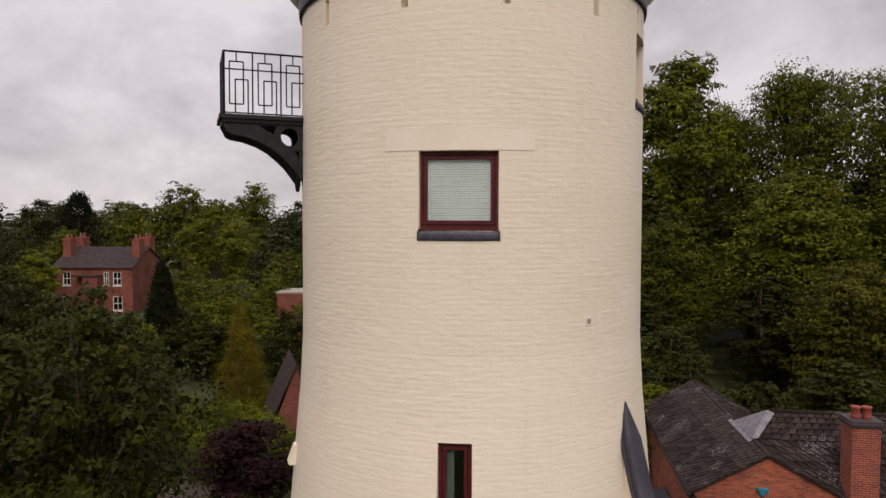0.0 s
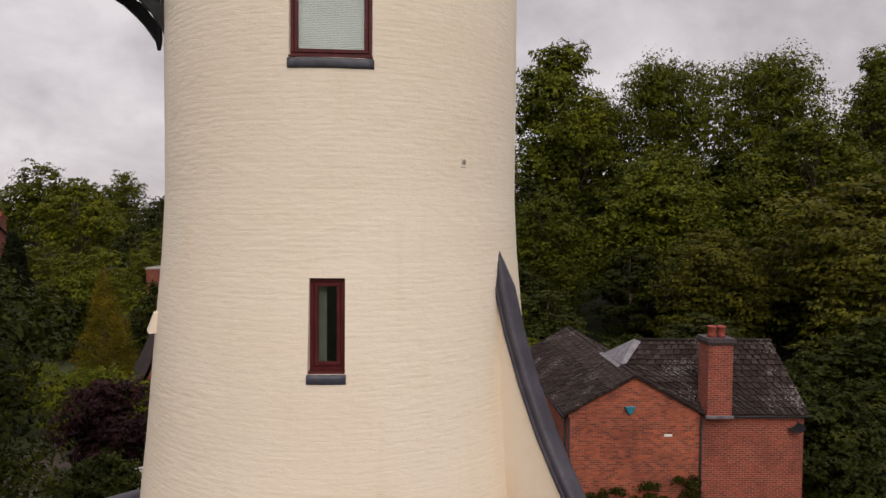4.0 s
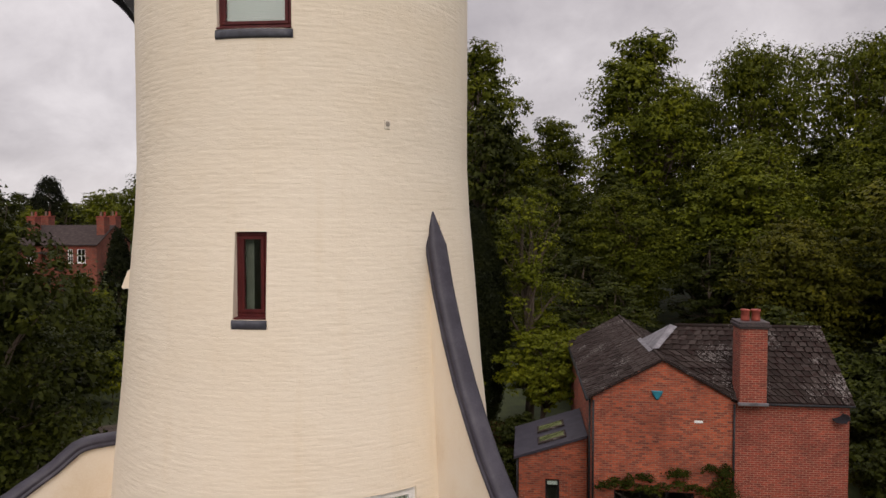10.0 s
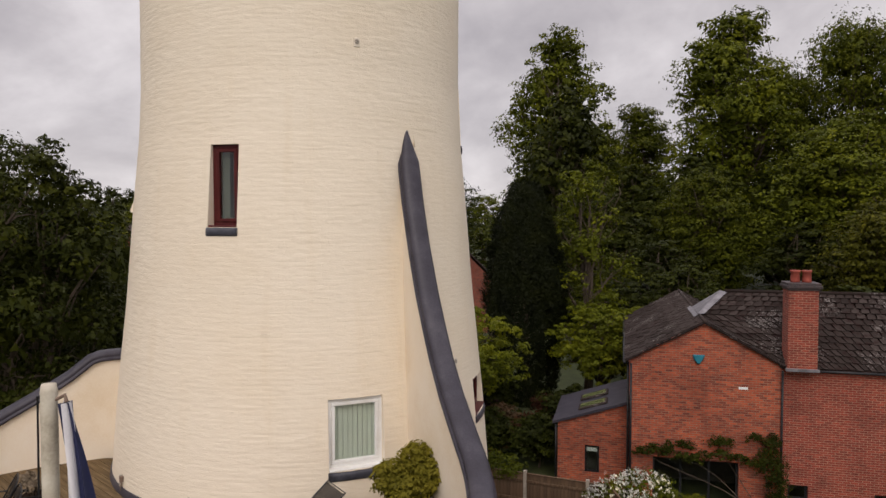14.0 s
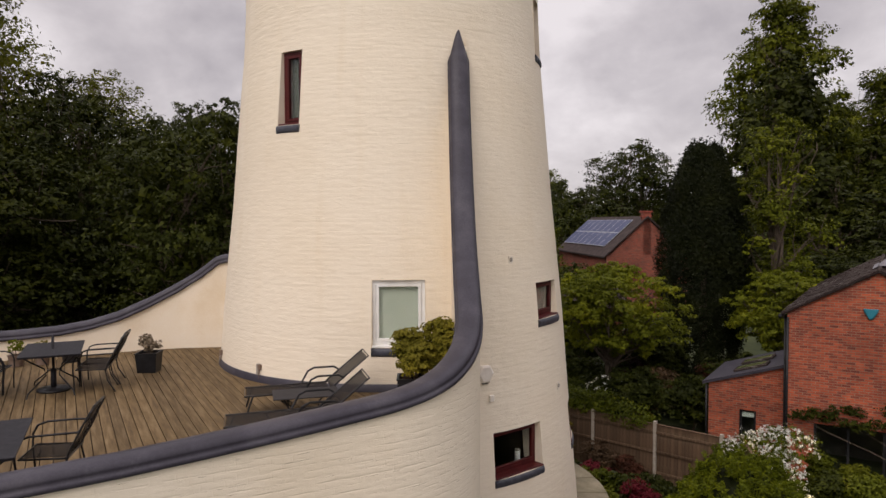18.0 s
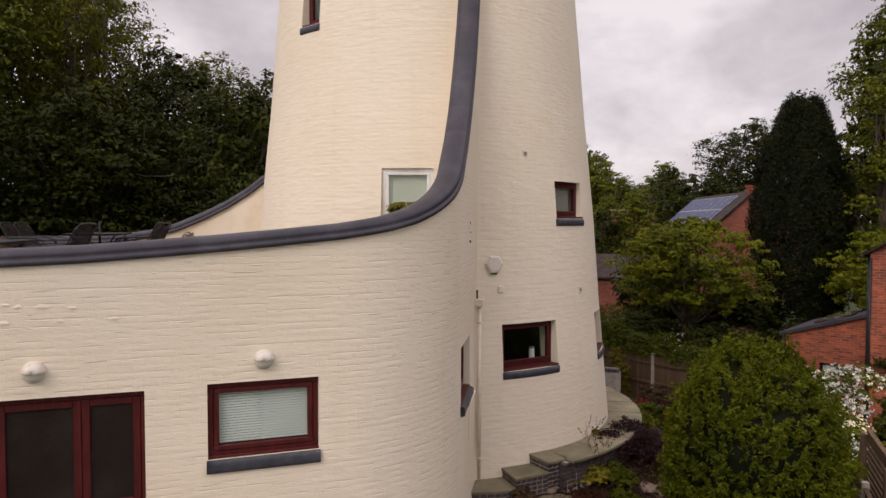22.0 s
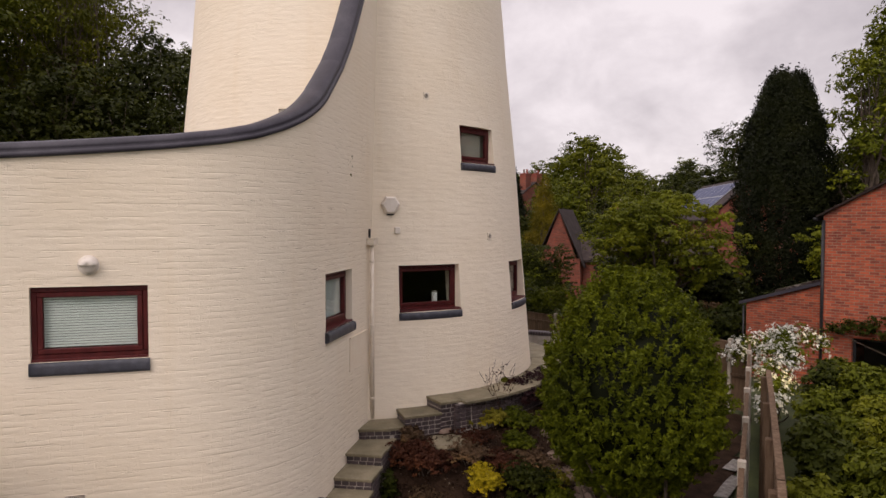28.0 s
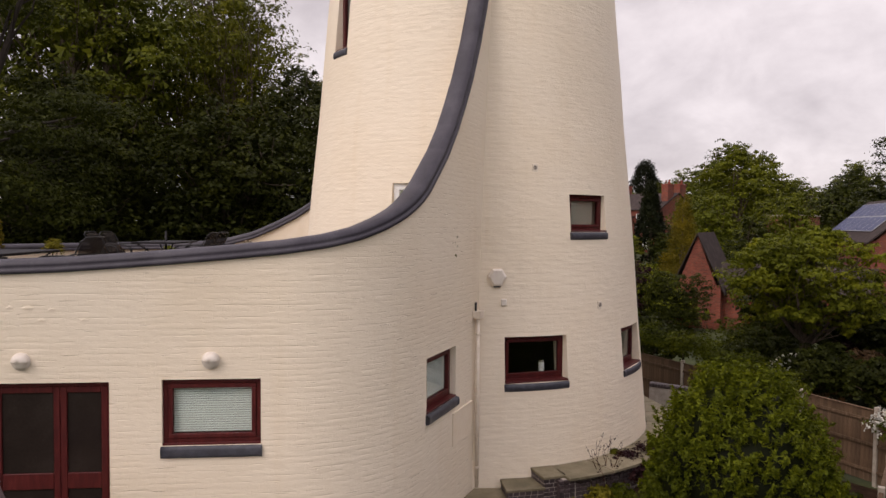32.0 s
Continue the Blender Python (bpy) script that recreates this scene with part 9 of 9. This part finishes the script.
# plants in the neighbour's garden beyond the slatted fence
for x, y, rx, rz, mat, sd in ((11.2, 15.5, 0.9, 0.8, "fresh", 1), (12.0, 18.0, 1.0, 0.9, "fresh", 2), (10.6, 18.8, 0.8, 0.8, "wood", 3), (11.8, 12.8, 0.9, 0.85, "wood", 5), (10.4, 21.0, 0.6, 0.6, "fresh", 6), (9.9, 19.6, 0.6, 0.6, "aucuba", 7), (10.6, 16.9, 0.7, 0.75, "fresh", 8), (10.9, 14.0, 0.7, 0.7, "wood", 9), (11.2, 11.4, 0.8, 0.7, "fresh", 10), (13.0, 19.6, 0.9, 0.8, "wood", 12), (10.2, 12.5, 0.6, 0.6, "fresh", 13), (10.0, 15.3, 0.55, 0.6, "wood", 14), (10.4, 10.2, 0.7, 0.6, "wood", 15), (9.75, 16.3, 0.6, 0.85, "wood", 18), (9.6, 17.9, 0.6, 0.95, "dark", 19), (9.9, 14.5, 0.55, 0.8, "dark", 20), (9.5, 20.3, 0.6, 0.8, "wood", 21), (10.3, 17.8, 0.7, 1.0, "wood", 22)):
    gs = low_plant("garden_shrub", x, y, rx, rz, "feathery narrow-leaved green shrub beyond the fence", mat, 0.10, 520, 16, 100 + sd, cat="shrub", group="shrubs beyond the fence")

# purple tree and pale green shrubs near the drive
purple = tree("purple_tree", "round dark purple-leaved tree", 44, 4.6, lobes_for(14, 4.6, 5.4, 12, 0.12), 0.16, "purple", 620, 22, 0.12, spread=0.2, shell=0.62)
settle(purple, -9.6, 33.2, 1.0)
low_plant("pale_shrub", -9.2, 38.5, 2.2, 1.3, "big pale green shrub", "lime", 0.16, 420, 20, 120, cat="shrub")
low_plant("pale_shrub", -13.2, 43.5, 2.0, 1.4, "big pale green shrub", "privet", 0.16, 420, 20, 121, cat="shrub")
# shrubs below the cypress
low_plant("brown_shrub", 4.3, 29.0, 1.3, 0.85, "reddish-brown shrub below the cypress", "heather", 0.12, 260, 16, 122, cat="shrub")
low_plant("red_brown_shrub", 6.4, 30.5, 1.3, 0.9, "reddish-brown shrub below the cypress", "red", 0.12, 260, 16, 123, cat="shrub")
low_plant("white_flowered_shrub", 1.5, 26.2, 0.9, 0.6, "white-speckled shrub below the small tree", "dark", 0.1, 220, 16, 124, cat="shrub")

# flowers on the white-flowered shrub
wf = low_plant("white_flowered_shrub", 2.2, 28.0, 1.0, 0.7, "dark shrub speckled with white flowers", "dark", 0.1, 300, 14, 125, cat="shrub")
rng = np.random.default_rng(125)
d = rng.normal(size=(80, 3)); d /= np.linalg.norm(d, axis=1)[:, None]; d[:, 2] = np.abs(d[:, 2])
fl = d * np.array([1.02, 1.02, 0.75]) + np.array([0, 0, 0.7])
leaves("blossom", (fl[:, None] + rng.normal(size=(80, 4, 3)) * 0.03).reshape(-1, 3), 0.07, LEAF["blossom"], wf, rng, 0.4, 0.8, tri=False, label="small white flowers")
# dark undergrowth between the fence and the cypress
for x, y, rx, rz, mat, sd in ((-0.5, 31.2, 1.3, 0.9, "dark", 1), (1.2, 30.6, 1.2, 0.8, "dark", 2), (2.9, 31.6, 1.2, 0.8, "purple", 3), (0.2, 28.2, 1.1, 0.75, "dark", 4), (-2.2, 33.0, 1.4, 0.9, "wood", 5), (3.6, 27.6, 1.0, 0.7, "heather", 6), (5.4, 28.6, 1.1, 0.7, "red", 7), (-1.2, 28.6, 1.0, 0.7, "wood", 8), (1.8, 34.5, 1.5, 0.9, "dark", 9), (-0.6, 37.0, 1.5, 0.9, "dark", 10), (7.6, 32.5, 1.2, 0.8, "dark", 11)):
    low_plant("garden_shrub", x, y, rx, rz, "dark shrub in the shade below the cypress", mat, 0.13, 230, 14, 200 + sd, cat="shrub", group="shrubs below the cypress")
# bright rounded hedge beside the drive
hg = thing("garden_hedge", pose(0, 0, 0), "broad yellow-green hedge beside the drive", "hedge")
rng = np.random.default_rng(91)
lobes = [(-16.2 + 0.95 * k, 41.0 - 0.28 * k + 0.5 * math.sin(k * 2.3), 0.75 + 0.35 * math.sin(k * 1.7), 1.3, 1.4, 1.5) for k in range(8)]
bm = bmesh.new()
for x, y, z, *_ in lobes:
    limb(bm, (x, y, -1.4), (x, y, z), 0.06, 0.02, rng, 0.05, 5, 5)
part("stems", bm, M["trunk"], hg)
p, o = clumped(lobes, 560, 26, rng, 0.2, 0.75, -0.6)
leaves("foliage", p, 0.15, LEAF["lime"], hg, rng, 0.4, outward=o)

# dark clipped hedge before the steep-roofed house
dh = thing("clipped_hedge", pose(-6.3, 34.6, ground_z(-6.3, 34.6), 0, 0, 28), "tall dark green clipped hedge", "hedge")
rng = np.random.default_rng(92)
lobes = [(-1.5 + 0.6 * k, 0.1 * math.sin(k * 2.0), 0.75 + 1.35 * j + 0.06 * math.sin(k * 1.9), 0.75, 0.7, 0.95) for k in range(5) for j in (0, 0.8, 1.4)]
bm = bmesh.new()
for x, y, z, *_ in lobes[::3]:
    limb(bm, (x, y, -0.2), (x, y, z), 0.04, 0.02, rng, 0.05, 5, 5)
part("stems", bm, M["trunk"], dh)
p, o = clumped(lobes, 620, 26, rng, 0.2, 0.8, -0.6)
leaves("foliage", p, 0.11, LEAF["dark"], dh, rng, 0.3, outward=o)

# white jar on the kitchen window's inner ledge
jar = thing("jar", Matrix.Translation(on_tower(-21.5, 2.2, -0.30)), "white cylindrical jar behind the kitchen window", "jar")
part("body", lathe(bmesh.new(), [(0.05, 0), (0.052, 0.01), (0.052, 0.19), (0.05, 0.2)], 16), M["white"], jar, smooth=True)
part("lid", lathe(bmesh.new(), [(0.054, 0.201), (0.054, 0.222), (0.05, 0.225)], 16), M["concrete"], jar, smooth=True)

# white slatted screen on a low brick wall beside the drive
sc = thing("slatted_screen", Matrix.Translation((-7.68, 28.81, ground_z(-7.68, 28.81))) @ Matrix.Rotation(math.atan2(0.486, 0.636), 4, "Z"), "white painted slatted screen beside the drive", "screen")
for k in range(11):
    part("slat", bx(bmesh.new(), 0, 1.5, -0.012, 0.012, 0.42 + 0.127 * k, 0.52 + 0.127 * k, 0.004), M["white"], sc)
for u in (0.05, 1.39):
    part("post", bx(bmesh.new(), u, u + 0.07, 0.014, 0.084, -0.3, 1.75, 0.006), M["blackplastic"], sc)
lw = thing("low_brick_wall", Matrix.Translation((-7.72, 28.78, 0)) @ Matrix.Rotation(math.atan2(-1.5, -2.2), 4, "Z"), "low red brick wall with a brick-on-edge coping", "garden wall", kind="structure")
box_uv(part("wall", bx(bmesh.new(), 0.05, 3.4, -0.11, 0.11, -1.6, -0.5), M["brick_far"], lw))
for k in range(44):
    part("coping_brick", bx(bmesh.new(), 0.055 + k * 0.076, 0.055 + k * 0.076 + 0.067, -0.125, 0.125, -0.496, -0.39, 0.006), M["brick_far"], lw)
